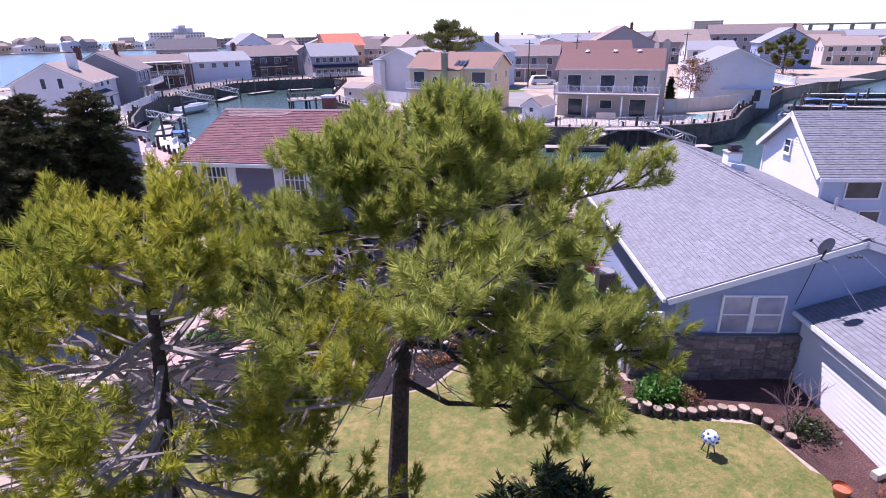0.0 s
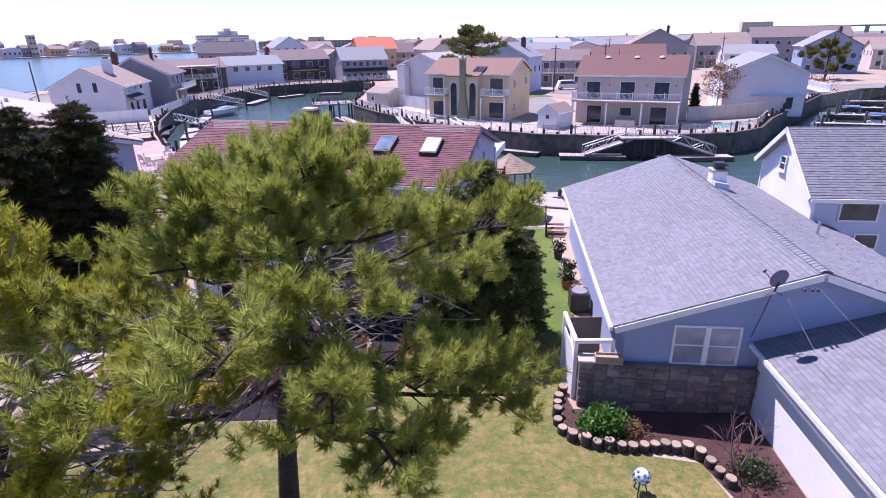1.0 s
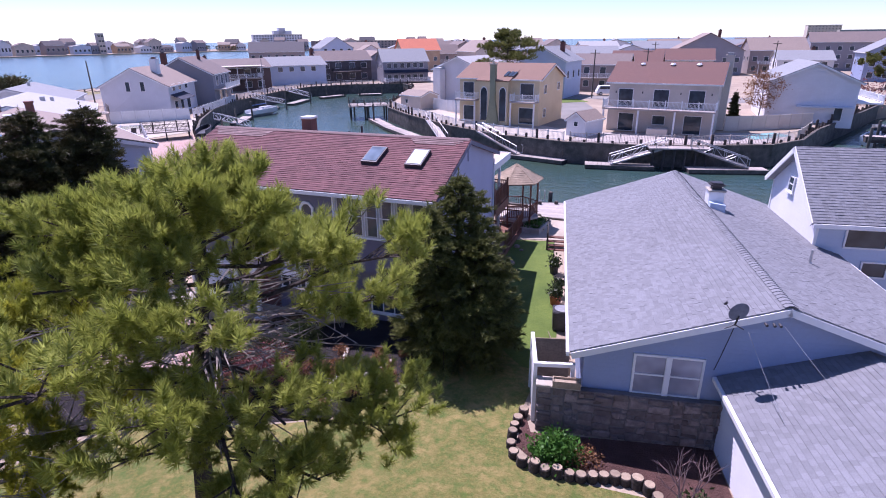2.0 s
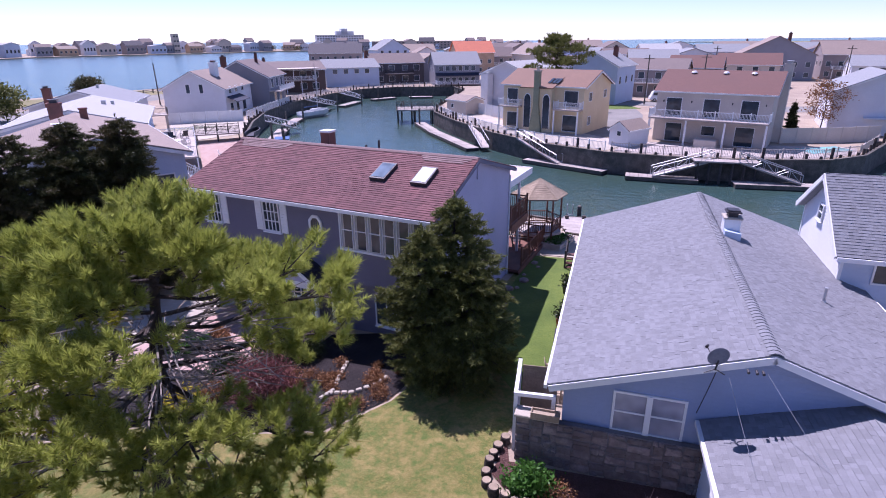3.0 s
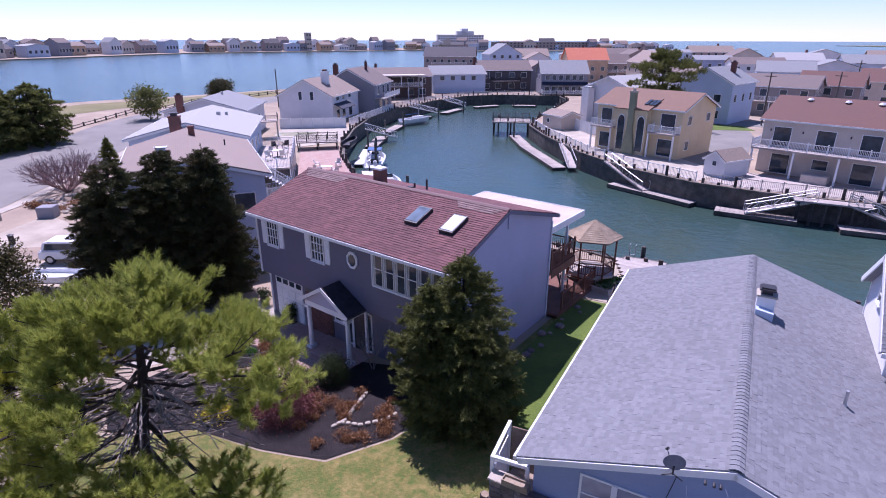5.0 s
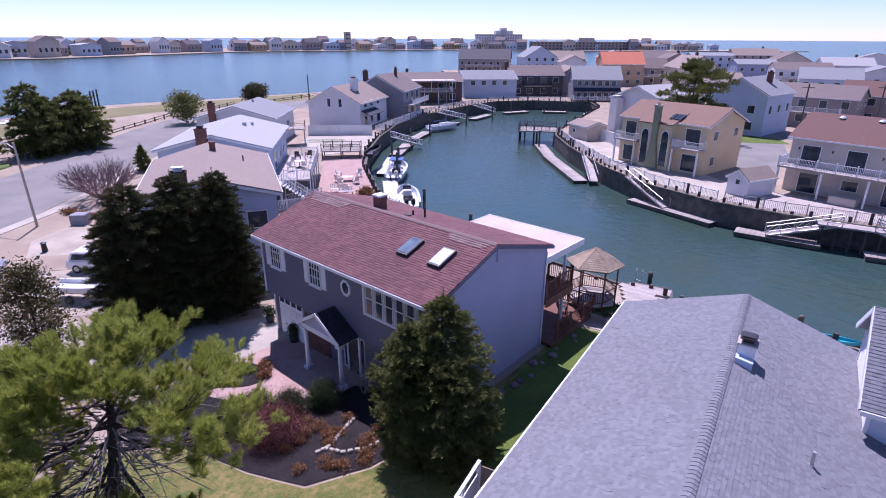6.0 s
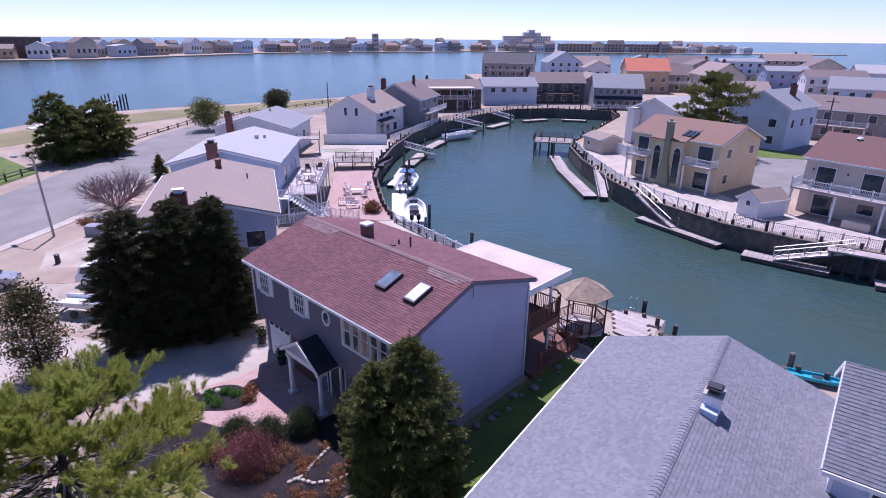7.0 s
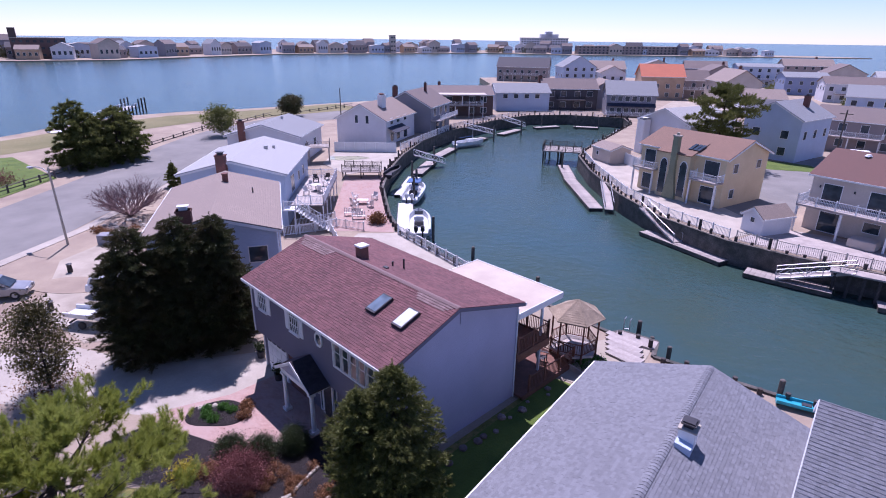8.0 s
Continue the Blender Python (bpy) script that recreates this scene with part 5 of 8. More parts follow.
def pine(label, x, y, h, reach, seed, material="pine", lean=(0.0, 0.0), first=2.6, centre=(0.0, 0.0), limbs=26, tufts=34, trunk_r=0.24, wide=0.014, needles=46, top_flat=0.72, per_twig=14, limb_mat="bark", length=0.23, thin=0.0, inner=0.42, puff=0.36, dead=0):
    """An open, wind-shaped pine: leaning trunk, crooked limbs, needle tufts on the shoots."""
    rng = random.Random(seed)
    z0 = level(x, y)
    g = thing("pine_tree", label, "tree", pose(x, y, z0))
    top = Vector((lean[0], lean[1], h))
    pts = [Vector((0, 0, -0.3)), Vector((0.05, 0.02, h * 0.25)), Vector((lean[0] * 0.35 - 0.1, lean[1] * 0.3, h * 0.5)), Vector((lean[0] * 0.8, lean[1] * 0.8, h * 0.78)), top - Vector((0, 0, 0.5))]
    bm = bmesh.new()
    bent(bm, pts, trunk_r, 0.05, 12)
    part("trunk", bm, "bark", g)
    tips, bm = [], bmesh.new()
    for i in range(limbs):
        f = i / (limbs - 1)
        if f < 0.42 and rng.random() < thin:
            continue
        zz = first + (h - 0.7 - first) * f ** 0.9
        a = i * 2.39996 + rng.uniform(-0.4, 0.4)
        R = reach * (0.55 + 0.55 * math.sin(math.pi * (0.18 + 0.72 * f) ** 0.8)) * rng.uniform(0.72, 1.12)
        if f < 0.3:
            R *= 0.55 + 1.5 * f
        if f > 0.8:
            R *= top_flat * (1 - 0.55 * (f - 0.8) / 0.2)
        k = zz / h * 4
        j = min(3, int(k))
        s = pts[j].lerp(pts[j + 1], k - j)
        s.z = zz
        e = Vector((math.cos(a) * R + centre[0], math.sin(a) * R + centre[1], zz + R * (rng.uniform(-0.28, 0.10) if f < 0.4 else rng.uniform(-0.05, 0.26)) + (0.5 if f > 0.85 else 0)))
        m1 = s.lerp(e, 0.35) + Vector((rng.uniform(-0.2, 0.2), rng.uniform(-0.2, 0.2), -0.15 * R * 0.4))
        m2 = s.lerp(e, 0.7) + Vector((rng.uniform(-0.3, 0.3), rng.uniform(-0.3, 0.3), rng.uniform(-0.1, 0.15)))
        bent(bm, [s, m1, m2, e], 0.075 * (1 - 0.5 * f), 0.02, 6)
        d = (e - s).normalized()
        for _ in range(tufts // per_twig):
            t = rng.uniform(inner, 1.0)
            q = (m1.lerp(m2, (t - 0.35) / 0.35) if t < 0.7 else m2.lerp(e, (t - 0.7) / 0.3)) if t > 0.35 else m1
            side = Vector((-d.y, d.x, 0)) * rng.uniform(-1, 1) + d * rng.uniform(0.1, 0.9) + Vector((0, 0, rng.uniform(0.0, 0.55)))
            w = q + side.normalized() * rng.uniform(0.35, 1.05) * (0.6 + 0.12 * R)
            tube(bm, q, w, 0.02, 0.008, 4, caps=False)
            for _ in range(per_twig):
                b = w + Vector((rng.uniform(-puff, puff), rng.uniform(-puff, puff), rng.uniform(-0.10, 0.20)))
                dr = (b - q).normalized() * 0.6 + Vector((rng.uniform(-0.5, 0.5), rng.uniform(-0.5, 0.5), rng.uniform(0.3, 1.0)))
                tips.append((tuple(b), tuple(dr), rng.uniform(0.8, 1.25)))
    part("limb_framework", bm, limb_mat, g)
    if dead:
        bm = bmesh.new()
        for i in range(dead):
            zz = first + 1.2 + (h * 0.8 - first - 1.2) * rng.random()
            a, R = rng.uniform(0, math.tau), reach * rng.uniform(0.25, 0.7)
            s = pts[2].lerp(pts[3], min(1, max(0, zz / h - 0.5) / 0.28)) if zz > h * 0.5 else pts[1].lerp(pts[2], min(1, max(0, zz / h - 0.25) / 0.25))
            s = Vector((s.x, s.y, zz)) + Vector((math.cos(a), math.sin(a), 0)) * R * rng.uniform(0.1, 0.5)
            e = s + Vector((math.cos(a) * R, math.sin(a) * R, R * rng.uniform(-0.25, 0.3)))
            m1 = s.lerp(e, 0.5) + Vector((rng.uniform(-0.15, 0.15), rng.uniform(-0.15, 0.15), rng.uniform(-0.12, 0.12)))
            bent(bm, [s, m1, e], 0.022, 0.007, 4)
            for _ in range(3):
                q = m1.lerp(e, rng.random())
                tube(bm, q, q + Vector((rng.uniform(-1, 1), rng.uniform(-1, 1), rng.uniform(-0.4, 0.6))) * 0.42, 0.009, 0.004, 3, caps=False)
        part("dead_twig_framework", bm, "palebark", g, "pale bare dead twigs")
    needle_crown("crown", tips, material, g, rng, needles, length, length * 1.5, wide)
    return g


def conifer(label, x, y, h, r, seed, material="cedar", taper=0.8, base=0.3, branches=250, per=21, z=None, name="cedar_tree", leaders=((0.0, 0.0, 1.0),), needle=0.15, wide=0.02, needles=30):
    """A conifer: one or more leaders, drooping branches with feathery side sprays, ragged outline and gaps."""
    rng = random.Random(seed)
    g = thing(name, label, "tree", pose(x, y, level(x, y) if z is None else z))
    bm, tips = bmesh.new(), []
    for k, (lx, ly, lf) in enumerate(leaders):
        H = h * lf
        tr = bmesh.new()
        bent(tr, [Vector((0.1 * lx, 0.1 * ly, -0.3)), Vector((lx * 0.6, ly * 0.6, H * 0.4)), Vector((lx, ly, H * 0.97))], max(0.09, r * 0.075), 0.02, 9)
        part("trunk", tr, "bark", g)
        n_br = int(branches * lf)
        for i in range(n_br):
            f = (i / n_br) ** 1.1
            zz = base + (H - base - 0.2) * f
            a = i * 2.39996 + rng.uniform(-0.35, 0.35)
            prof = (1 - f) ** taper * (0.62 + 0.38 * min(1, f * 4 + 0.2))
            R = max(0.16, r * (0.8 if k else 1.0) * prof * rng.choice((0.62, 0.8, 0.95, 1.0, 1.1, 1.22)))
            c = Vector((lx * min(1, f + 0.4), ly * min(1, f + 0.4), zz))
            e = c + Vector((math.cos(a) * R, math.sin(a) * R, R * rng.uniform(-0.18, 0.22)))
            m = c.lerp(e, 0.55) + Vector((0, 0, 0.08 * R))
            tube(bm, c, m, 0.028 * (1 - f) + 0.012, 0.012, 4, caps=False)
            tube(bm, m, e, 0.012, 0.005, 4, caps=False)
            d = (e - c).normalized()
            side = Vector((-d.y, d.x, 0))
            count = max(4, int(per * (0.35 + R / r)))
            for q in range(count):
                t = rng.uniform(0.25, 1.0) ** 0.65
                o = c.lerp(m, t / 0.55) if t < 0.55 else m.lerp(e, (t - 0.55) / 0.45)
                s_ = rng.uniform(-1, 1) * (0.30 * R * (1.15 - t) + 0.06)
                p = o + side * s_ + Vector((0, 0, rng.uniform(-0.10, 0.07)))
                dr = d * 0.9 + side * (1.1 if s_ > 0 else -1.1) * rng.uniform(0.2, 1.0) + Vector((0, 0, rng.uniform(-0.25, 0.45)))
                tips.append((tuple(p), tuple(dr), rng.uniform(0.75, 1.25)))
        tips.append(((lx, ly, H), (0, 0, 1), 1.0))
    part("limb_framework", bm, "bark", g)
    needle_crown("crown", tips, material, g, rng, needles, needle, 0.36, wide)
    return g


def bush(label, x, y, r, h, seed, material="shrub", clumps=150, per=16, size=0.05, z=None, name="shrub", category="shrub", group=""):
    rng = random.Random(seed)
    g = thing(name, label, category, pose(x, y, level(x, y) if z is None else z), group)
    bm = bmesh.new()
    rows = []
    for i in range(clumps):
        a, u = rng.uniform(0, math.tau), rng.uniform(0.0, 1.0)
        el = math.asin(u)
        rr = rng.uniform(0.7, 1.03)
        d = Vector((math.cos(a) * math.cos(el), math.sin(a) * math.cos(el), math.sin(el)))
        p = Vector((d.x * r * rr, d.y * r * rr, 0.12 * h + d.z * h * 0.88 * rr))
        rows.append((tuple(p), tuple(d), rng.uniform(0.8, 1.2)))
        if i % 6 == 0:
            tube(bm, (d.x * 0.1 * r, d.y * 0.1 * r, 0), p, 0.012, 0.004, 4, caps=False)
    part("stem_framework", bm, "twig", g)
    spray_crown("foliage", rows, material, g, seed, per, size, 0.16 * r / 0.5, flat=0.6)
    return g


def bare_tree(label, x, y, h, r, seed, material="twig", depth=5, z=None, name="bare_tree", stems=5, up=0.55, thick=0.07, category="tree"):
    rng = random.Random(seed)
    g = thing(name, label, category, pose(x, y, level(x, y) if z is None else z))
    bm = bmesh.new()

    def grow(p, d, L, rad, lvl):
        e = p + d * L
        tube(bm, p, e, rad, rad * 0.65, 5 if lvl < 2 else 3, caps=False)
        if lvl >= depth:
            return
        for _ in range(3 if lvl < 3 else 2):
            nd = (d + Vector((rng.uniform(-1, 1), rng.uniform(-1, 1), rng.uniform(-0.35, 0.6))) * 0.62).normalized()
            grow(p.lerp(e, rng.uniform(0.6, 1.0)), nd, L * rng.uniform(0.6, 0.85), rad * 0.6, lvl + 1)
    for i in range(stems):
        a = math.tau * i / stems + rng.uniform(-0.4, 0.4)
        d = Vector((math.cos(a) * r / h * (1 - up) * 1.6, math.sin(a) * r / h * (1 - up) * 1.6, 1)).normalized()
        grow(Vector((0.06 * math.cos(a), 0.06 * math.sin(a), 0)), d, h * 0.34, thick, 1)
    part("branch_framework", bm, material, g)
    return g


def leafy_tree(label, x, y, h, r, seed, material, clumps=260, per=14, size=0.09, z=None, name="tree", trunk=0.09, low=0.3, spread=0.3):
    """A small broad-leaved or open tree with visible limbs and gaps."""
    rng = random.Random(seed)
    g = thing(name, label, "tree", pose(x, y, level(x, y) if z is None else z))
    bm = bmesh.new()
    bent(bm, [Vector((0, 0, -0.2)), Vector((0.05 * r, 0, h * 0.4)), Vector((0, 0.05 * r, h * 0.95))], trunk, 0.03, 8)
    part("trunk", bm, "bark", g)
    bm, rows = bmesh.new(), []
    for i in range(34):
        f = i / 33
        zz = h * (low + (0.97 - low) * f)
        a = i * 2.39996 + rng.uniform(-0.4, 0.4)
        R = r * math.sin(math.pi * (0.2 + 0.75 * f)) ** 0.8 * rng.uniform(0.6, 1.1)
        s, e = Vector((0, 0, zz - 0.15 * R)), Vector((math.cos(a) * R, math.sin(a) * R, zz + 0.3 * R))
        tube(bm, s, e, trunk * 0.35, 0.008, 4, caps=False)
        for _ in range(max(2, clumps // 34)):
            p = s.lerp(e, rng.uniform(0.4, 1.05)) + Vector((rng.uniform(-1, 1), rng.uniform(-1, 1), rng.uniform(-1, 1))) * 0.13 * r
            rows.append((tuple(p), (math.cos(a), math.sin(a), 0.5), rng.uniform(0.7, 1.3)))
    part("limb_framework", bm, "bark", g)
    spray_crown("crown", rows, material, g, seed, per, size, spread)
    return g


# trees round the lawn
pine("tall open pine with long green needles on the lawn", -1.0, 8.9, 9.8, 3.5, 21, lean=(0.95, 0.3), first=4.2, centre=(0.95, -0.1), limbs=54, tufts=112, trunk_r=0.27, wide=0.0062, needles=88, length=0.165, per_twig=7, thin=0.7, inner=0.45, puff=0.2, dead=150)
pine("yellowing pine with bare lower twigs", -4.1, 6.1, 9.2, 3.1, 34, "yellowpine", lean=(0.4, 0.2), first=3.6, centre=(0.3, 0.0), limbs=46, tufts=80, trunk_r=0.2, wide=0.0062, limb_mat="palebark", needles=76, length=0.14, per_twig=6, thin=0.12, inner=0.42, puff=0.2, dead=130)
conifer("dense dark columnar cedar beside the driveway", -17.9, 20.2, 9.1, 2.75, 41, taper=0.34, leaders=((0, 0, 1.0), (-0.7, -0.5, 0.84)), branches=300, needles=34, wide=0.013, needle=0.14)
conifer("dense dark columnar cedar between two others", -17.1, 22.7, 9.4, 2.65, 42, taper=0.36, leaders=((0, 0, 1.0), (0.6, -0.7, 0.86)), branches=300, needles=34, wide=0.013, needle=0.14)
conifer("dense dark columnar cedar close to the garage", -15.4, 24.3, 9.4, 2.5, 43, taper=0.36, leaders=((0, 0, 1.0), (-0.6, 0.6, 0.9)), branches=300, needles=34, wide=0.013, needle=0.14)
conifer("broad green spruce in front of a gable wall", 3.05, 19.7, 7.2, 2.9, 44, "spruce", taper=0.62, branches=200, per=17, name="spruce_tree", leaders=((0.0, 0.4, 1.0), (-0.9, -0.8, 0.88), (0.9, -0.6, 0.74)), wide=0.016, needle=0.16, needles=36)
conifer("tip of a dark evergreen below the flight path", 1.3, 4.95, 6.2, 1.35, 46, "shrub", taper=0.5, branches=90, per=12, name="evergreen_tree", leaders=((0, 0, 1.0), (-0.55, -0.1, 0.96), (0.45, 0.0, 0.97)))


# ---- the other houses ----
def balcony(g, x0, x1, y0, y1, z, material="white", posts=True, name="balcony", deck="deckwood", h=0.95):
    """A balcony on the -y side of a house, with rails on three sides."""
    b = part(name, boxes((x0, y0, z - 0.18, x1, y1, z)), deck, g)
    railing(b, (x0 + 0.05, y0 + 0.06), (x1 - 0.05, y0 + 0.06), z, h, material, 1.9)
    railing(b, (x0 + 0.05, y0 + 0.06), (x0 + 0.05, y1), z, h, material, 1.9)
    railing(b, (x1 - 0.05, y0 + 0.06), (x1 - 0.05, y1), z, h, material, 1.9)
    if posts:
        n = max(2, round((x1 - x0) / 4) + 1)
        for i in range(n):
            xx = x0 + 0.15 + (x1 - x0 - 0.3) * i / (n - 1)
            part("post", boxes((xx - 0.09, y0 + 0.06, -0.4, xx + 0.09, y0 + 0.24, z - 0.18)), material, b)
    return b


# neighbours on the near bank
A = house("raised pale blue house with broad tan shingle roof", -25.1, 31.35, 51.1, 8.9, 14.0, 6.5, 7.74, "paleblue", "r_tan", "y", 0.4,
          wins=[("f", 3.0, 4.6, 1.3, 1.2), ("r", -3.0, 4.6, 1.5, 1.3), ("r", 2.0, 4.6, 1.8, 1.9)], chim=[(-1.64, -7.35, 0.0, 8.5, 0.95, 0.7, "brick", "white")])
part("roof_flue", tubes(((0.3, 3.4, 7.2), (0.3, 3.4, 8.45), 0.25), ((0.3, 3.4, 8.45), (0.3, 3.4, 8.56), 0.3), seg=14), "brick", A)
part("vent_pipe", tubes(((2.6, 1.5, 6.8), (2.6, 1.5, 7.6), 0.06)), "darkmetal", A)
bm = bmesh.new()
slab(bm, [(-3.3, -3.6, 6.92), (-2.0, -3.6, 7.35), (-2.0, -2.7, 7.35), (-3.3, -2.7, 6.92)], 0.1)
part("skylight", bm, "skyglass", A)
B = house("pale blue two-level house with white-grey roof and brick chimney", -41.1, 46.25, 39, 11.0, 15.0, 5.9, 7.3, "paleblue", "r_white", "y", 0.4,
          wins=[("r", -3.5, 3.9, 1.8, 1.9), ("r", 0.5, 3.9, 1.0, 1.1), ("r", 3.6, 3.9, 1.0, 1.1), ("r", -2.0, 1.3, 1.6, 1.9)], chim=[(-0.9, -7.9, 0.0, 8.1, 1.0, 0.75)])
part("roof_vent", boxes((1.5, 1.0, 6.8, 1.9, 1.4, 7.4)), "metal", B)
part("roof_vent", boxes((2.2, 2.4, 6.6, 2.5, 2.7, 7.2)), "metal", B)
bb = part("balcony", boxes((5.6, -8.6, 2.55, 9.7, 4.6, 2.72)), "deckwood", B, "timber upper sun deck with white railing")
railing(bb, (9.65, -8.55), (9.65, 4.55), 2.72, 1.0, "white", 1.6)
railing(bb, (6.9, -8.55), (9.65, -8.55), 2.72, 1.0, "white", 1.6)
railing(bb, (5.7, 4.5), (9.65, 4.5), 2.72, 1.0, "white", 1.6)
for yy in (-8.4, -5.2, -2.0, 1.2, 4.4):
    part("post", boxes((9.5, yy - 0.06, -0.3, 9.62, yy + 0.06, 2.55)), "white", bb)
    part("post", boxes((6.4, yy - 0.06, -0.3, 6.52, yy + 0.06, 2.55)), "white", bb)
part("stair_landing", boxes((5.6, -10.2, 2.5, 6.9, -8.6, 2.62)), "white", bb)
railing(bb, (5.7, -10.15), (6.9, -10.15), 2.62, 0.95, "white", 1.2)
for i in range(12):
    zz, xx = 2.4 - i * 0.2, 6.9 + i * 0.29
    part("stair_tread", boxes((xx, -10.1, zz - 0.05, xx + 0.29, -8.75, zz)), "white", bb)
railing(bb, (6.9, -10.1), (10.4, -10.1), (2.45, 0.05), 0.95, "white", 1.2)
railing(bb, (6.9, -8.75), (10.4, -8.75), (2.45, 0.05), 0.95, "white", 1.2)
C = house("low pale house with grey shingle roof", -60.5, 66.0, 32, 11.5, 13.0, 4.3, 6.0, "vinyl", "r_grey", "y", 0.4, wins=[("r", -3, 2.2, 1.5, 1.2), ("r", 2, 2.2, 1.5, 1.2)], chim=[(-3.2, -6.8, 3, 6.6, 0.9, 0.7)])
part("roof_vent", boxes((0.5, 1.0, 5.7, 0.8, 1.3, 6.4)), "metal", C)
D = house("white gabled house with brown shingle roof and navy awning", -58.7, 89.2, 16, 10.2, 14.0, 4.6, 7.3, "vinyl", "r_tan", "y", 0.4,
          wins=[("f", -0.9, 4.6, 0.6, 1.4), ("f", 1.3, 4.6, 0.6, 1.4), ("r", -4.4, 4.2, 1.3, 1.0), ("r", -1.4, 4.2, 1.3, 1.0), ("r", 2.0, 4.2, 1.3, 1.0), ("r", -4.4, 1.3, 1.4, 1.5), ("r", -1.4, 1.3, 1.4, 1.5), ("r", 2.2, 1.3, 1.8, 1.9)],
          chim=[(1.8, -1.5, 6.0, 8.6, 1.0, 1.6, "white", "brick")])
bm = bmesh.new()
slab(bm, [(5.0, -6.4, 3.3), (5.0, 0.4, 3.3), (6.9, 0.4, 2.45), (6.9, -6.4, 2.45)], 0.08)
part("awning", bm, "navy", D, "navy blue canvas awning")
Eh = house("brown-roofed house with upper balcony", -60.5, 104.5, 16, 11, 12.5, 5.5, 8.4, "greysiding", "r_brown", "y", 0.4,
           wins=[("r", -3.5, 4.2, 1.6, 1.6), ("r", 0, 4.2, 1.6, 1.6), ("r", 3.5, 4.2, 1.6, 1.6), ("r", -2, 1.4, 1.8, 1.8), ("r", 2, 1.4, 1.8, 1.8)], chim=[(-3.2, -4.5, 6, 9.2, 0.9, 0.9), (1.2, 2.0, 7.5, 9.6, 0.5, 0.5)])
be = part("balcony", boxes((5.5, -6.0, 2.6, 7.6, 6.0, 2.8)), "deckwood", Eh)
railing(be, (7.55, -5.9), (7.55, 5.9), 2.8, 0.95, "white", 2.0)
F = house("brown house with flat-roofed canal-side deck", -68.5, 133.0, 40, 17, 12, 5.2, 7.0, "brownsiding", "r_brown", "x", 0.4,
          floors=[("f", (-6, -3, 3, 6), (1.4, 4.1), 1.5, 1.4)], chim=[(-5.0, 1.0, 6.2, 7.9, 0.7, 0.7)])
balcony(F, -5.5, 5.5, -9.8, -6.0, 3.0)
part("canopy", boxes((-6.2, -10.4, 5.55, 6.2, -5.6, 5.75), bevel=0.03), "beige", F)
for xx in (-5.3, 0, 5.3):
    part("canopy_post", boxes((xx - 0.08, -9.7, 3.0, xx + 0.08, -9.54, 5.55)), "white", F)
F2 = house("long low grey-blue house with grey roof", -60.0, 152.0, 40, 15, 10, 5.0, 7.0, "paleblue", "r_grey", "x", 0.4, floors=[("f", (-5, -2, 1, 4), (4.0,), 1.2, 1.1)])
G = house("dark two-storey house with brown roof and balconies", -50.5, 163.5, 36, 15.5, 10, 5.8, 8.2, "darksiding", "r_brown", "x", 0.4,
          floors=[("f", (-5.5, -2, 2, 5.5), (1.5, 4.4), 1.6, 1.4)], chim=[(-8.1, 0, 0, 9, 1.0, 1.4)])
balcony(G, -4, 4, -7.0, -5.0, 3.0, "darkmetal")
H = house("grey gabled house with rows of white windows", -31.5, 161.0, 25, 12.5, 10.5, 5.6, 8.6, "greysiding", "r_grey", "x", 0.4,
          floors=[("f", (-4.6, -2.8, -1, 0.8, 2.6, 4.4), (1.5, 4.5), 1.1, 1.2), ("l", (-2, 2), (4.4,), 0.9, 1.3)])
bm = bmesh.new()
slab(bm, [(-6.2, -6.8, 2.7), (6.2, -6.8, 2.7), (6.2, -5.2, 3.4), (-6.2, -5.2, 3.4)], 0.1)
part("awning", bm, "navy", H, "navy blue lean-to roof")
balcony(H, -6.2, 6.2, -8.2, -5.25, 0.5, posts=False)
H2 = house("small gabled grey house with tan roof", -43.0, 173.0, 36, 9, 10, 5.5, 8.0, "greysiding", "r_tan", "y", 0.4, wins=[("f", 0, 4.2, 1.4, 1.4)])

# yellow house with arched windows across the canal
K = house("cream-yellow two-storey house with rust-brown roof", 2.5, 83.65, -22.3, 13.0, 9.6, 6.2, 8.0, "yellow", "r_rust", "x", 0.45,
          wins=[("f", -4.9, 4.6, 1.7, 2.0), ("f", -4.9, 1.3, 1.7, 2.0), ("f", 4.6, 4.6, 2.0, 2.0), ("f", 4.6, 1.3, 2.2, 2.1), ("r", -2.6, 4.8, 0.95, 1.1), ("r", -2.6, 1.6, 0.95, 1.1), ("r", 2.7, 4.9, 1.0, 1.0)], z=0.55)
kc = part("chimney", prism(bmesh.new(), [(-1.15, -0.4), (0.75, -0.4), (0.7, 0.6), (0.35, 2.6), (0.2, 3.6), (0.2, 8.1), (-0.6, 8.1), (-0.6, 3.6), (-0.75, 2.6), (-1.1, 0.6)], -6.35, -5.7), "greenstucco", K, "sage green stuccoed chimney breast")
part("chimney_cap", boxes((-0.68, -6.42, 8.1, 0.28, -5.62, 8.28), (-0.35, -6.15, 8.28, -0.05, -5.85, 8.6)), "concrete", kc)
bm = bmesh.new()
slab(bm, [(-2.9, -6.3, 6.0), (2.4, -6.3, 6.0), (2.4, -2.6, 7.25), (-2.9, -2.6, 7.25)], 0.14)
part("dormer_roof", bm, "r_rust", K)
part("dormer_wall", boxes((-2.6, -5.9, -0.4, 2.1, -4.8, 6.0)), "yellow", K)
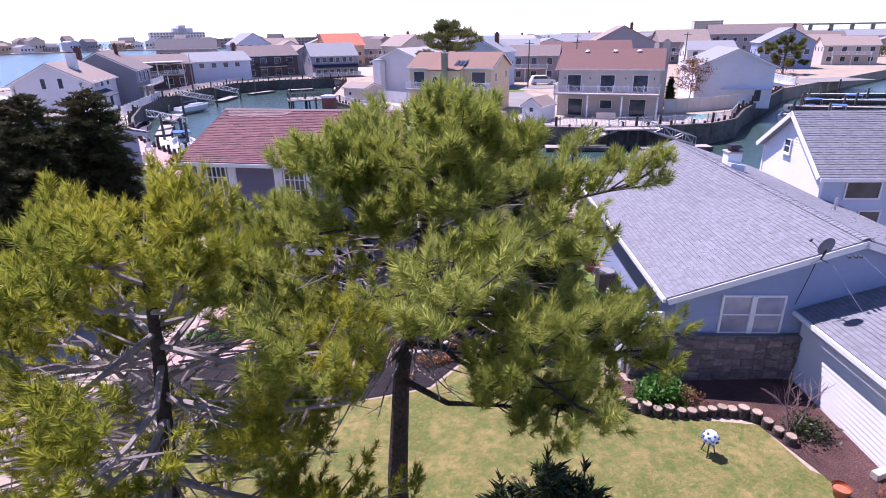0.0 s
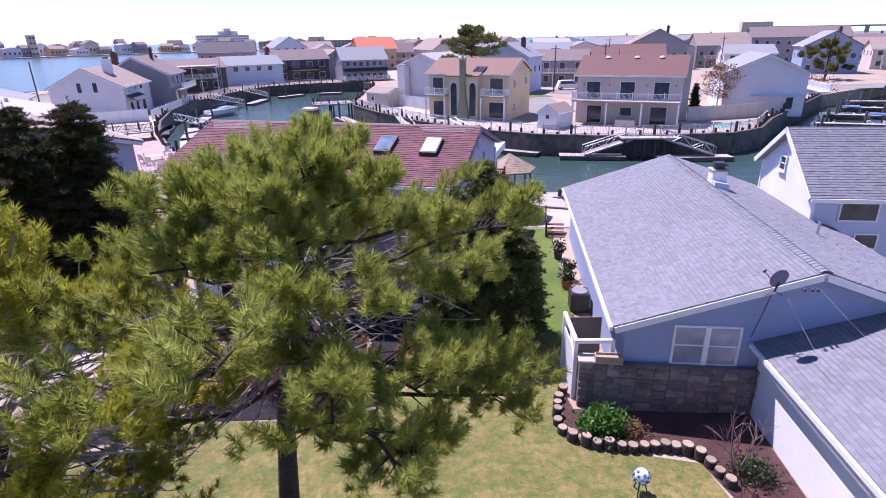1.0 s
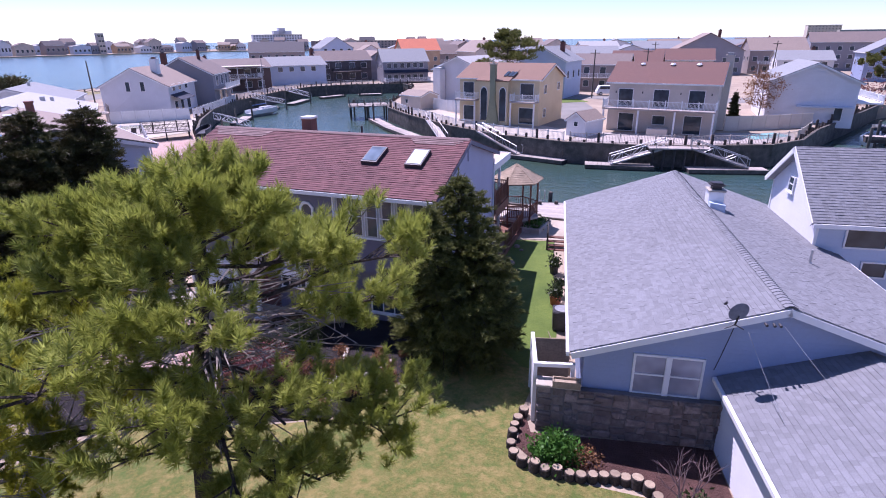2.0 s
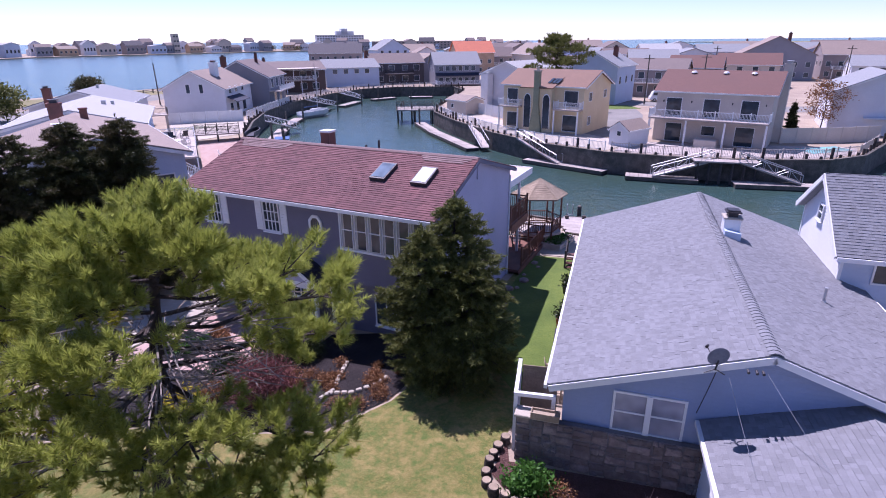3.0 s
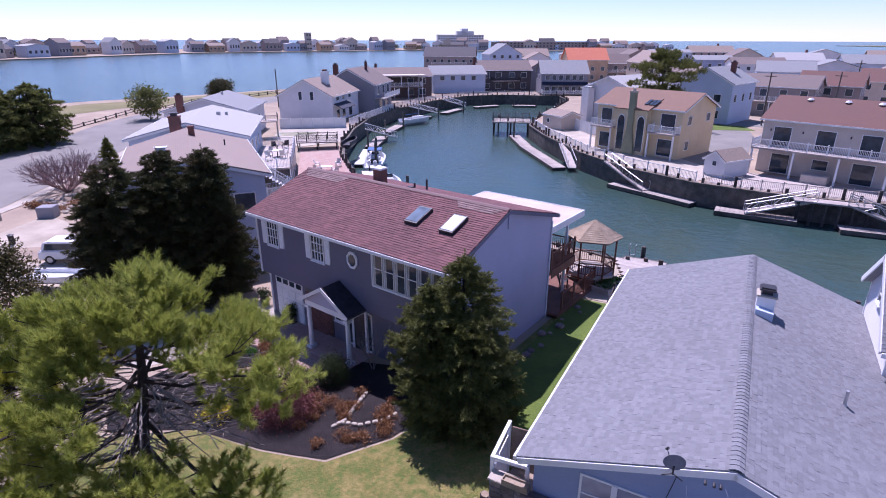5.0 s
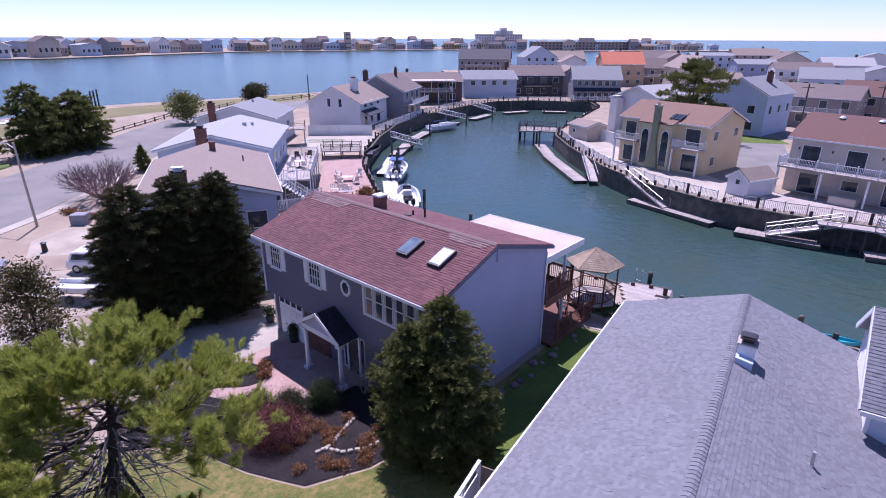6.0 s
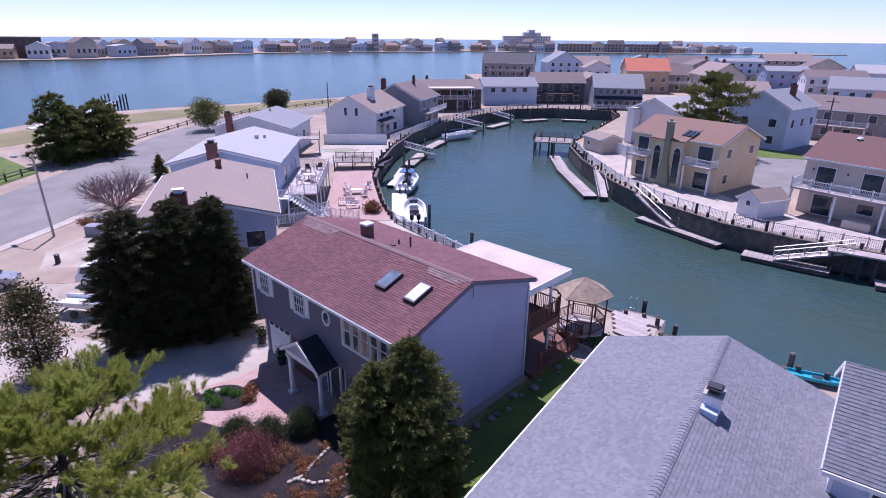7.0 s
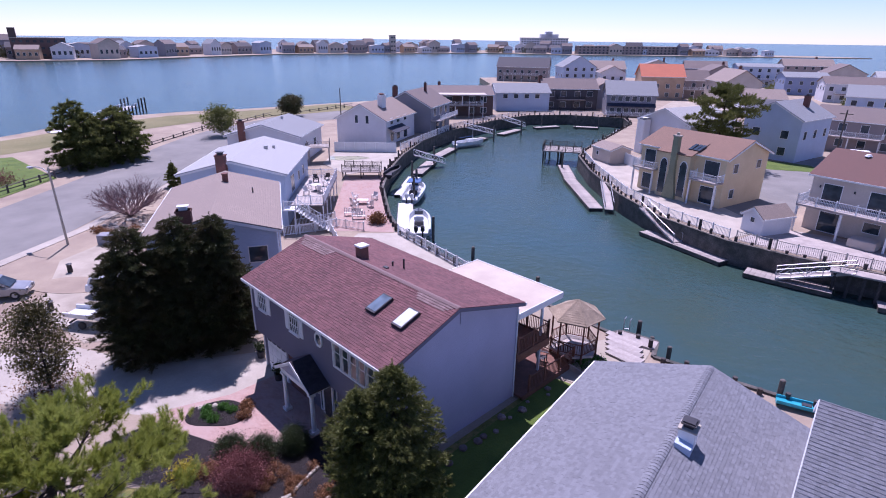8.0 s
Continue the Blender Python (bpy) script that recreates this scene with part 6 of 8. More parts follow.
for xx in (-1.75, 1.3):
    bm = bmesh.new()
    pts = [(xx - 0.5, 0.5), (xx + 0.5, 0.5)] + [(xx + 0.5 * math.cos(a), 4.3 + 0.75 * math.sin(a)) for a in np.linspace(0, math.pi, 12)]
    aw_ = part("arched_window", prism(bm, [(xx + (px - xx) * 1.14, pz if pz < 1 else 2.6 + (pz - 2.6) * 1.05) for px, pz in pts], -5.96, -5.88), "white", K)
    part("pane", prism(bmesh.new(), pts, -5.99, -5.95), "glass", aw_)
for xx in (1.1, 1.75, 2.3):
    bm = bmesh.new()
    slab(bm, [(xx - 0.22, -4.9, 6.62), (xx + 0.22, -4.9, 6.62), (xx + 0.22, -3.4, 7.12), (xx - 0.22, -3.4, 7.12)], 0.1)
    part("skylight", bm, "glass", K)
balcony(K, -6.5, -3.0, -6.4, -4.8, 3.3)
balcony(K, 2.6, 6.5, -6.4, -4.8, 3.3)

K.matrix_basis = K.matrix_basis @ Matrix.Diagonal((0.93, 0.935, 0.97, 1))

# beige house with the long balcony
L = house("beige two-storey house with maroon roof and long balcony", 22.65, 77.77, -20.3, 12.5, 9.6, 5.9, 8.0, "beige", "r_maroon", "x", 0.4,
          wins=[("f", -4.2, 4.1, 1.7, 2.0), ("f", 0.0, 4.1, 1.7, 2.0), ("f", 4.0, 4.1, 1.7, 2.0), ("f", -3.9, 1.1, 1.8, 2.1), ("f", 0, 1.5, 1.4, 1.0), ("f", 3.9, 1.1, 1.9, 2.1)], z=0.55, chim=[(6.6, 1.0, 0, 9.0, 0.9, 1.3, "beige", "metal")])
balcony(L, -6.4, 6.4, -7.2, -4.8, 3.0)
for xx in (-3.2, 0.4, 3.4):
    part("roof_vent", tubes(((xx, -0.8, 7.4), (xx, -0.8, 7.85), 0.14), ((xx, -0.8, 7.85), (xx, -0.8, 8.05), 0.36, 0.2), seg=12), "white", L)
for xx in (-5.4, -2.2, 2.2, 5.6):
    part("wall_lamp", boxes((xx - 0.06, -4.92, 4.6, xx + 0.06, -4.8, 4.85)), "darkmetal", L)
tagged(part("hot_tub", boxes((-1.2, -0.9, 0, 1.2, 0.9, 0.9), bevel=0.08), "beige"), "beige covered hot tub beneath the balcony", "hot tub").matrix_basis = pose(20.6, 71.3, 0.5, 0, 0, -17.8)
# garden shed beside the yellow house
S = house("small white garden shed with tan roof", 12.0, 71.2, -36, 2.6, 4.0, 1.9, 2.8, "vinyl", "r_tan", "y", 0.2, wins=[("f", 0, 1.5, 0.5, 0.5)], z=0.5, name="shed", group="sheds")
# white house with narrow lanes, behind
N = house("white two-storey house with grey roof and side balcony", 44.0, 90.5, -12, 10.5, 13, 5.3, 7.7, "vinyl", "r_grey", "y", 0.4,
          wins=[("r", -5, 4.3, 1.0, 1.9), ("r", -2.5, 4.3, 1.0, 1.9), ("r", 0.5, 4.3, 1.0, 1.9), ("r", 3.5, 4.3, 1.0, 1.9), ("r", -4, 1.3, 1.4, 1.7), ("r", 0, 1.3, 1.8, 1.7), ("f", 3.4, 1.2, 0.9, 1.6)])
bn = part("balcony", boxes((5.2, -6.5, 2.6, 8.2, 6.0, 2.8)), "white", N)
railing(bn, (8.15, -6.4), (8.15, 5.9), 2.8, 0.95, "white", 2.2)
part("lower_roof", boxes((-1.6, -7.4, 2.1, 4.9, -6.4, 2.3)), "paleblue", N)
J = house("white house with low-pitched pale roof", -5.8, 112.0, -28, 11, 11, 5.9, 8.0, "vinyl", "r_white", "y", 0.5, wins=[("f", 3.0, 4.1, 1.2, 0.8)], chim=[(-3.6, -6.6, 0, 5.9, 1.6, 1.6, "white", "white")])
J2 = house("small pale pink boathouse at the bulkhead", -13.8, 97.0, -36, 5.0, 4.0, 2.2, 2.9, "beige", "r_tan", "x", 0.2, wins=[("f", -1, 1.3, 0.6, 0.6)], name="boathouse", group="sheds")

# houses further back, one row of numbers for each: place, turn, size, heights, walls, roof, ridge
FAR = [
    (8.9, 121, -20, 9.5, 11, 7.0, 9.5, "paleblue", "r_grey", "y"), (20, 137, -14, 14, 10, 5.6, 7.6, "taupe", "r_brown", "x"), (30, 146, -14, 11, 10, 5.6, 8.0, "taupe", "r_maroon", "x"),
    (-14, 212, 30, 11, 17, 7.0, 10.5, "beige", "r_tan", "y"), (-112, 256, 20, 24, 13, 6.5, 10.5, "taupe", "r_dark", "x"), (-82, 246, 38, 14, 14, 8.0, 12.2, "paleblue", "r_grey", "y"),
    (-74, 262, 30, 15, 12, 7.0, 10.0, "taupe", "r_tan", "x"), (-64, 240, 30, 10, 10, 6.5, 9.0, "vinyl", "r_tan", "y"), (-37.5, 213, 28, 14, 11, 7.5, 11.2, "peach", "r_orange", "x"),
    (-28, 262, 30, 13, 12, 7.0, 10.0, "taupe", "r_brown", "y"), (-18, 300, 20, 18, 12, 8.5, 9.6, "paleblue", "r_grey", "x"), (2, 268, 20, 15, 12, 6.5, 8.0, "blue", "r_grey", "x"),
    (-2, 345, 20, 22, 12, 8.0, 11.0, "taupe", "r_tan", "x"), (18, 245, 15, 18, 11, 6.0, 8.0, "vinyl", "r_brown", "x"), (14, 300, 15, 14, 14, 7.0, 10.5, "beige", "r_brown", "y"),
    (32, 262, 10, 16, 12, 7.0, 9.5, "vinyl", "r_white", "x"), (38, 215, 5, 15, 11, 6.0, 8.5, "vinyl", "r_grey", "y"), (52, 240, 5, 18, 12, 7.0, 9.5, "paleblue", "r_grey", "x"),
    (58, 195, -5, 20, 13, 7.0, 12.0, "greysiding", "r_tan", "y"), (80, 200, -5, 16, 12, 7.0, 10.5, "taupe", "r_tan", "x"), (45, 165, -12, 14, 11, 5.5, 8.0, "beige", "r_maroon", "x"),
    (72, 160, -12, 12, 11, 5.5, 7.5, "vinyl", "r_grey", "x"), (88, 245, -12, 18, 12, 6.0, 9.5, "blue", "r_brown", "y"), (112, 215, -14, 30, 13, 9.0, 12.0, "greysiding", "r_brown", "x"),
    (95, 165, -14, 13, 11, 7.0, 10.5, "blue", "r_grey", "y"), (122, 178, -20, 14, 12, 5.5, 7.8, "beige", "r_tan", "x"), (140, 225, -20, 18, 12, 5.5, 8.0, "vinyl", "r_tan", "x"),
    (165, 260, -20, 18, 12, 6.0, 9.0, "taupe", "r_brown", "x"), (150, 300, -10, 22, 13, 6.0, 9.0, "blue", "r_dark", "y"), (105, 300, -10, 22, 12, 6.5, 9.5, "vinyl", "r_grey", "x"),
    (70, 300, 0, 20, 12, 7, 10, "taupe", "r_tan", "x"), (48, 330, 0, 20, 12, 7, 10, "vinyl", "r_grey", "y"), (-40, 300, 20, 18, 12, 7, 10, "greysiding", "r_brown", "x"),
    (-62, 300, 20, 16, 12, 7, 10, "beige", "r_grey", "y"), (200, 330, -20, 24, 12, 6, 9, "vinyl", "r_tan", "x"), (250, 350, -20, 24, 12, 6, 9, "beige", "r_grey", "x"),
    (128, 350, -10, 24, 12, 7, 10, "beige", "r_brown", "x"), (-30, 225, 30, 11, 10, 6, 9, "taupe", "r_brown", "x"), (180, 215, -25, 16, 12, 5, 8, "vinyl", "r_grey", "x"),
    (215, 275, -25, 20, 12, 5, 8, "taupe", "r_grey", "y"), (24, 192, 0, 14, 11, 6, 8.5, "paleblue", "r_grey", "x"), (-2, 180, 20, 10, 10, 5, 7, "vinyl", "r_tan", "x"),
]
KIND = {"greysiding": "grey", "taupe": "taupe", "beige": "beige", "paleblue": "pale blue", "vinyl": "white", "peach": "peach-coloured", "blue": "blue"}
ROOFS = {"r_grey": "blue-grey", "r_brown": "brown", "r_maroon": "maroon", "r_tan": "tan", "r_dark": "charcoal", "r_orange": "orange tile", "r_white": "pale grey"}
for i, (x, y, rz, w, d, e, r, wm, rm, ax) in enumerate(FAR):
    us = [-w / 2 + w * (k + 0.5) / max(2, int(w / 3.2)) for k in range(max(2, int(w / 3.2)))]
    vs = [-d / 2 + d * (k + 0.5) / 3 for k in range(3)]
    h_ = house(KIND[wm] + " gabled house with " + ROOFS[rm] + " roof in the far rows", x, y, rz, w, d, e, r, wm, rm, ax, 0.4,
               floors=[("f", us, [z_ for z_ in (1.6, 4.4, 7.0) if z_ < e - 0.8], 1.2, 1.3), ("l", vs, [z_ for z_ in (4.4,) if z_ < e - 0.5], 1.0, 1.3), ("r", vs, [z_ for z_ in (4.4,) if z_ < e - 0.5], 1.0, 1.3)],
               group="far houses", chim=[(w * 0.2, d * 0.1, e, r + 0.9, 0.8, 0.8)] if i % 3 == 0 else [])
    if i % 3 == 1:
        balcony(h_, -w * 0.35, w * 0.35, -d / 2 - 2.0, -d / 2, 2.9)

# town on the island across the bay: a few house shapes, set out along the shore
rng = random.Random(5)
SHAPES = []
for wm, rm, w, d, e, r in (("vinyl", "r_grey", 14, 12, 8, 11), ("beige", "r_brown", 16, 12, 9, 12), ("taupe", "r_dark", 18, 12, 8, 11.5), ("paleblue", "r_white", 15, 13, 9, 10.5), ("greysiding", "r_brown", 13, 12, 10, 13), ("peach", "r_tan", 16, 12, 8, 11)):
    us = [-w / 2 + w * (k + 0.5) / 4 for k in range(4)]
    SHAPES.append(house(KIND[wm] + " shore house in the town across the bay", 0, 500, 0, w, d, e, r, wm, rm, rng.choice("xy"), 0.5, floors=[("f", us, [4.2], 1.8, 2.4)], z=-0.9, group="town across the bay"))
LINE = [(-560, 60), (-530, 160), (-498, 242), (-530, 372), (-552, 478), (-430, 752), (-320, 788), (-190, 882), (-60, 960)]
spots = []
for row, (off, step) in enumerate(((16, 23), (48, 27), (85, 34))):
    for a, b in zip(LINE[:-1], LINE[1:]):
        a, b = Vector(a), Vector(b)
        d = (b - a)
        n = d.normalized()
        side = Vector((-n.y, n.x))
        for k in range(int(d.length / step)):
            p = a + n * (k + rng.uniform(0.2, 0.8)) * step + side * (off + rng.uniform(-6, 6))
            spots.append((p, math.degrees(math.atan2(n.y, n.x))))
for i, (p, ang) in enumerate(spots):
    s = SHAPES[i % len(SHAPES)]
    m = pose(p.x, p.y, -0.9, 0, 0, ang + rng.uniform(-10, 10))
    if i < len(SHAPES):
        s.matrix_basis = m
    else:
        o = copy_thing(s, m)
        o.scale = (rng.uniform(0.8, 1.35), 1, rng.uniform(0.75, 1.45))


def slab_block(label, x, y, rz, w, d, h, material, tiers=(), storeys=5, cols=16, name="apartment_building"):
    g = thing(name, label, "building", pose(x, y, -0.9, 0, 0, rz))
    part("wall", boxes((-w / 2, -d / 2, -0.5, w / 2, d / 2, h)), material, g)
    for x0, x1, hh in tiers:
        part("upper_block", boxes((x0, -d / 2 + 1, h, x1, d / 2 - 1, hh)), material, g)
    me = bpy.data.meshes.new("window")
    t = boxes((-1.2, -0.15, -0.9, 1.2, 0.1, 0.9))
    t.to_mesh(me)
    t.free()
    me.materials.append(M["glass"])
    for r in range(storeys):
        for c_ in range(cols):
            o = new("window", me)
            o.parent = g
            o.location = (-w / 2 + w * (c_ + 0.5) / cols, -d / 2, (r + 0.55) * h / storeys)
    part("parapet", boxes((-w / 2 - 0.3, -d / 2 - 0.3, h, w / 2 + 0.3, d / 2 + 0.3, h + 0.6)), "concrete", g)
    return g


slab_block("pale multi-storey shore hotel with stepped top", -400, 885, 35, 76, 18, 21, "vinyl", ((-6, 22, 27), (2, 12, 31)), 6, 18)
slab_block("long dark row of shore apartments", -255, 860, 40, 150, 16, 11, "taupe", (), 3, 26)
slab_block("dark red-brown waterfront building with tall ends", -545, 215, 70, 38, 20, 16, "brownsiding", ((-19, -14, 24),), 3, 8, "warehouse")
slab_block("small tower beside a red-roofed hall", -500, 622, 60, 7, 7, 22, "beige", (), 4, 2, "tower")
slab_block("lone pale block on the far coast", 690, 1560, -10, 70, 30, 34, "beige", (), 6, 10)
br = thing("bridge", "long low concrete bridge on the horizon", "bridge")
part("bridge_deck", boxes((560, 1195, 17, 1400, 1207, 20)), "concrete", br)
for i in range(20):
    part("pier", boxes((570 + i * 42, 1198, -2, 575 + i * 42, 1204, 17)), "concrete", br)

# ---- bulkheads, docks and boats ----
def bulkhead(label, pts, top=0.15, material="tarwood", tall=0.55):
    """A timber sheet wall along the water with posts, a cap and a stringer."""
    g = thing("bulkhead", label, "bulkhead", group="bulkheads")
    me = None
    k = 0
    for a, b in zip(pts[:-1], pts[1:]):
        a3, b3 = Vector((*a, 0)), Vector((*b, 0))
        d = b3 - a3
        n = d.normalized()
        s = Vector((n.y, -n.x, 0))
        za, zb = level(*a) + top, level(*b) + top
        bm = bmesh.new()
        off = s * 0.14
        slab(bm, [a3 - off + Vector((0, 0, za)), b3 - off + Vector((0, 0, zb)), b3 + off * 1.2 + Vector((0, 0, zb)), a3 + off * 1.2 + Vector((0, 0, za))], 0.14)
        part("cap", bm, "pile", g)
        bm = bmesh.new()
        slab(bm, [a3 - off * 0.6 + Vector((0, 0, za - 0.1)), b3 - off * 0.6 + Vector((0, 0, zb - 0.1)), b3 + off * 0.5 + Vector((0, 0, zb - 0.1)), a3 + off * 0.5 + Vector((0, 0, za - 0.1))], 3.0)
        part("sheeting", bm, material, g)
        for dz in (0.55, 1.35):
            bm = bmesh.new()
            slab(bm, [a3 + s * 0.14 + Vector((0, 0, za - dz)), b3 + s * 0.14 + Vector((0, 0, zb - dz)), b3 + s * 0.26 + Vector((0, 0, zb - dz)), a3 + s * 0.26 + Vector((0, 0, za - dz))], 0.22)
            part("stringer", bm, "pile", g)
        if me is None:
            t = tubes(((0, 0, -3.2), (0, 0, 0.55), 0.17, 0.15), seg=7)
            me = bpy.data.meshes.new("post")
            t.to_mesh(me)
            t.free()
            me.materials.append(M["tarwood"])
        m = max(1, int(d.length / 1.35))
        for i in range(m):
            o = new("post", me)
            o.parent = g
            p = a3 + d * (i + 0.5) / m + s * 0.36
            o.location = (p.x, p.y, za + (tall if (i * 7 + k * 3) % 5 == 0 else -0.05 if i % 2 else -0.3))
        k += 1
    return g


bulkhead("dark timber bulkhead with posts on the far bank", [(-29, 151), (-24.5, 142), (-22.5, 120), (-21, 104), (-19.4, 97), (-13.8, 87.6), (-5.2, 76), (1.7, 69.3), (9.2, 65.3), (15.3, 64.2), (23, 64), (31.5, 65.5), (36, 69), (41, 77), (51, 90), (63, 106)][::-1], material="pile")
bulkhead("dark timber bulkhead below the canal-side houses", [(-29, 151), (-43, 147.5), (-51, 140), (-53, 126), (-52.5, 106), (-49.5, 92), (-44, 79), (-38.5, 69), (-33, 61), (-25, 53)], material="pile")
bulkhead("timber bulkhead behind the red-roofed house", [(-25, 53), (-20.5, 49.4), (-8.7, 45.2), (5.9, 40.6), (6.4, 41.3), (8.9, 41.3), (9.2, 39.2), (30, 39.2)], tall=0.0)


def piling(x, y, top, r=0.16, label="weathered round timber piling in the canal"):
    ob = part("piling", tubes(((0, 0, -4.5), (0, 0, top), r * 1.05, r), ((0, 0, top), (0, 0, top + 0.05), r * 0.95, r * 0.6), seg=12), "pile")
    ob.location = (x, y, 0)
    return tagged(ob, label, "piling", "pilings")


for x, y, t in ((7.27, 42.6, 0.62), (8.3, 42.4, -0.25), (9.6, 42.2, -0.5), (16.43, 39.3, 1.1), (-18.4, 52.6, 1.0), (-29.5, 63.4, 2.0), (-31.5, 66.6, 2.0), (-36.5, 72.0, 1.6), (-41, 84, 1.6), (-44.5, 96, 1.5), (-45, 112, 1.6), (-44.5, 124, 1.4),
                (-45, 136, 1.4), (-38, 141, 1.3), (-33, 144, 1.2), (-24.5, 100, 1.3), (-27.5, 103, 1.3), (-21.5, 95, 1.3), (45, 73, 1.5), (49, 79, 1.5), (53, 84, 1.6), (57, 90, 1.5), (61, 95, 1.6), (66, 100, 1.5), (52, 76, 1.4), (58, 82, 1.6), (64, 88, 1.4), (70, 104, 1.5), (76, 110, 1.6), (70, 94, 1.5), (-10, 47.5, 0.9), (-2, 45.0, 0.8)):
    piling(x, y, t)


def float_dock(label, x, y, rz, L, w=1.7, z=-1.35, name="floating_dock", material="deckwood"):
    """A float: planks on a dark frame."""
    g = thing(name, label, "dock", pose(x, y, z, 0, 0, rz), "floating docks")
    part("float", boxes((-L / 2 + 0.05, -w / 2 + 0.05, -0.75, L / 2 - 0.05, w / 2 - 0.05, -0.09)), "tarwood", g)
    n = max(4, int(L / 0.45))
    me = bpy.data.meshes.new("plank")
    t = boxes((-L / n / 2 + 0.015, -w / 2, -0.08, L / n / 2 - 0.015, w / 2, 0.0))
    t.to_mesh(me)
    t.free()
    me.materials.append(M[material])
    for i in range(n):
        o = new("plank", me)
        o.parent = g
        o.location = (-L / 2 + L * (i + 0.5) / n, 0, 0)
    for s in (-1, 1):
        part("fender", boxes((-L / 2, s * (w / 2 + 0.03) - 0.04, -0.35, L / 2, s * (w / 2 + 0.03) + 0.04, 0.02)), "pile", g)
    return g


def gangway(label, a, b, w=1.1, truss=True, material="metal"):
    """A ramp from a to b with truss sides."""
    a, b = Vector(a), Vector(b)
    g = thing("gangway", label, "gangway", group="gangways")
    d = (b - a)
    n = Vector((d.x, d.y, 0)).normalized()
    s = Vector((-n.y, n.x, 0)) * w / 2
    bm = bmesh.new()
    slab(bm, [a - s, b - s, b + s, a + s], 0.1)
    part("ramp_deck", bm, "deckwood", g)
    up = Vector((0, 0, 0.95))
    k = max(3, int(d.length / 1.1))
    for q in (-1, 1):
        bm = bmesh.new()
        tube(bm, a + s * q + up, b + s * q + up, 0.045, seg=6)
        tube(bm, a + s * q + Vector((0, 0, 0.05)), b + s * q + Vector((0, 0, 0.05)), 0.045, seg=6)
        for i in range(k + 1):
            p = a + d * (i / k) + s * q
            tube(bm, p, p + up, 0.03, seg=5)
            if truss and i < k:
                p2 = a + d * ((i + 1) / k) + s * q
                tube(bm, p if i % 2 else p + up, p2 + up if i % 2 else p2, 0.03, seg=5)
        part("side_truss", bm, material, g)
    return g


float_dock("long grey floating dock along the curved bulkhead", -12.6, 81.6, -55, 17, 1.8)
float_dock("long grey floating dock along the curved bulkhead", -19.6, 92.6, -60, 10, 1.8)
float_dock("pale floating dock at the foot of a gangway", 4.8, 66.8, -27, 10.5, 1.5)
float_dock("narrow floating dock with weathered planks", 15.2, 62.9, -4, 7.2, 1.9)
float_dock("narrow floating dock with weathered planks", 26.0, 61.9, 3, 8.0, 1.6)
gangway("silver aluminium gangway down to the float", (-1.0, 71.6, 0.7), (4.3, 67.2, -1.25))
gangway("silver truss gangway to the far float", (20.0, 63.2, 0.55), (14.2, 62.7, -1.25))
gangway("silver truss gangway to the far float", (22.5, 63.0, 0.55), (28.2, 62.2, -1.25))
gangway("short grey gangway to the curved float", (-9.2, 81.2, 0.7), (-6.0, 74.6, -1.2), truss=False)
ob = thing("dock_platform", "timber landing between two gangways", "dock")
part("platform_deck", boxes((18.2, 62.4, 0.4, 24.4, 64.2, 0.55)), "deckwood", ob)
for i in range(6):
    part("platform_post", tubes(((18.6 + i * 1.1, 62.6, -4), (18.6 + i * 1.1, 62.6, 0.4), 0.13)), "tarwood", ob)
ob = thing("pier", "small dark timber pier with railing over the canal", "pier", pose(-24.3, 101.0, 0.6, 0, 0, 20), "piers")
part("pier_deck", boxes((-3.4, -2.6, -0.15, 3.6, 2.6, 0.05)), "deckwood", ob)
railing(ob, (-3.3, -2.5), (3.5, -2.5), 0.05, 1.0, "pile", 1.5)
railing(ob, (-3.3, -2.5), (-3.3, 2.5), 0.05, 1.0, "pile", 1.5)
railing(ob, (-3.3, 2.5), (3.5, 2.5), 0.05, 1.0, "pile", 1.5)
for xx in (-3.1, 0, 3.2):
    for yy in (-2.3, 2.3):
        part("pier_post", tubes(((xx, yy, -4), (xx, yy, -0.1), 0.14)), "tarwood", ob)


def long_fence(label, pts, h, material, z=0.0, gap=1.9, pickets=0.16, name="fence", solid=False):
    g = thing(name, label, "fence", group="fences")
    for a, b in zip(pts[:-1], pts[1:]):
        za, zb = level(*a) + z, level(*b) + z
        if solid:
            a3, b3 = Vector((*a, 0)), Vector((*b, 0))
            n = (b3 - a3).normalized()
            s = Vector((-n.y, n.x, 0)) * 0.03
            k = max(1, round((b3 - a3).length / 1.9))
            for i in range(k):
                p, q = a3.lerp(b3, i / k), a3.lerp(b3, (i + 1) / k)
                bm = bmesh.new()
                e = n * 0.06
                zz = za + (zb - za) * i / k
                slab(bm, [p + e - s + Vector((0, 0, zz + h)), q - e - s + Vector((0, 0, zz + h)), q - e + s + Vector((0, 0, zz + h)), p + e + s + Vector((0, 0, zz + h))], h)
                part("panel", bm, material, g)
                part("post", boxes((p.x - 0.06, p.y - 0.06, zz - 0.1, p.x + 0.06, p.y + 0.06, zz + h + 0.08)), material, g)
        else:
            railing(g, a, b, (za, zb), h, material, gap, 0.06, pickets)
    return g


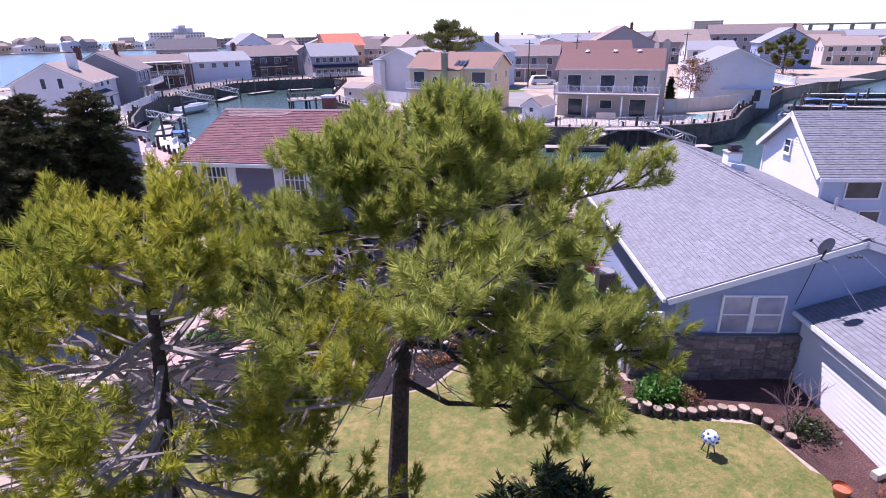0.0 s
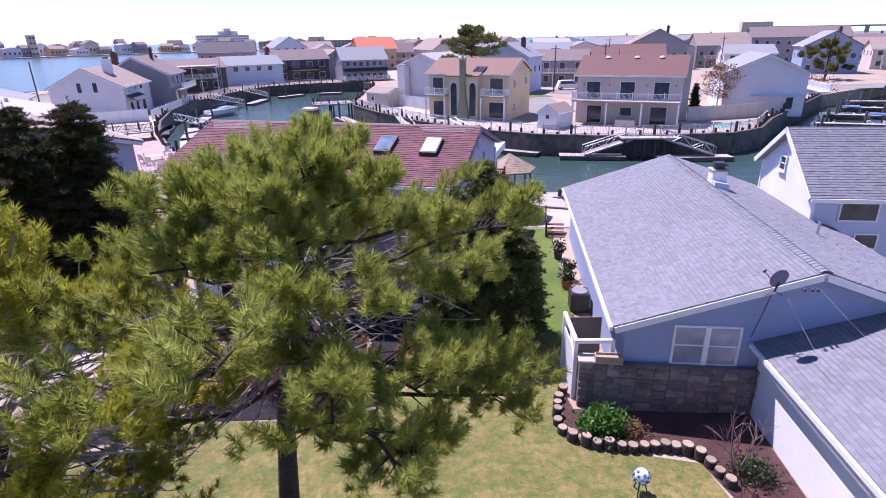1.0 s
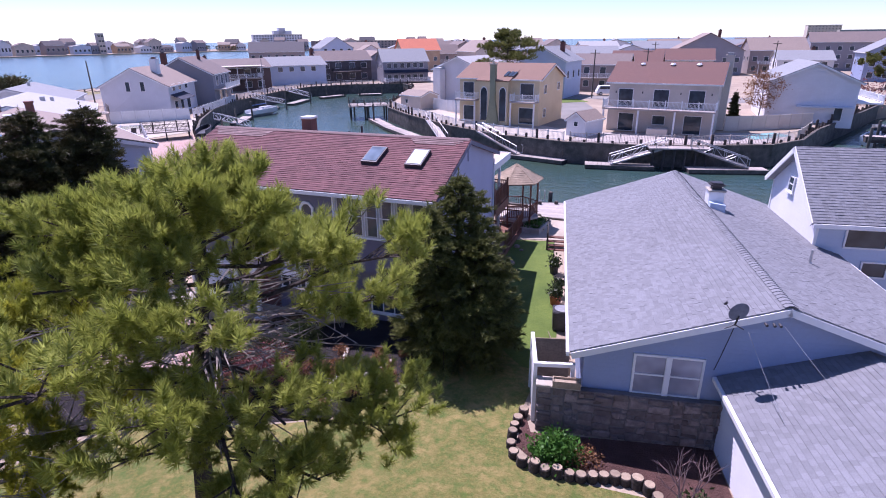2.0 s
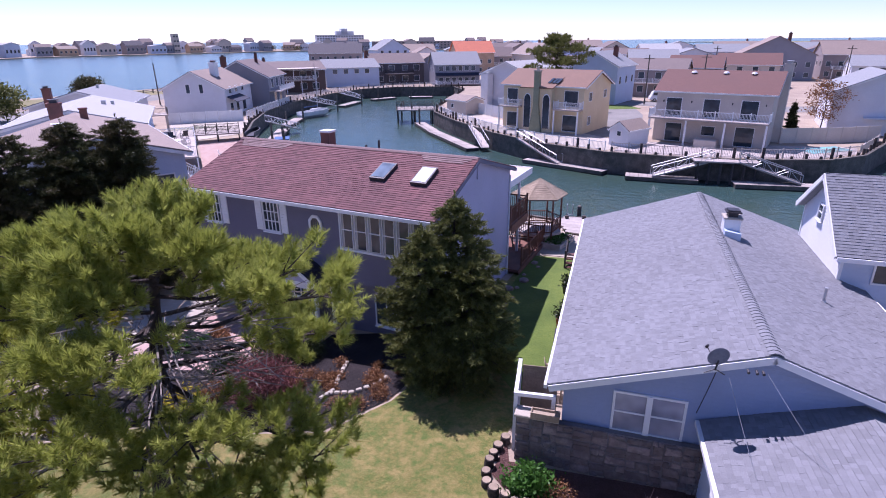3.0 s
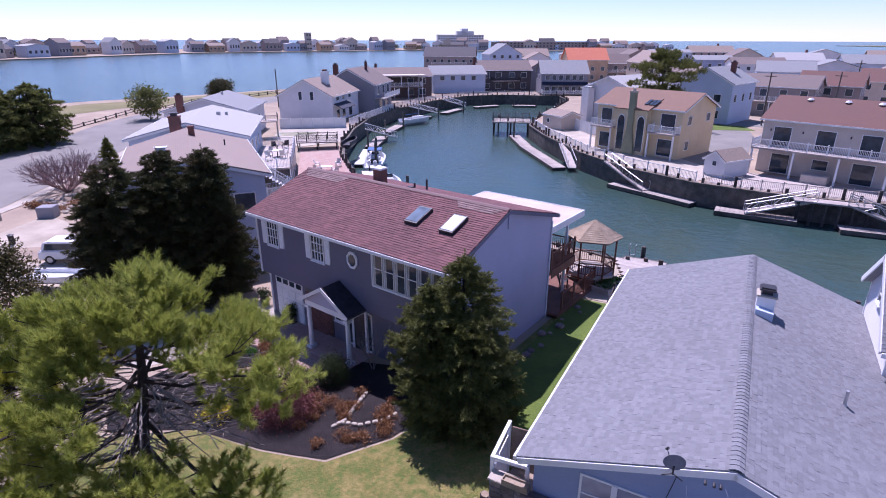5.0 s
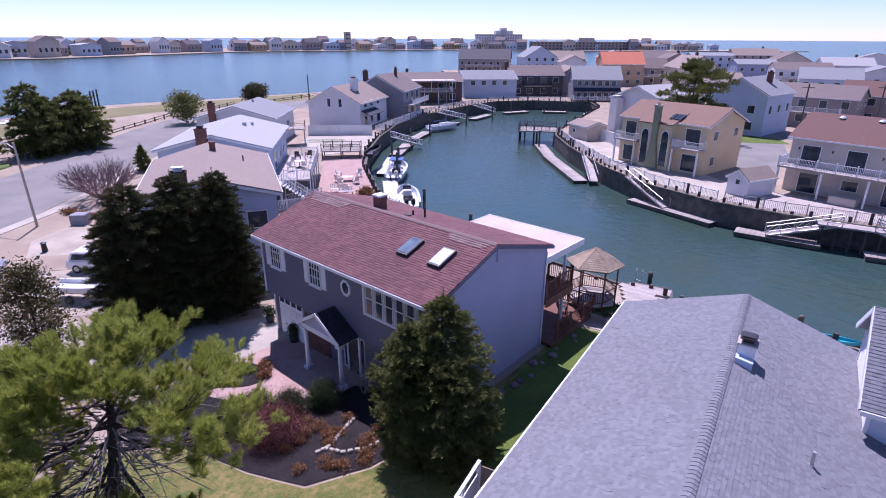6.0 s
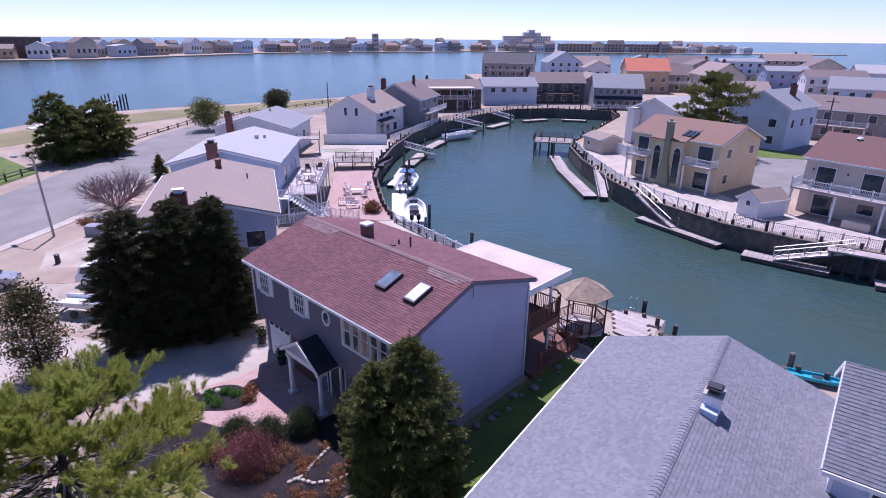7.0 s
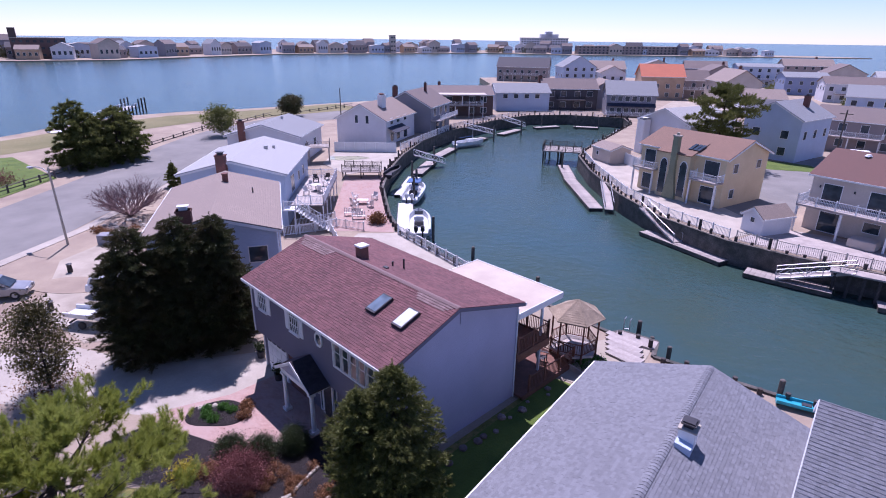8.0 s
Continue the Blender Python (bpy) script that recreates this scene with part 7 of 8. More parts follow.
long_fence("white railing along the curved terrace", [(-18.6, 97.4), (-13.1, 88.2), (-4.7, 76.8), (2.2, 70.2), (9.3, 66.2)], 1.0, "white", 0.05)
long_fence("beige timber railing along the canal deck", [(10.0, 66.0), (15.4, 65.0), (23, 64.8), (31.2, 66.2), (35.6, 69.5), (40.2, 77)], 1.0, "beige", 0.05)
long_fence("beige vinyl fence beside the pool", [(29.5, 75.5), (36.5, 77.5), (41.5, 80)], 1.8, "beige", 0.0, solid=True)
long_fence("white solid fence at the yellow house's terrace", [(-13.5, 98.5), (-6.0, 90.8), (-3.6, 88.8)], 1.8, "white", 0.0, solid=True)
long_fence("white railing along the canal yard", [(-8.7, 44.7), (-20.4, 48.9)], 1.0, "white")
long_fence("white railing along the canal yard", [(-22.5, 42.2), (-26.8, 45.2)], 1.0, "white")
long_fence("white solid vinyl fence beside the pool terrace", [(-46.5, 80.2), (-55.5, 74.0)], 1.7, "white", 0.0, solid=True)
long_fence("white vinyl fence between two yards", [(-47, 82), (-53.0, 106)], 1.3, "white", 0.0)
long_fence("pale solid fence between two yards", [(-57, 109), (-64, 105)], 2.0, "offwhite", 0.0, solid=True)
long_fence("grey timber dock railing", [(-54, 108), (-54.2, 126), (-52, 140.5), (-43.4, 148.2), (-33, 151)], 1.0, "offwhite", 0.1)
rail = thing("guard_rail", "weathered post-and-rail fence along the street", "fence", group="fences")
RL_ = [(-66.5, 21), (-76.5, 38), (-86.5, 56), (-95, 76), (-101, 97), (-99, 124), (-93, 150)]
for a, b in zip(RL_[:-1], RL_[1:]):
    a3, b3 = Vector((*a, -0.4)), Vector((*b, level(*b)))
    k = max(1, round((b3 - a3).length / 3))
    for i in range(k):
        p, q = a3.lerp(b3, i / k), a3.lerp(b3, (i + 1) / k)
        part("post", boxes((p.x - 0.1, p.y - 0.1, p.z - 0.2, p.x + 0.1, p.y + 0.1, p.z + 1.15)), "pile", rail)
        for hh in (0.5, 0.95):
            part("rail", tubes((p + Vector((0, 0, hh)), q + Vector((0, 0, hh)), 0.07), seg=5), "pile", rail)


def hull(L, w, h, bow=0.45):
    """A boat's hull, drawn through cross sections."""
    bm = bmesh.new()
    secs = []
    for i in range(11):
        t = i / 10
        k = 1.0 if t < 0.55 else math.cos((t - 0.55) / 0.45 * math.pi / 2) ** 0.7
        k = max(k, 0.02)
        y = w / 2 * k * (0.92 + 0.08 * min(1, t * 3))
        top = h * (1 + bow * 0.35 * t * t)
        keel = -0.25 * h + (0.5 * h * max(0, t - 0.7) / 0.3)
        x = -L / 2 + L * t
        secs.append([bm.verts.new(p) for p in ((x, -y, top), (x, -y * 0.9, 0.25 * h), (x, -y * 0.4, keel), (x, y * 0.4, keel), (x, y * 0.9, 0.25 * h), (x, y, top), (x, y * 0.82, top), (x, y * 0.78, 0.45 * h), (x, -y * 0.78, 0.45 * h), (x, -y * 0.82, top))])
    for a, b in zip(secs[:-1], secs[1:]):
        for i in range(10):
            j = (i + 1) % 10
            bm.faces.new((a[i], b[i], b[j], a[j]))
    bm.faces.new(secs[0][::-1])
    bm.faces.new(secs[-1])
    bmesh.ops.recalc_face_normals(bm, faces=bm.faces)
    return bm


def motor_boat(label, x, y, rz, L=7.2, w=2.4, engines=2, top="canvas", z=WATER + 0.25):
    g = thing("motor_boat", label, "boat", pose(x, y, z, 0, 0, rz), "boats")
    part("hull", hull(L, w, 0.95), "gelcoat", g)
    part("console", boxes((-0.6, -0.5, 0.4, 0.35, 0.5, 1.35), bevel=0.06), "gelcoat", g)
    part("windscreen", boxes((0.3, -0.48, 1.35, 0.36, 0.48, 1.75)), "glass", g)
    part("seat", boxes((-1.5, -0.55, 0.4, -0.95, 0.55, 1.0), bevel=0.08), "darkmetal", g)
    part("bow_cushion", boxes((1.0, -0.6, 0.45, 2.0, 0.6, 0.75), bevel=0.06), "gelcoat", g)
    if top:
        c = part("canopy", boxes((-1.5, -0.95, 2.15, 0.9, 0.95, 2.24), bevel=0.04), top, g)
        for sx in (-1.4, 0.8):
            for sy in (-0.85, 0.85):
                part("canopy_pole", tubes(((sx, sy, 0.9), (sx, sy, 2.15), 0.025)), "metal", c)
    for i in range(engines):
        yy = (i - (engines - 1) / 2) * 0.75
        e = part("outboard_engine", boxes((-L / 2 - 0.65, yy - 0.22, 0.75, -L / 2 - 0.05, yy + 0.22, 1.45), bevel=0.1), "gelcoat" if top else "black", g)
        part("engine_leg", boxes((-L / 2 - 0.45, yy - 0.08, -0.5, -L / 2 - 0.2, yy + 0.08, 0.75)), "darkmetal", e)
    return g


motor_boat("white centre-console motor boat moored at the patio", -22.4, 55.2, 128, 7.8, 2.8, 2, None)
motor_boat("white motor boat with blue canopy and twin engines", -31.2, 65.8, 118, 8.2, 2.9, 2, "canvas")
motor_boat("white motor boat on the far dock", -25.0, 136.0, 100, 7.0, 2.5, 1, None)
for i, (x, y, rz) in enumerate(((50.5, 82, 52), (57.0, 88, 140), (62.5, 96, 52), (56, 80, 52), (70, 101, 60), (66, 92, 140))):
    motor_boat("white motor boat in the marina channel", x, y, rz, 6.5 + (i % 3) * 0.7, 2.4, 1, "canvas" if i % 2 else None)
sb = thing("sail_boat", "small white sailing boat with bare mast", "boat", pose(-46.0, 103.5, WATER + 0.25, 0, 0, 70), "boats")
part("hull", hull(7.5, 2.4, 1.0), "gelcoat", sb)
part("cabin", boxes((-0.6, -0.7, 0.7, 2.0, 0.7, 1.35), bevel=0.12), "gelcoat", sb)
part("mast", tubes(((0.9, 0, 0.8), (0.9, 0, 10.0), 0.07, 0.05)), "metal", sb)
part("boom", tubes(((0.9, 0, 1.9), (-2.6, 0, 1.8), 0.06)), "canvas", sb)
for i, (x, y, rz, L) in enumerate(((-25.6, 56.6, 128, 12), (-35.0, 69.0, 118, 11), (-40.5, 80.5, 112, 10), (-45.5, 94, 104, 9), (-47.6, 108, 95, 10), (-47.5, 124, 90, 9), (-44, 137, 60, 7), (-36, 143, 20, 6))):
    float_dock("pale floating dock in front of the canal-side yards", x, y, rz, L, 1.9, material="offwhite" if i < 2 else "deckwood")
gangway("white gangway from yard to float", (-42.0, 79.8, 0.6), (-39.2, 84.5, -1.2), material="white")
gangway("white gangway from yard to float", (-52.6, 112, 0.6), (-48, 117.5, -1.2), material="white")
gangway("white gangway from yard to float", (-52.6, 129, 0.6), (-47.8, 132.5, -1.2), material="white")
for x0, y0, x1, y1 in ((46, 76, 60, 72), (52, 84, 66, 80), (58, 92, 74, 88), (64, 100, 80, 98)):
    ob = float_dock("narrow fixed finger dock in the marina", (x0 + x1) / 2, (y0 + y1) / 2, math.degrees(math.atan2(y1 - y0, x1 - x0)), math.hypot(x1 - x0, y1 - y0), 1.4, 0.1, "finger_dock")
pier = thing("pier", "long white-railed timber pier out into the bay", "pier", group="piers")
for i in range(14):
    p = Vector((-118 - i * 2.4, 55 + i * 2.4, 0))
    part("pier_deck", boxes((p.x - 1.5, p.y - 1.4, -0.1, p.x + 1.3, p.y + 1.4, 0.1)), "offwhite", pier)
railing(pier, (-117, 56.6), (-150, 89.5), 0.1, 1.0, "white", 3.0, 0.08, 1.2)
railing(pier, (-119.4, 54), (-152, 87), 0.1, 1.0, "white", 3.0, 0.08, 1.2)
for i in range(8):
    for s in (-1.6, 1.6):
        part("pier_post", tubes(((-138 - i * 1.9 + s, 76 + i * 1.9 + s, -4), (-138 - i * 1.9 + s, 76 + i * 1.9 + s, 2.4 if i > 4 else 1.2), 0.2)), "tarwood", pier)


# ---- garden things round the lawn ----
LOGS = [(5.75, 16.1), (5.58, 15.7), (5.5, 15.3), (5.42, 14.9), (5.42, 14.5), (5.5, 14.1), (5.75, 13.8), (6.1, 13.62), (6.42, 13.52), (6.75, 13.46), (7.08, 13.42), (7.4, 13.42), (7.72, 13.44), (8.04, 13.48), (8.34, 13.5), (8.64, 13.48), (8.92, 13.4), (9.2, 13.2), (9.38, 12.9), (9.5, 12.55), (9.62, 12.2)]
edge = thing("log_edging", "row of upright sawn log rounds edging a bed", "edging")
rng = random.Random(11)
for i, (x, y) in enumerate(LOGS):
    r, h = rng.uniform(0.15, 0.185), rng.uniform(0.24, 0.36)
    bm = bmesh.new()
    tube(bm, (0, 0, -0.15), (0, 0, h), r * 1.03, r, 12)
    bmesh.ops.bevel(bm, geom=[e for e in bm.edges if all(v.co.z > h - 0.01 for v in e.verts)], offset=0.02, segments=1, affect="EDGES")
    o = part("log", bm, "bark", edge)
    o.matrix_basis = pose(x, y, 0, rng.uniform(-4, 4), rng.uniform(-4, 4), rng.uniform(0, 90))
    part("sawn_top", tubes(((0, 0, h + 0.001), (0, 0, h + 0.006), r * 0.86), seg=12), "logwood", o)
bush("bright green leafy bush in a bark bed", 6.75, 14.25, 0.55, 0.75, 61, "bright", 110, 18, 0.06)
bush("low dry brown groundcover in a bark bed", 7.5, 14.2, 0.45, 0.3, 62, "rusty", 60, 12, 0.04)
bush("low green weed at the wall's foot", 10.4, 12.6, 0.5, 0.35, 63, "shrub", 60, 12, 0.05)
bush("dry brown shrub by the garage wall", 10.9, 9.6, 0.6, 0.5, 64, "rusty", 90, 12, 0.04)
bush("dry brown shrub by the garage wall", 10.7, 8.3, 0.55, 0.45, 65, "rusty", 90, 12, 0.04)
bush("spiky grey-green plant by the garage wall", 11.1, 9.0, 0.3, 0.45, 66, "bright", 26, 10, 0.07)
bare_tree("small leafless ornamental tree by the stone wall", 9.95, 12.7, 2.3, 0.9, 67, "twig", 4, stems=3, up=0.6, thick=0.03)
pot = thing("flower_pot", "round terracotta flower pot on bark chips", "flower pot", pose(9.75, 10.3, 0.03))
bm = bmesh.new()
bmesh.ops.create_cone(bm, cap_ends=False, segments=20, radius1=0.13, radius2=0.2, depth=0.26, matrix=Matrix.Translation((0, 0, 0.13)))
bmesh.ops.create_cone(bm, cap_ends=True, segments=20, radius1=0.18, radius2=0.18, depth=0.02, matrix=Matrix.Translation((0, 0, 0.2)))
part("pot", bm, "terracotta", pot)
bm = bmesh.new()
bmesh.ops.create_cone(bm, cap_ends=False, segments=20, radius1=0.225, radius2=0.225, depth=0.06, matrix=Matrix.Translation((0, 0, 0.27)))
part("rim", bm, "terracotta", pot)
orn = thing("garden_ornament", "white and blue mosaic garden ornament on dark legs", "garden ornament", pose(7.2, 11.85, 0))
bm = bmesh.new()
bmesh.ops.create_icosphere(bm, subdivisions=3, radius=0.2, matrix=Matrix.Translation((0, 0, 0.55)) @ Matrix.Diagonal((1, 1, 1.1, 1)))
for v in bm.verts:
    v.co *= 1 + 0.05 * noise.noise(v.co * 14)
part("globe", bm, "white", orn)
bm = bmesh.new()
for i in range(26):
    a, e = i * 2.4, math.asin(-0.8 + 1.7 * i / 26)
    p = Vector((math.cos(a) * math.cos(e), math.sin(a) * math.cos(e), math.sin(e)))
    bmesh.ops.create_icosphere(bm, subdivisions=1, radius=0.045, matrix=Matrix.Translation(Vector((0, 0, 0.55)) + p * 0.2))
part("mosaic", bm, "canvas", orn)
for a in (0, 2.1, 4.2):
    part("leg", tubes(((0.2 * math.cos(a), 0.2 * math.sin(a), 0), (0.1 * math.cos(a), 0.1 * math.sin(a), 0.4), 0.018)), "darkmetal", orn)
bk = part("concrete_block", boxes((-0.2, -0.1, 0, 0.2, 0.1, 0.2), bevel=0.01), "concrete")
bk.matrix_basis = pose(11.15, 10.9, 0.03, 0, 0, 20)
tagged(bk, "loose pale concrete block by the garage wall", "block")

# privacy screen, steps, pots and cooling unit along the grey-roofed house
sc = thing("gate_screen", "white framed timber gate screen beside a stone wall", "gate", pose(6.05, 15.9, 0, 0, 0, 3))
part("post", boxes((-0.06, -0.06, 0, 0.06, 0.06, 2.2)), "white", sc)
part("post", boxes((-0.06, 1.8, 0, 0.06, 1.92, 2.2)), "white", sc)
part("post", boxes((1.1, -0.06, 0, 1.22, 0.06, 2.2)), "white", sc)
part("rail", boxes((-0.06, 0.06, 2.08, 0.06, 1.8, 2.2)), "white", sc)
part("rail", boxes((0.06, -0.06, 2.08, 1.1, 0.06, 2.2)), "white", sc)
part("brace", tubes(((0, 0.1, 1.5), (0, 0.8, 2.1), 0.05), seg=4), "white", sc)
for i in range(6):
    part("board", boxes((-0.02, 0.1 + i * 0.28, 0.1, 0.02, 0.36 + i * 0.28, 1.7)), "white", sc)
part("tan_panel", boxes((0.1, 1.86, 0.2, 1.3, 1.9, 2.0)), "logwood", sc)
pb = thing("planter_box", "weathered timber planter box on the wall's coping", "planter", pose(7.0, 15.45, 1.72, 0, 0, -2))
part("box", boxes((-0.42, -0.15, 0, 0.42, -0.12, 0.22), (-0.42, 0.12, 0, 0.42, 0.15, 0.22), (-0.42, -0.12, 0, -0.39, 0.12, 0.22), (0.39, -0.12, 0, 0.42, 0.12, 0.22)), "logwood", pb)
part("soil", boxes((-0.39, -0.12, 0, 0.39, 0.12, 0.15)), "soil", pb)
ac = thing("cooling_unit", "grey outdoor air-conditioning unit beside the house", "air conditioner", pose(7.25, 22.3, 0))
part("casing", boxes((-0.4, -0.4, 0.05, 0.4, 0.4, 0.9), bevel=0.03), "darkmetal", ac)
part("fan_grille", tubes(((0, 0, 0.9), (0, 0, 0.93), 0.34), seg=20), "metal", ac)
for x, y, r, mt, lb in ((7.05, 24.5, 0.28, "terracotta", "terracotta tub with a plant beside the house"), (7.2, 25.4, 0.24, "terracotta", "terracotta tub with a plant beside the house"), (7.1, 28.2, 0.25, "darkmetal", "dark tub with a plant beside the house")):
    g = thing("plant_tub", lb, "flower pot", pose(x, y, 0), "plant tubs")
    part("tub", tubes(((0, 0, 0), (0, 0, 0.45), r * 0.75, r), seg=16), mt, g)
    spray_crown("foliage", [((rng.uniform(-0.2, 0.2), rng.uniform(-0.2, 0.2), 0.5 + rng.uniform(0, 0.4)), (0, 0, 1), 1.0) for _ in range(22)], "shrub", g, 71, 14, 0.07, 0.12)


def garden_chair(x, y, rz, material="logwood", z=None, label="slatted wooden garden chair", group="garden chairs"):
    g = thing("garden_chair", label, "chair", pose(x, y, level(x, y) if z is None else z, 0, 0, rz), group)
    for i in range(5):
        part("seat_slat", boxes((-0.27, -0.25 + i * 0.105, 0.36 - i * 0.012, 0.27, -0.16 + i * 0.105, 0.385 - i * 0.012)), material, g)
    for i in range(5):
        bm = boxes((-0.27 + i * 0.11, 0.26, 0.36, -0.17 + i * 0.11, 0.285, 0.98))
        bmesh.ops.rotate(bm, verts=bm.verts, cent=(0, 0.26, 0.36), matrix=Matrix.Rotation(radians(-18), 3, "X"))
        part("back_slat", bm, material, g)
    for sx in (-0.3, 0.3):
        for sy in (-0.24, 0.22):
            part("leg", boxes((sx - 0.03, sy - 0.03, 0, sx + 0.03, sy + 0.03, 0.58)), material, g)
        part("armrest", boxes((sx - 0.06, -0.3, 0.58, sx + 0.06, 0.36, 0.605)), material, g)
    return g


garden_chair(7.1, 20.0, 100)
garden_chair(7.1, 19.0, 95)
st = thing("timber_steps", "short dark timber steps with a handrail by the water", "steps", pose(7.4, 31.6, 0, 0, 0, -3))
for i in range(4):
    part("tread", boxes((-0.6, i * 0.28, 0.16 * i, 0.5, i * 0.28 + 0.3, 0.16 * i + 0.05)), "redwood", st)
railing(st, (-0.6, 0.0), (-0.6, 1.1), (0.05, 0.6), 0.9, "tarwood", 1.1)
tagged(part("landing_deck", boxes((-2.8, -0.6, -0.1, 0.0, 0.6, 0.05)), "deckwood"), "grey timber landing along the canal edge", "deck").matrix_basis = pose(9.0, 40.6, 0.12, 0, 0, 0)
tagged(part("dock_ladder", tubes(((0, 0, -2), (0, 0, 0.9), 0.03), ((0.4, 0, -2), (0.4, 0, 0.9), 0.03), ((0, 0, 0.9), (0, 0.4, 0.9), 0.03), ((0.4, 0, 0.9), (0.4, 0.4, 0.9), 0.03), ((0, 0, 0.2), (0.4, 0, 0.2), 0.03), ((0, 0, -0.3), (0.4, 0, -0.3), 0.03)), "metal"), "bent metal dock ladder at the canal edge", "ladder").location = (6.4, 41.7, 0)
pl = thing("raised_bed", "raised timber garden bed with young green plants", "garden bed", pose(6.1, 35.6, 0.02, 0, 0, -20))
for q in ((-0.7, -1.2, 0, -0.62, 1.2, 0.35), (0.62, -1.2, 0, 0.7, 1.2, 0.35), (-0.62, -1.2, 0, 0.62, -1.12, 0.35), (-0.62, 1.12, 0, 0.62, 1.2, 0.35)):
    part("side_board", boxes(q), "deckwood", pl)
part("soil", boxes((-0.62, -1.12, 0, 0.62, 1.12, 0.26)), "soil", pl)
spray_crown("foliage", [((rng.uniform(-0.55, 0.55), rng.uniform(-1.05, 1.05), 0.32), (0, 0, 1), 1.0) for _ in range(60)], "bright", pl, 72, 12, 0.06, 0.14)
for i in range(5):
    o = part("dock_board", boxes((-1.3, -0.28, 0, 1.3, 0.28, 0.08)), "deckwood")
    o.matrix_basis = pose(6.9 + 0.22 * i, 40.2 - 0.62 * i, 0.1, 0, 0, -14)
    tagged(o, "whitewashed board lying at the canal edge", "board", "dock boards")
for i, (x, y, rz) in enumerate(((17.9, 38.6, 8),)):
    g = thing("kayak", "turquoise plastic kayak on the canal bank", "kayak", pose(x, y, 0.18, 0, 0, rz), "kayaks")
    part("hull", hull(3.2, 0.75, 0.28, 0.2), "teal", g)
    part("seat", boxes((-0.35, -0.2, 0.12, 0.15, 0.2, 0.24), bevel=0.04), "darkmetal", g)

# planting in front of the red-roofed house
for i, (x, y, r, h) in enumerate(((-5.95, 17.9, 0.6, 0.95), (-4.65, 18.75, 0.62, 0.95), (-3.65, 20.0, 0.62, 1.2))):
    bush("clipped round dark green shrub by the paving", x, y, r, h, 80 + i, "shrub", 620, 26, 0.026, group="clipped shrubs")
bush("wine-red twiggy round shrub in dark mulch", -3.9, 17.0, 1.0, 1.35, 84, "wine", 700, 26, 0.03)
bush("rust-brown low shrub in dark mulch", -5.6, 16.4, 0.5, 0.5, 85, "rusty", 90, 16, 0.04)
for i in range(26):
    x, y = rng.uniform(-3.4, 1.0), rng.uniform(15.9, 19.6)
    bush("dry rust-coloured perennial clump in dark mulch", x, y, rng.uniform(0.16, 0.36), rng.uniform(0.16, 0.34), 100 + i, "rusty", 34, 14, 0.035, group="dry perennials")
bush("yellow-flowering shrub in dark mulch", -6.4, 15.6, 0.6, 0.7, 130, "goldleaf", 80, 14, 0.05)
for i, (x, y, r) in enumerate(((-10.1, 19.2, 0.26), (-9.6, 18.9, 0.28), (-9.0, 18.9, 0.3), (-9.5, 19.9, 0.28), (-8.9, 20.0, 0.25))):
    bush("small green cushion plant in an oval bed", x, y, r, r * 1.1, 140 + i, "bright", 60, 14, 0.035, group="cushion plants")
for i, (x, y, r) in enumerate(((-8.3, 20.6, 0.32), (-7.9, 20.1, 0.34), (-8.7, 20.9, 0.26))):
    bush("brown dry cushion plant in an oval bed", x, y, r, r, 150 + i, "rusty", 60, 14, 0.04, group="cushion plants")


def rock(x, y, s, seed, label="pale rounded garden stone", material="stone", group="garden stones", z=None):
    bm = bmesh.new()
    bmesh.ops.create_icosphere(bm, subdivisions=2, radius=s)
    for v in bm.verts:
        v.co *= 1 + 0.28 * noise.noise(v.co * (1.6 / s) + Vector((seed * 3.1, 0, 0)))
        v.co.z *= 0.65
    ob = part("garden_stone", bm, material)
    ob.matrix_basis = pose(x, y, (level(x, y) if z is None else z) + s * 0.25, 0, 0, seed * 37)
    return tagged(ob, label, "stone", group)


for i, (x, y) in enumerate(((-10.35, 19.4), (-10.5, 19.1), (-10.05, 19.7))):
    rock(x, y, 0.2, i, material="concrete")
for k, pts in enumerate(([(-1.5, 19.6), (-1.35, 18.6), (-1.2, 17.6), (-1.5, 16.9)], [(-1.2, 17.45), (-0.4, 17.6), (0.3, 18.2), (0.7, 19.0)])):
    eb = thing("stone_edging", "curved row of pale edging stones in mulch", "edging", group="stone edgings")
    for a, b in zip(pts[:-1], pts[1:]):
        n = max(2, int(math.hypot(b[0] - a[0], b[1] - a[1]) / 0.24))
        for i in range(n):
            x, y = a[0] + (b[0] - a[0]) * i / n, a[1] + (b[1] - a[1]) * i / n
            o = part("edging_stone", boxes((-0.11, -0.08, -0.05, 0.11, 0.08, 0.12), bevel=0.025), "concrete", eb)
            o.matrix_basis = pose(x, y, level(x, y) + 0.03, 0, 0, math.degrees(math.atan2(b[1] - a[1], b[0] - a[0])) + rng.uniform(-8, 8))
bare_tree("leafless twiggy shrub beside the porch", -2.4, 21.6, 2.6, 1.0, 91, "palebark", 5, stems=6, up=0.5, thick=0.025, name="bare_shrub", category="shrub")
for i, (x, y) in enumerate(((-12.2, 24.6), (-9.2, 23.6))):
    g = thing("plant_tub", "dark tub with clipped evergreen by the garage", "flower pot", pose(x, y, -0.44), "plant tubs")
    part("tub", tubes(((0, 0, 0), (0, 0, 0.5), 0.22, 0.28), seg=16), "darkmetal", g)
    spray_crown("foliage", [((rng.uniform(-0.2, 0.2), rng.uniform(-0.2, 0.2), 0.55 + rng.uniform(0, 0.5)), (0, 0, 1), 1.0) for _ in range(30)], "shrub", g, 172 + i, 14, 0.06, 0.12)
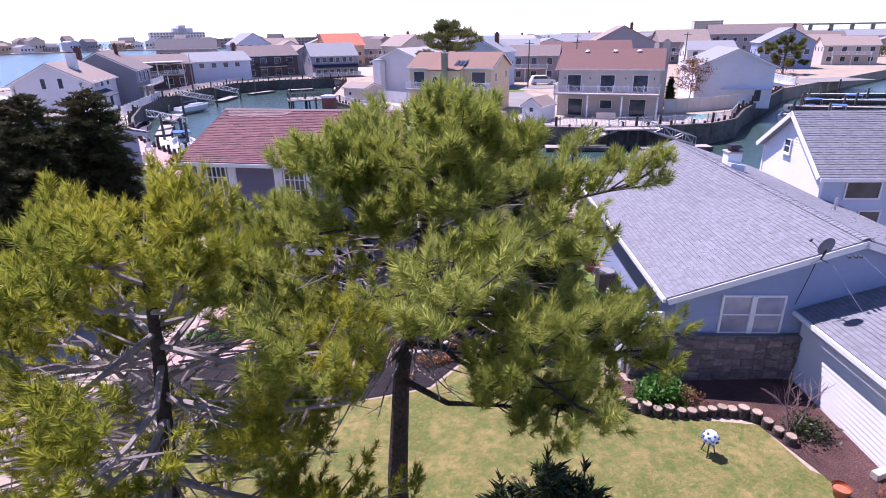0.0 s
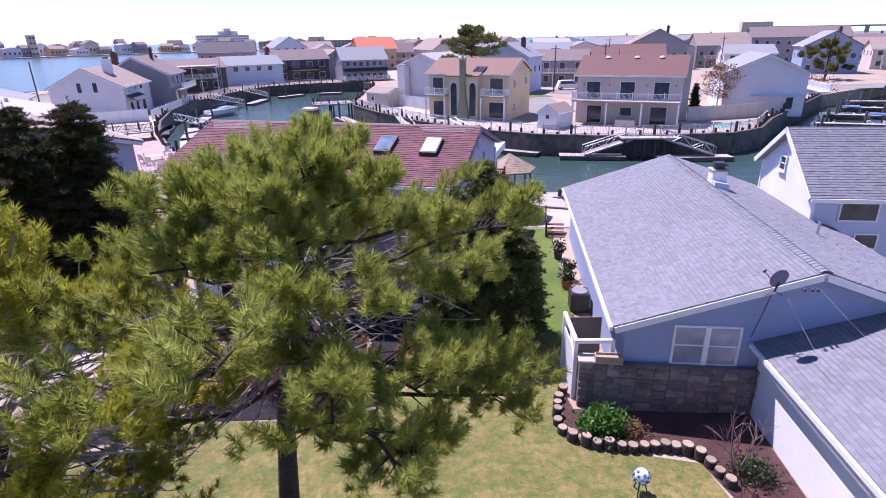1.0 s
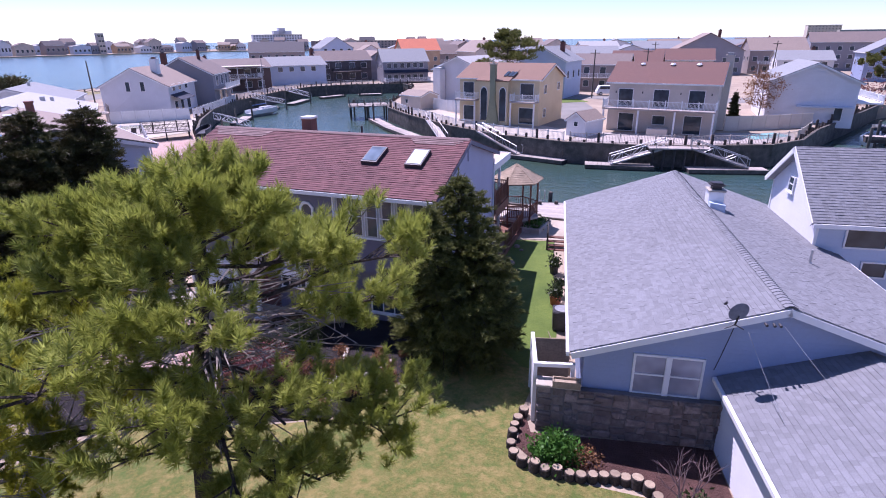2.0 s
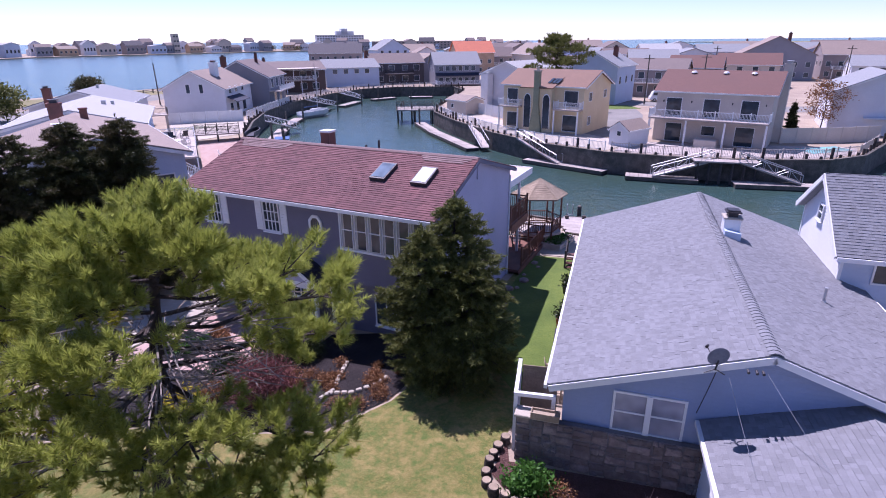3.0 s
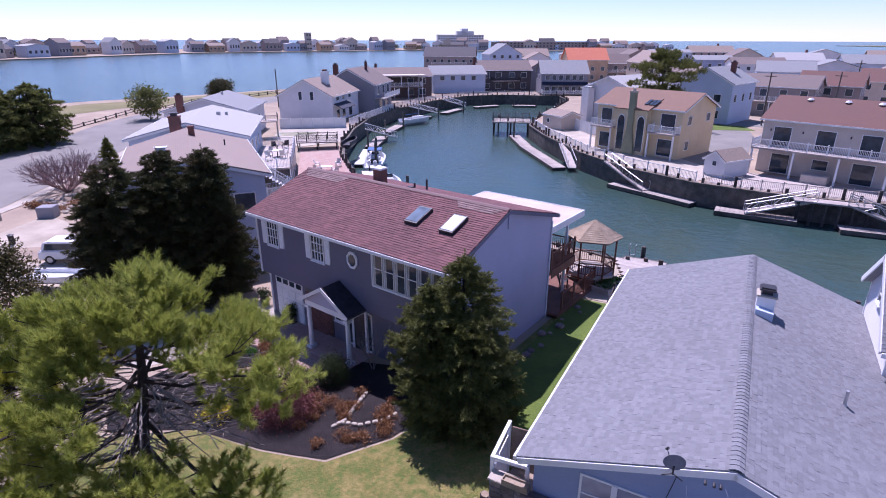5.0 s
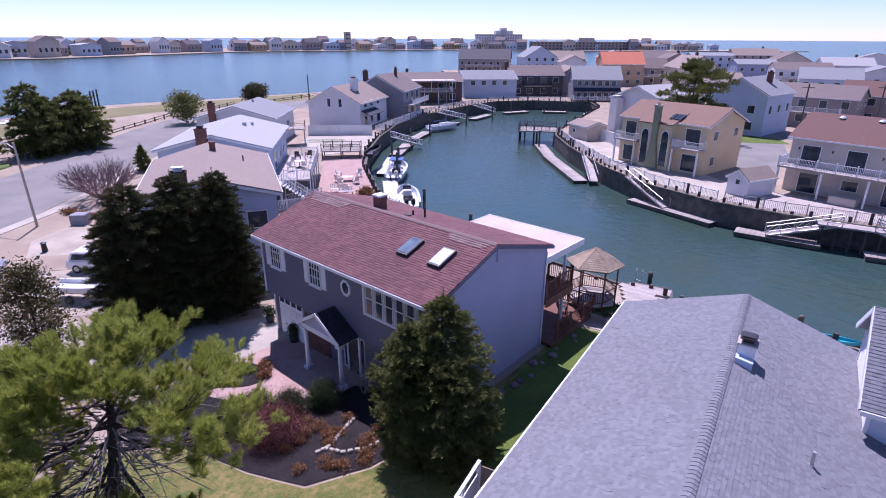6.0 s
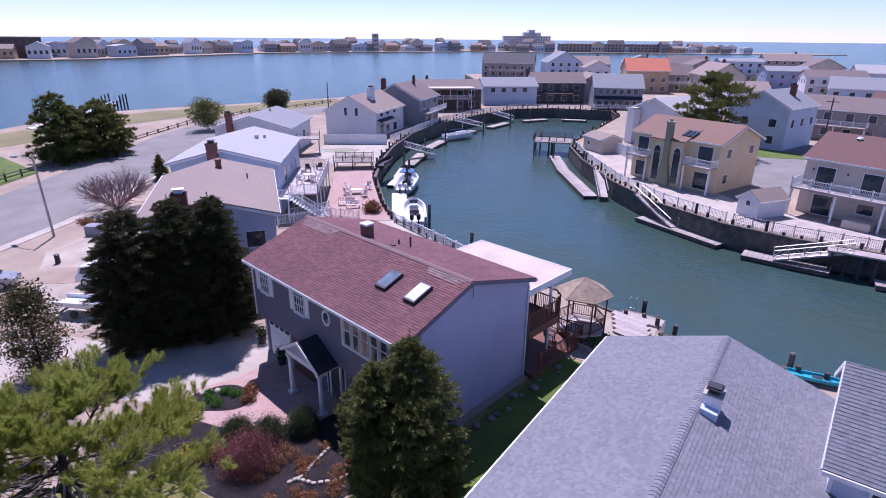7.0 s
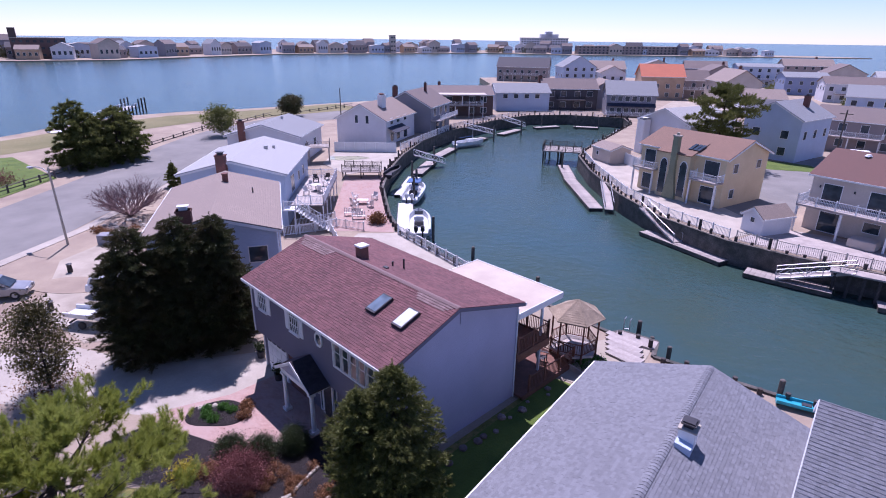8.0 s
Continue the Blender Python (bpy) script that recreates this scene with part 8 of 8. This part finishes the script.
for i in range(12):
    a = i * 0.9
    rock(3.1 + 0.2 * i + rng.uniform(-0.3, 0.5), 22.6 + 0.85 * i + rng.uniform(-0.5, 0.5), rng.uniform(0.1, 0.26), 20 + i, "dark rough stone along the gable wall", "stone", "wall-side stones")

# street side
leafy_tree("small open evergreen magnolia with olive leaves", -19.5, 15.0, 5.6, 1.7, 201, "magnolia", 900, 13, 0.062, name="magnolia_tree", low=0.12)
bush("low brown groundcover round a small tree", -19.3, 14.9, 1.7, 0.4, 202, "rusty", 160, 14, 0.05)
bare_tree("wide leafless tree with reddish twigs", -49.6, 35.2, 5.4, 6.0, 203, "twig", 6, stems=26, up=0.2, thick=0.11)
conifer("bushy dark waterside pine", -80.8, 43.6, 10.3, 5.0, 204, "spruce", taper=0.5, branches=130, per=9, name="shore_pine", needle=0.5, wide=0.07, needles=22, leaders=((0, 0, 1.0), (1.6, 1.0, 0.82)))
conifer("bushy dark waterside pine", -80.5, 49.5, 8.8, 5.2, 205, "spruce", taper=0.42, branches=130, per=9, name="shore_pine", needle=0.5, wide=0.07, needles=22, leaders=((0, 0, 1.0), (-1.2, 1.4, 0.85)))
leafy_tree("half-bare evergreen by the street", -84.5, 71.5, 5.4, 3.4, 207, "spruce", 260, 16, 0.17, name="shore_tree", low=0.2, spread=0.5)
leafy_tree("rounded dark evergreen by the bay", -97, 100, 4.4, 3.0, 208, "cedar", 500, 20, 0.16, name="shore_tree", low=0.25, spread=0.5)
conifer("small dark conical evergreen by the street", -58.0, 45.6, 3.6, 1.3, 209, "spruce", branches=70, name="conical_evergreen")
bush("dry brown shrub on a green lawn", -79, 31.5, 2.2, 1.1, 210, "wine", 160, 16, 0.09)
leafy_tree("thin green tree on a bayside lawn", -86, 32, 5.0, 2.4, 211, "spruce", 300, 14, 0.13, name="lawn_tree", low=0.2)
pine("tall open pine behind the yellow house", 0.8, 105.6, 12.3, 4.6, 212, "spruce", first=3.5, limbs=44, tufts=70, wide=0.022, needles=40, length=0.32, per_twig=7, puff=0.7)
leafy_tree("pale budding tree between far houses", 36.5, 84.5, 6.5, 2.8, 213, "rusty", 200, 14, 0.1, name="budding_tree")
conifer("slim dark evergreen beside the beige house", 31.4, 79.0, 4.6, 1.1, 214, "cedar", branches=70, name="slim_evergreen")
pine("broad olive evergreen among far houses", 82.0, 140, 8.0, 4.5, 215, "spruce", first=2.5, limbs=24, tufts=42, wide=0.055, needles=20, length=0.6)
bush("rust-coloured hedge by the marina", 60.5, 111, 4.5, 2.4, 216, "wine", 260, 16, 0.14)
for i in range(9):
    bush("grey beach stone heap plant", -45 + rng.uniform(-3, 3), 32.0 + rng.uniform(-2.5, 2.0), 0.5, 0.4, 220 + i, "rusty", 30, 10, 0.06, group="front yard shrubs")
for i in range(60):
    rock(-45.5 + rng.uniform(-3.4, 4.0), 33.0 + rng.uniform(-3.0, 3.0), rng.uniform(0.12, 0.3), 40 + i, "pale beach stone in a front yard", "concrete", "front yard stones")

lamp = thing("street_lamp", "tall leaning street lamp with curved arm", "street lamp", pose(-45.1, 26.6, -0.45, 0, -2, 0))
part("pole", tubes(((0, 0, 0), (0, 0, 7.9), 0.12, 0.09), seg=10), "concrete", lamp)
cu = bmesh.new()
pts = [Vector((0, 0, 7.3)), Vector((-0.7, -0.2, 7.75)), Vector((-1.6, -0.4, 7.85)), Vector((-2.3, -0.55, 7.75))]
bent(cu, pts, 0.05, 0.04, 8)
part("arm", cu, "metal", lamp)
part("lamp_head", boxes((-3.0, -0.8, 7.62, -2.2, -0.4, 7.8), bevel=0.06), "metal", lamp)
ub = part("utility_box", boxes((-0.7, -0.6, 0, 0.7, 0.6, 1.0), bevel=0.04), "greysiding")
ub.matrix_basis = pose(-42.4, 29.2, -0.45, 0, 0, 35)
tagged(ub, "grey-green utility cabinet by the pavement", "utility box")
for x, y, z in ((-37.4, 23.6, -0.42), (-30.6, 19.4, -0.42)):
    g = thing("yard_post", "short dark timber post in a gravel yard", "post", pose(x, y, z), "yard posts")
    part("post", tubes(((0, 0, 0), (0, 0, 0.75), 0.22, 0.2), seg=10), "tarwood", g)
    part("cap", tubes(((0, 0, 0.75), (0, 0, 0.83), 0.26, 0.12), seg=10), "darkmetal", g)


def car(label, x, y, rz, paint="white", L=4.6, w=1.8, h=1.65, z=None, name="parked_car"):
    g = thing(name, label, "car", pose(x, y, level(x, y) + 0.03 if z is None else z, 0, 0, rz), "parked cars")
    side = [(-L / 2, 0.35), (-L / 2 + 0.1, 0.95), (-L / 2 + 0.35, h * 0.62), (L / 2 - 1.3, h * 0.6), (L / 2 - 0.2, h * 0.5), (L / 2, 0.7), (L / 2 - 0.05, 0.32)]
    bm = prism(bmesh.new(), side, -w / 2, w / 2)
    bmesh.ops.bevel(bm, geom=bm.edges[:], offset=0.07, segments=2, affect="EDGES")
    body = part("body", bm, paint, g)
    top = [(-L / 2 + 0.25, h * 0.6), (-L / 2 + 0.5, h - 0.08), (-L / 2 + 0.8, h), (L / 2 - 2.1, h), (L / 2 - 1.15, h * 0.6)]
    bm = prism(bmesh.new(), top, -w / 2 + 0.1, w / 2 - 0.1)
    bmesh.ops.bevel(bm, geom=bm.edges[:], offset=0.05, segments=2, affect="EDGES")
    part("cabin", bm, paint, g)
    for s in (-1, 1):
        part("side_window", prism(bmesh.new(), [(-L / 2 + 0.5, h * 0.64), (-L / 2 + 0.7, h - 0.14), (L / 2 - 2.15, h - 0.14), (L / 2 - 1.4, h * 0.64)], s * (w / 2 - 0.1) - 0.015, s * (w / 2 - 0.1) + 0.015), "glass", g)
        for xx in (-L / 2 + 0.85, L / 2 - 0.9):
            wh = part("wheel", tubes(((xx, s * (w / 2 - 0.2), 0.33), (xx, s * (w / 2 + 0.02), 0.33), 0.33), seg=18), "black", g)
            part("rim", tubes(((xx, s * (w / 2 + 0.02), 0.33), (xx, s * (w / 2 + 0.035), 0.33), 0.2), seg=14), "metal", wh)
        part("headlight", boxes((L / 2 - 0.12, s * (w / 2 - 0.35) - 0.15, 0.68, L / 2 + 0.01, s * (w / 2 - 0.35) + 0.15, 0.82)), "curtain", g)
    bm = bmesh.new()
    slab(bm, [(L / 2 - 1.12, -w / 2 + 0.18, h * 0.64), (L / 2 - 1.12, w / 2 - 0.18, h * 0.64), (L / 2 - 2.02, w / 2 - 0.2, h - 0.06), (L / 2 - 2.02, -w / 2 + 0.2, h - 0.06)], 0.02)
    part("windscreen", bm, "glass", g)
    return g


car("white parked car on a front drive", -29.6, 24.0, 30, "white")
car("white parked car on a front drive", -27.6, 27.2, 30, "white")
car("silver parked estate car at the kerb", -36.5, 18.0, 52, "carpaint")
car("white pickup-like van by the far lawn", 21.0, 122.5, 8, "white", 5.4, 1.9, 1.9)
tr = thing("boat_trailer", "small boat trailer with pale hull on a front drive", "trailer", pose(-25.4, 20.4, -0.4, 0, 0, 25))
part("frame", boxes((-2.2, -0.06, 0.35, 2.4, 0.06, 0.45), (-1.6, -0.8, 0.35, -1.5, 0.8, 0.45), (0.4, -0.8, 0.35, 0.5, 0.8, 0.45)), "darkmetal", tr)
part("hull", hull(4.2, 1.6, 0.5), "gelcoat", tr).location = (0, 0, 0.62)
for s in (-1, 1):
    part("wheel", tubes(((-0.5, s * 0.75, 0.28), (-0.5, s * 0.92, 0.28), 0.28), seg=14), "black", tr)

# canal-side yards
for x, y, rz in ((-30.2, 52.6, 200), (-31.4, 53.6, 170), (-32.6, 55.2, 120), (-29.0, 54.0, 250), (-30.4, 56.4, 20), (-28.2, 51.2, 215)):
    garden_chair(x, y, rz, "offwhite", None, "pale slatted garden chair on the patio", "patio chairs")
tb_ = thing("garden_table", "low pale slatted patio table", "table", pose(-30.6, 54.4, level(-30.6, 54.4), 0, 0, 35))
for i in range(6):
    part("table_slat", boxes((-0.7, -0.5 + i * 0.17, 0.5, 0.7, -0.35 + i * 0.17, 0.54)), "offwhite", tb_)
for sx in (-0.6, 0.6):
    for sy in (-0.42, 0.42):
        part("leg", boxes((sx - 0.04, sy - 0.04, 0, sx + 0.04, sy + 0.04, 0.5)), "offwhite", tb_)
for i in range(2):
    bch = thing("garden_bench", "pale slatted bench on the patio", "bench", pose(-27.2 - i * 1.6, 50.0 + i * 0.4, level(-27, 50), 0, 0, 40), "patio benches")
    for k in range(4):
        part("seat_slat", boxes((-0.8, -0.24 + k * 0.12, 0.42, 0.8, -0.14 + k * 0.12, 0.45)), "offwhite", bch)
    for k in range(8):
        part("back_slat", boxes((-0.78 + k * 0.2, 0.24, 0.45, -0.68 + k * 0.2, 0.27, 0.95)), "offwhite", bch)
    for sx in (-0.72, 0.72):
        part("leg", boxes((sx - 0.04, -0.24, 0, sx + 0.04, 0.26, 0.42)), "offwhite", bch)
bush("tuft of dry ornamental grass on the patio", -24.6, 50.3, 0.8, 1.1, 230, "rusty", 130, 12, 0.09)
long_fence("white picket fence across the patio yard", [(-24.2, 47.6), (-28.6, 46.6)], 0.9, "offwhite")
sh = thing("deck_shed", "low dark-framed pontoon frame beside the patio", "boat lift", pose(-39.2, 63.6, level(-39, 63), 0, 0, 35))
part("platform", boxes((-2.8, -1.3, 0.9, 2.8, 1.3, 1.05)), "deckwood", sh)
railing(sh, (-2.7, -1.25), (2.7, -1.25), 1.05, 0.9, "pile", 1.4)
railing(sh, (-2.7, 1.25), (2.7, 1.25), 1.05, 0.9, "pile", 1.4)
for sx in (-2.6, 0, 2.6):
    for sy in (-1.2, 1.2):
        part("leg", boxes((sx - 0.07, sy - 0.07, -0.3, sx + 0.07, sy + 0.07, 0.9)), "tarwood", sh)
g = thing("moored_float", "white jet-ski float with dark cover by the patio", "float", pose(-36.2, 67.2, level(-36, 67) + 0.05, 0, 0, 110))
part("cover", hull(4.8, 1.5, 0.8, 0.3), "darkmetal", g)
rb = thing("roof_deck", "grey timber stand with small platform by the pool", "deck", pose(-51.5, 66.8, level(-51, 66), 0, 0, 45))
part("platform", boxes((-1.8, -1.4, 2.4, 1.8, 1.4, 2.55)), "deckwood", rb)
railing(rb, (-1.75, -1.35), (1.75, -1.35), 2.55, 0.9, "deckwood", 1.7)
railing(rb, (1.75, -1.35), (1.75, 1.35), 2.55, 0.9, "deckwood", 1.4)
for sx in (-1.6, 1.6):
    for sy in (-1.2, 1.2):
        part("leg", boxes((sx - 0.08, sy - 0.08, -0.3, sx + 0.08, sy + 0.08, 2.4)), "deckwood", rb)

# furniture on the timber deck of the red-roofed house
for u, v, rz in ((11.5, 11.0, 20), (13.2, 11.4, 200), (14.4, 13.4, 100), (12.4, 13.6, -30)):
    p = RH.matrix_basis @ Vector((u, v, 0.7))
    garden_chair(p.x, p.y, rz, "darkmetal", p.z, "dark slatted chair on the timber deck", "deck chairs")
p = RH.matrix_basis @ Vector((12.6, 12.4, 0.7))
tb2 = thing("deck_table", "round dark patio table on the timber deck", "table", pose(*p))
part("tabletop", tubes(((0, 0, 0.68), (0, 0, 0.72), 0.55), seg=20), "darkmetal", tb2)
part("pedestal", tubes(((0, 0, 0), (0, 0, 0.68), 0.06)), "darkmetal", tb2)

# poles and far clutter
for i, (x, y, h) in enumerate(((-77.5, 98, 8.0), (17, 116, 9.0), (28, 123, 9.0), (36, 158, 10.0), (-4, 150, 9.0), (62, 150, 10.0), (88, 150, 10), (105, 190, 10))):
    g = thing("utility_pole", "weathered timber utility pole", "pole", pose(x, y, level(x, y)), "utility poles")
    part("pole", tubes(((0, 0, -0.5), (0, 0, h), 0.14, 0.1), seg=8), "pile", g)
    if i:
        part("crossarm", boxes((-0.9, -0.06, h - 0.7, 0.9, 0.06, h - 0.58)), "pile", g)
for i in range(26):
    x, y = rng.uniform(-95, 190), rng.uniform(165, 330)
    bush("dark evergreen shrub among far houses", x, y, rng.uniform(1.5, 3.2), rng.uniform(2, 4.5), 300 + i, "cedar" if i % 3 else "spruce", 60, 10, 0.22, group="far shrubs")
bk2 = thing("beached_boat", "dark upturned rowing boat on the shore grass", "boat", pose(-106, 66, -0.35, 0, 0, 60), "boats")
part("hull", hull(5.0, 1.6, 0.6), "canvas", bk2)
for i in range(70):
    t = rng.random()
    k = int(t * 6)
    a, b = LINE[k], LINE[k + 1]
    f = t * 6 - k
    x, y = a[0] + (b[0] - a[0]) * f - 30 - rng.uniform(0, 50), a[1] + (b[1] - a[1]) * f + rng.uniform(-10, 30)
    bush("dark shore tree in the town across the bay", x, y, rng.uniform(4, 8), rng.uniform(6, 11), 400 + i, "cedar", 26, 8, 0.7, z=-0.9, group="town trees", category="tree", name="shore_shrub")


# upper sun deck of the pale blue house and the railed yard below it
b_frame = B.matrix_basis
for u, v, turn in ((7.2, -4.6, 20), (8.7, -3.4, 150), (7.0, -1.8, -40), (8.8, -0.4, 100), (7.4, 1.6, 10), (8.6, 3.0, 200)):
    p = b_frame @ Vector((u, v, 2.725))
    garden_chair(p.x, p.y, 46 + turn, "offwhite" if v < 1 else "darkmetal", p.z, "slatted chair on the white sun deck" if v < 1 else "dark slatted chair on the white sun deck", "sun deck chairs")
p = b_frame @ Vector((8.0, -2.6, 2.725))
tb3 = thing("deck_table", "small round pale table on the white sun deck", "table", pose(*p))
part("tabletop", tubes(((0, 0, 0.68), (0, 0, 0.73), 0.6), seg=20), "offwhite", tb3)
part("pedestal", tubes(((0, 0, 0.0), (0, 0, 0.68), 0.06), ((0, 0, 0.0), (0, 0, 0.03), 0.28), seg=12), "darkmetal", tb3)
long_fence("white picket fence round the side yard", [(-29.2, 42.4), (-27.4, 46.7)], 1.0, "white")
long_fence("white picket fence across the yard behind the burgundy roof", [(-29.8, 41.3), (-27.3, 45.6)], 1.1, "white")
long_fence("white picket fence below the sun deck", [(-30.9, 43.8), (-29.2, 48.2)], 1.0, "white")
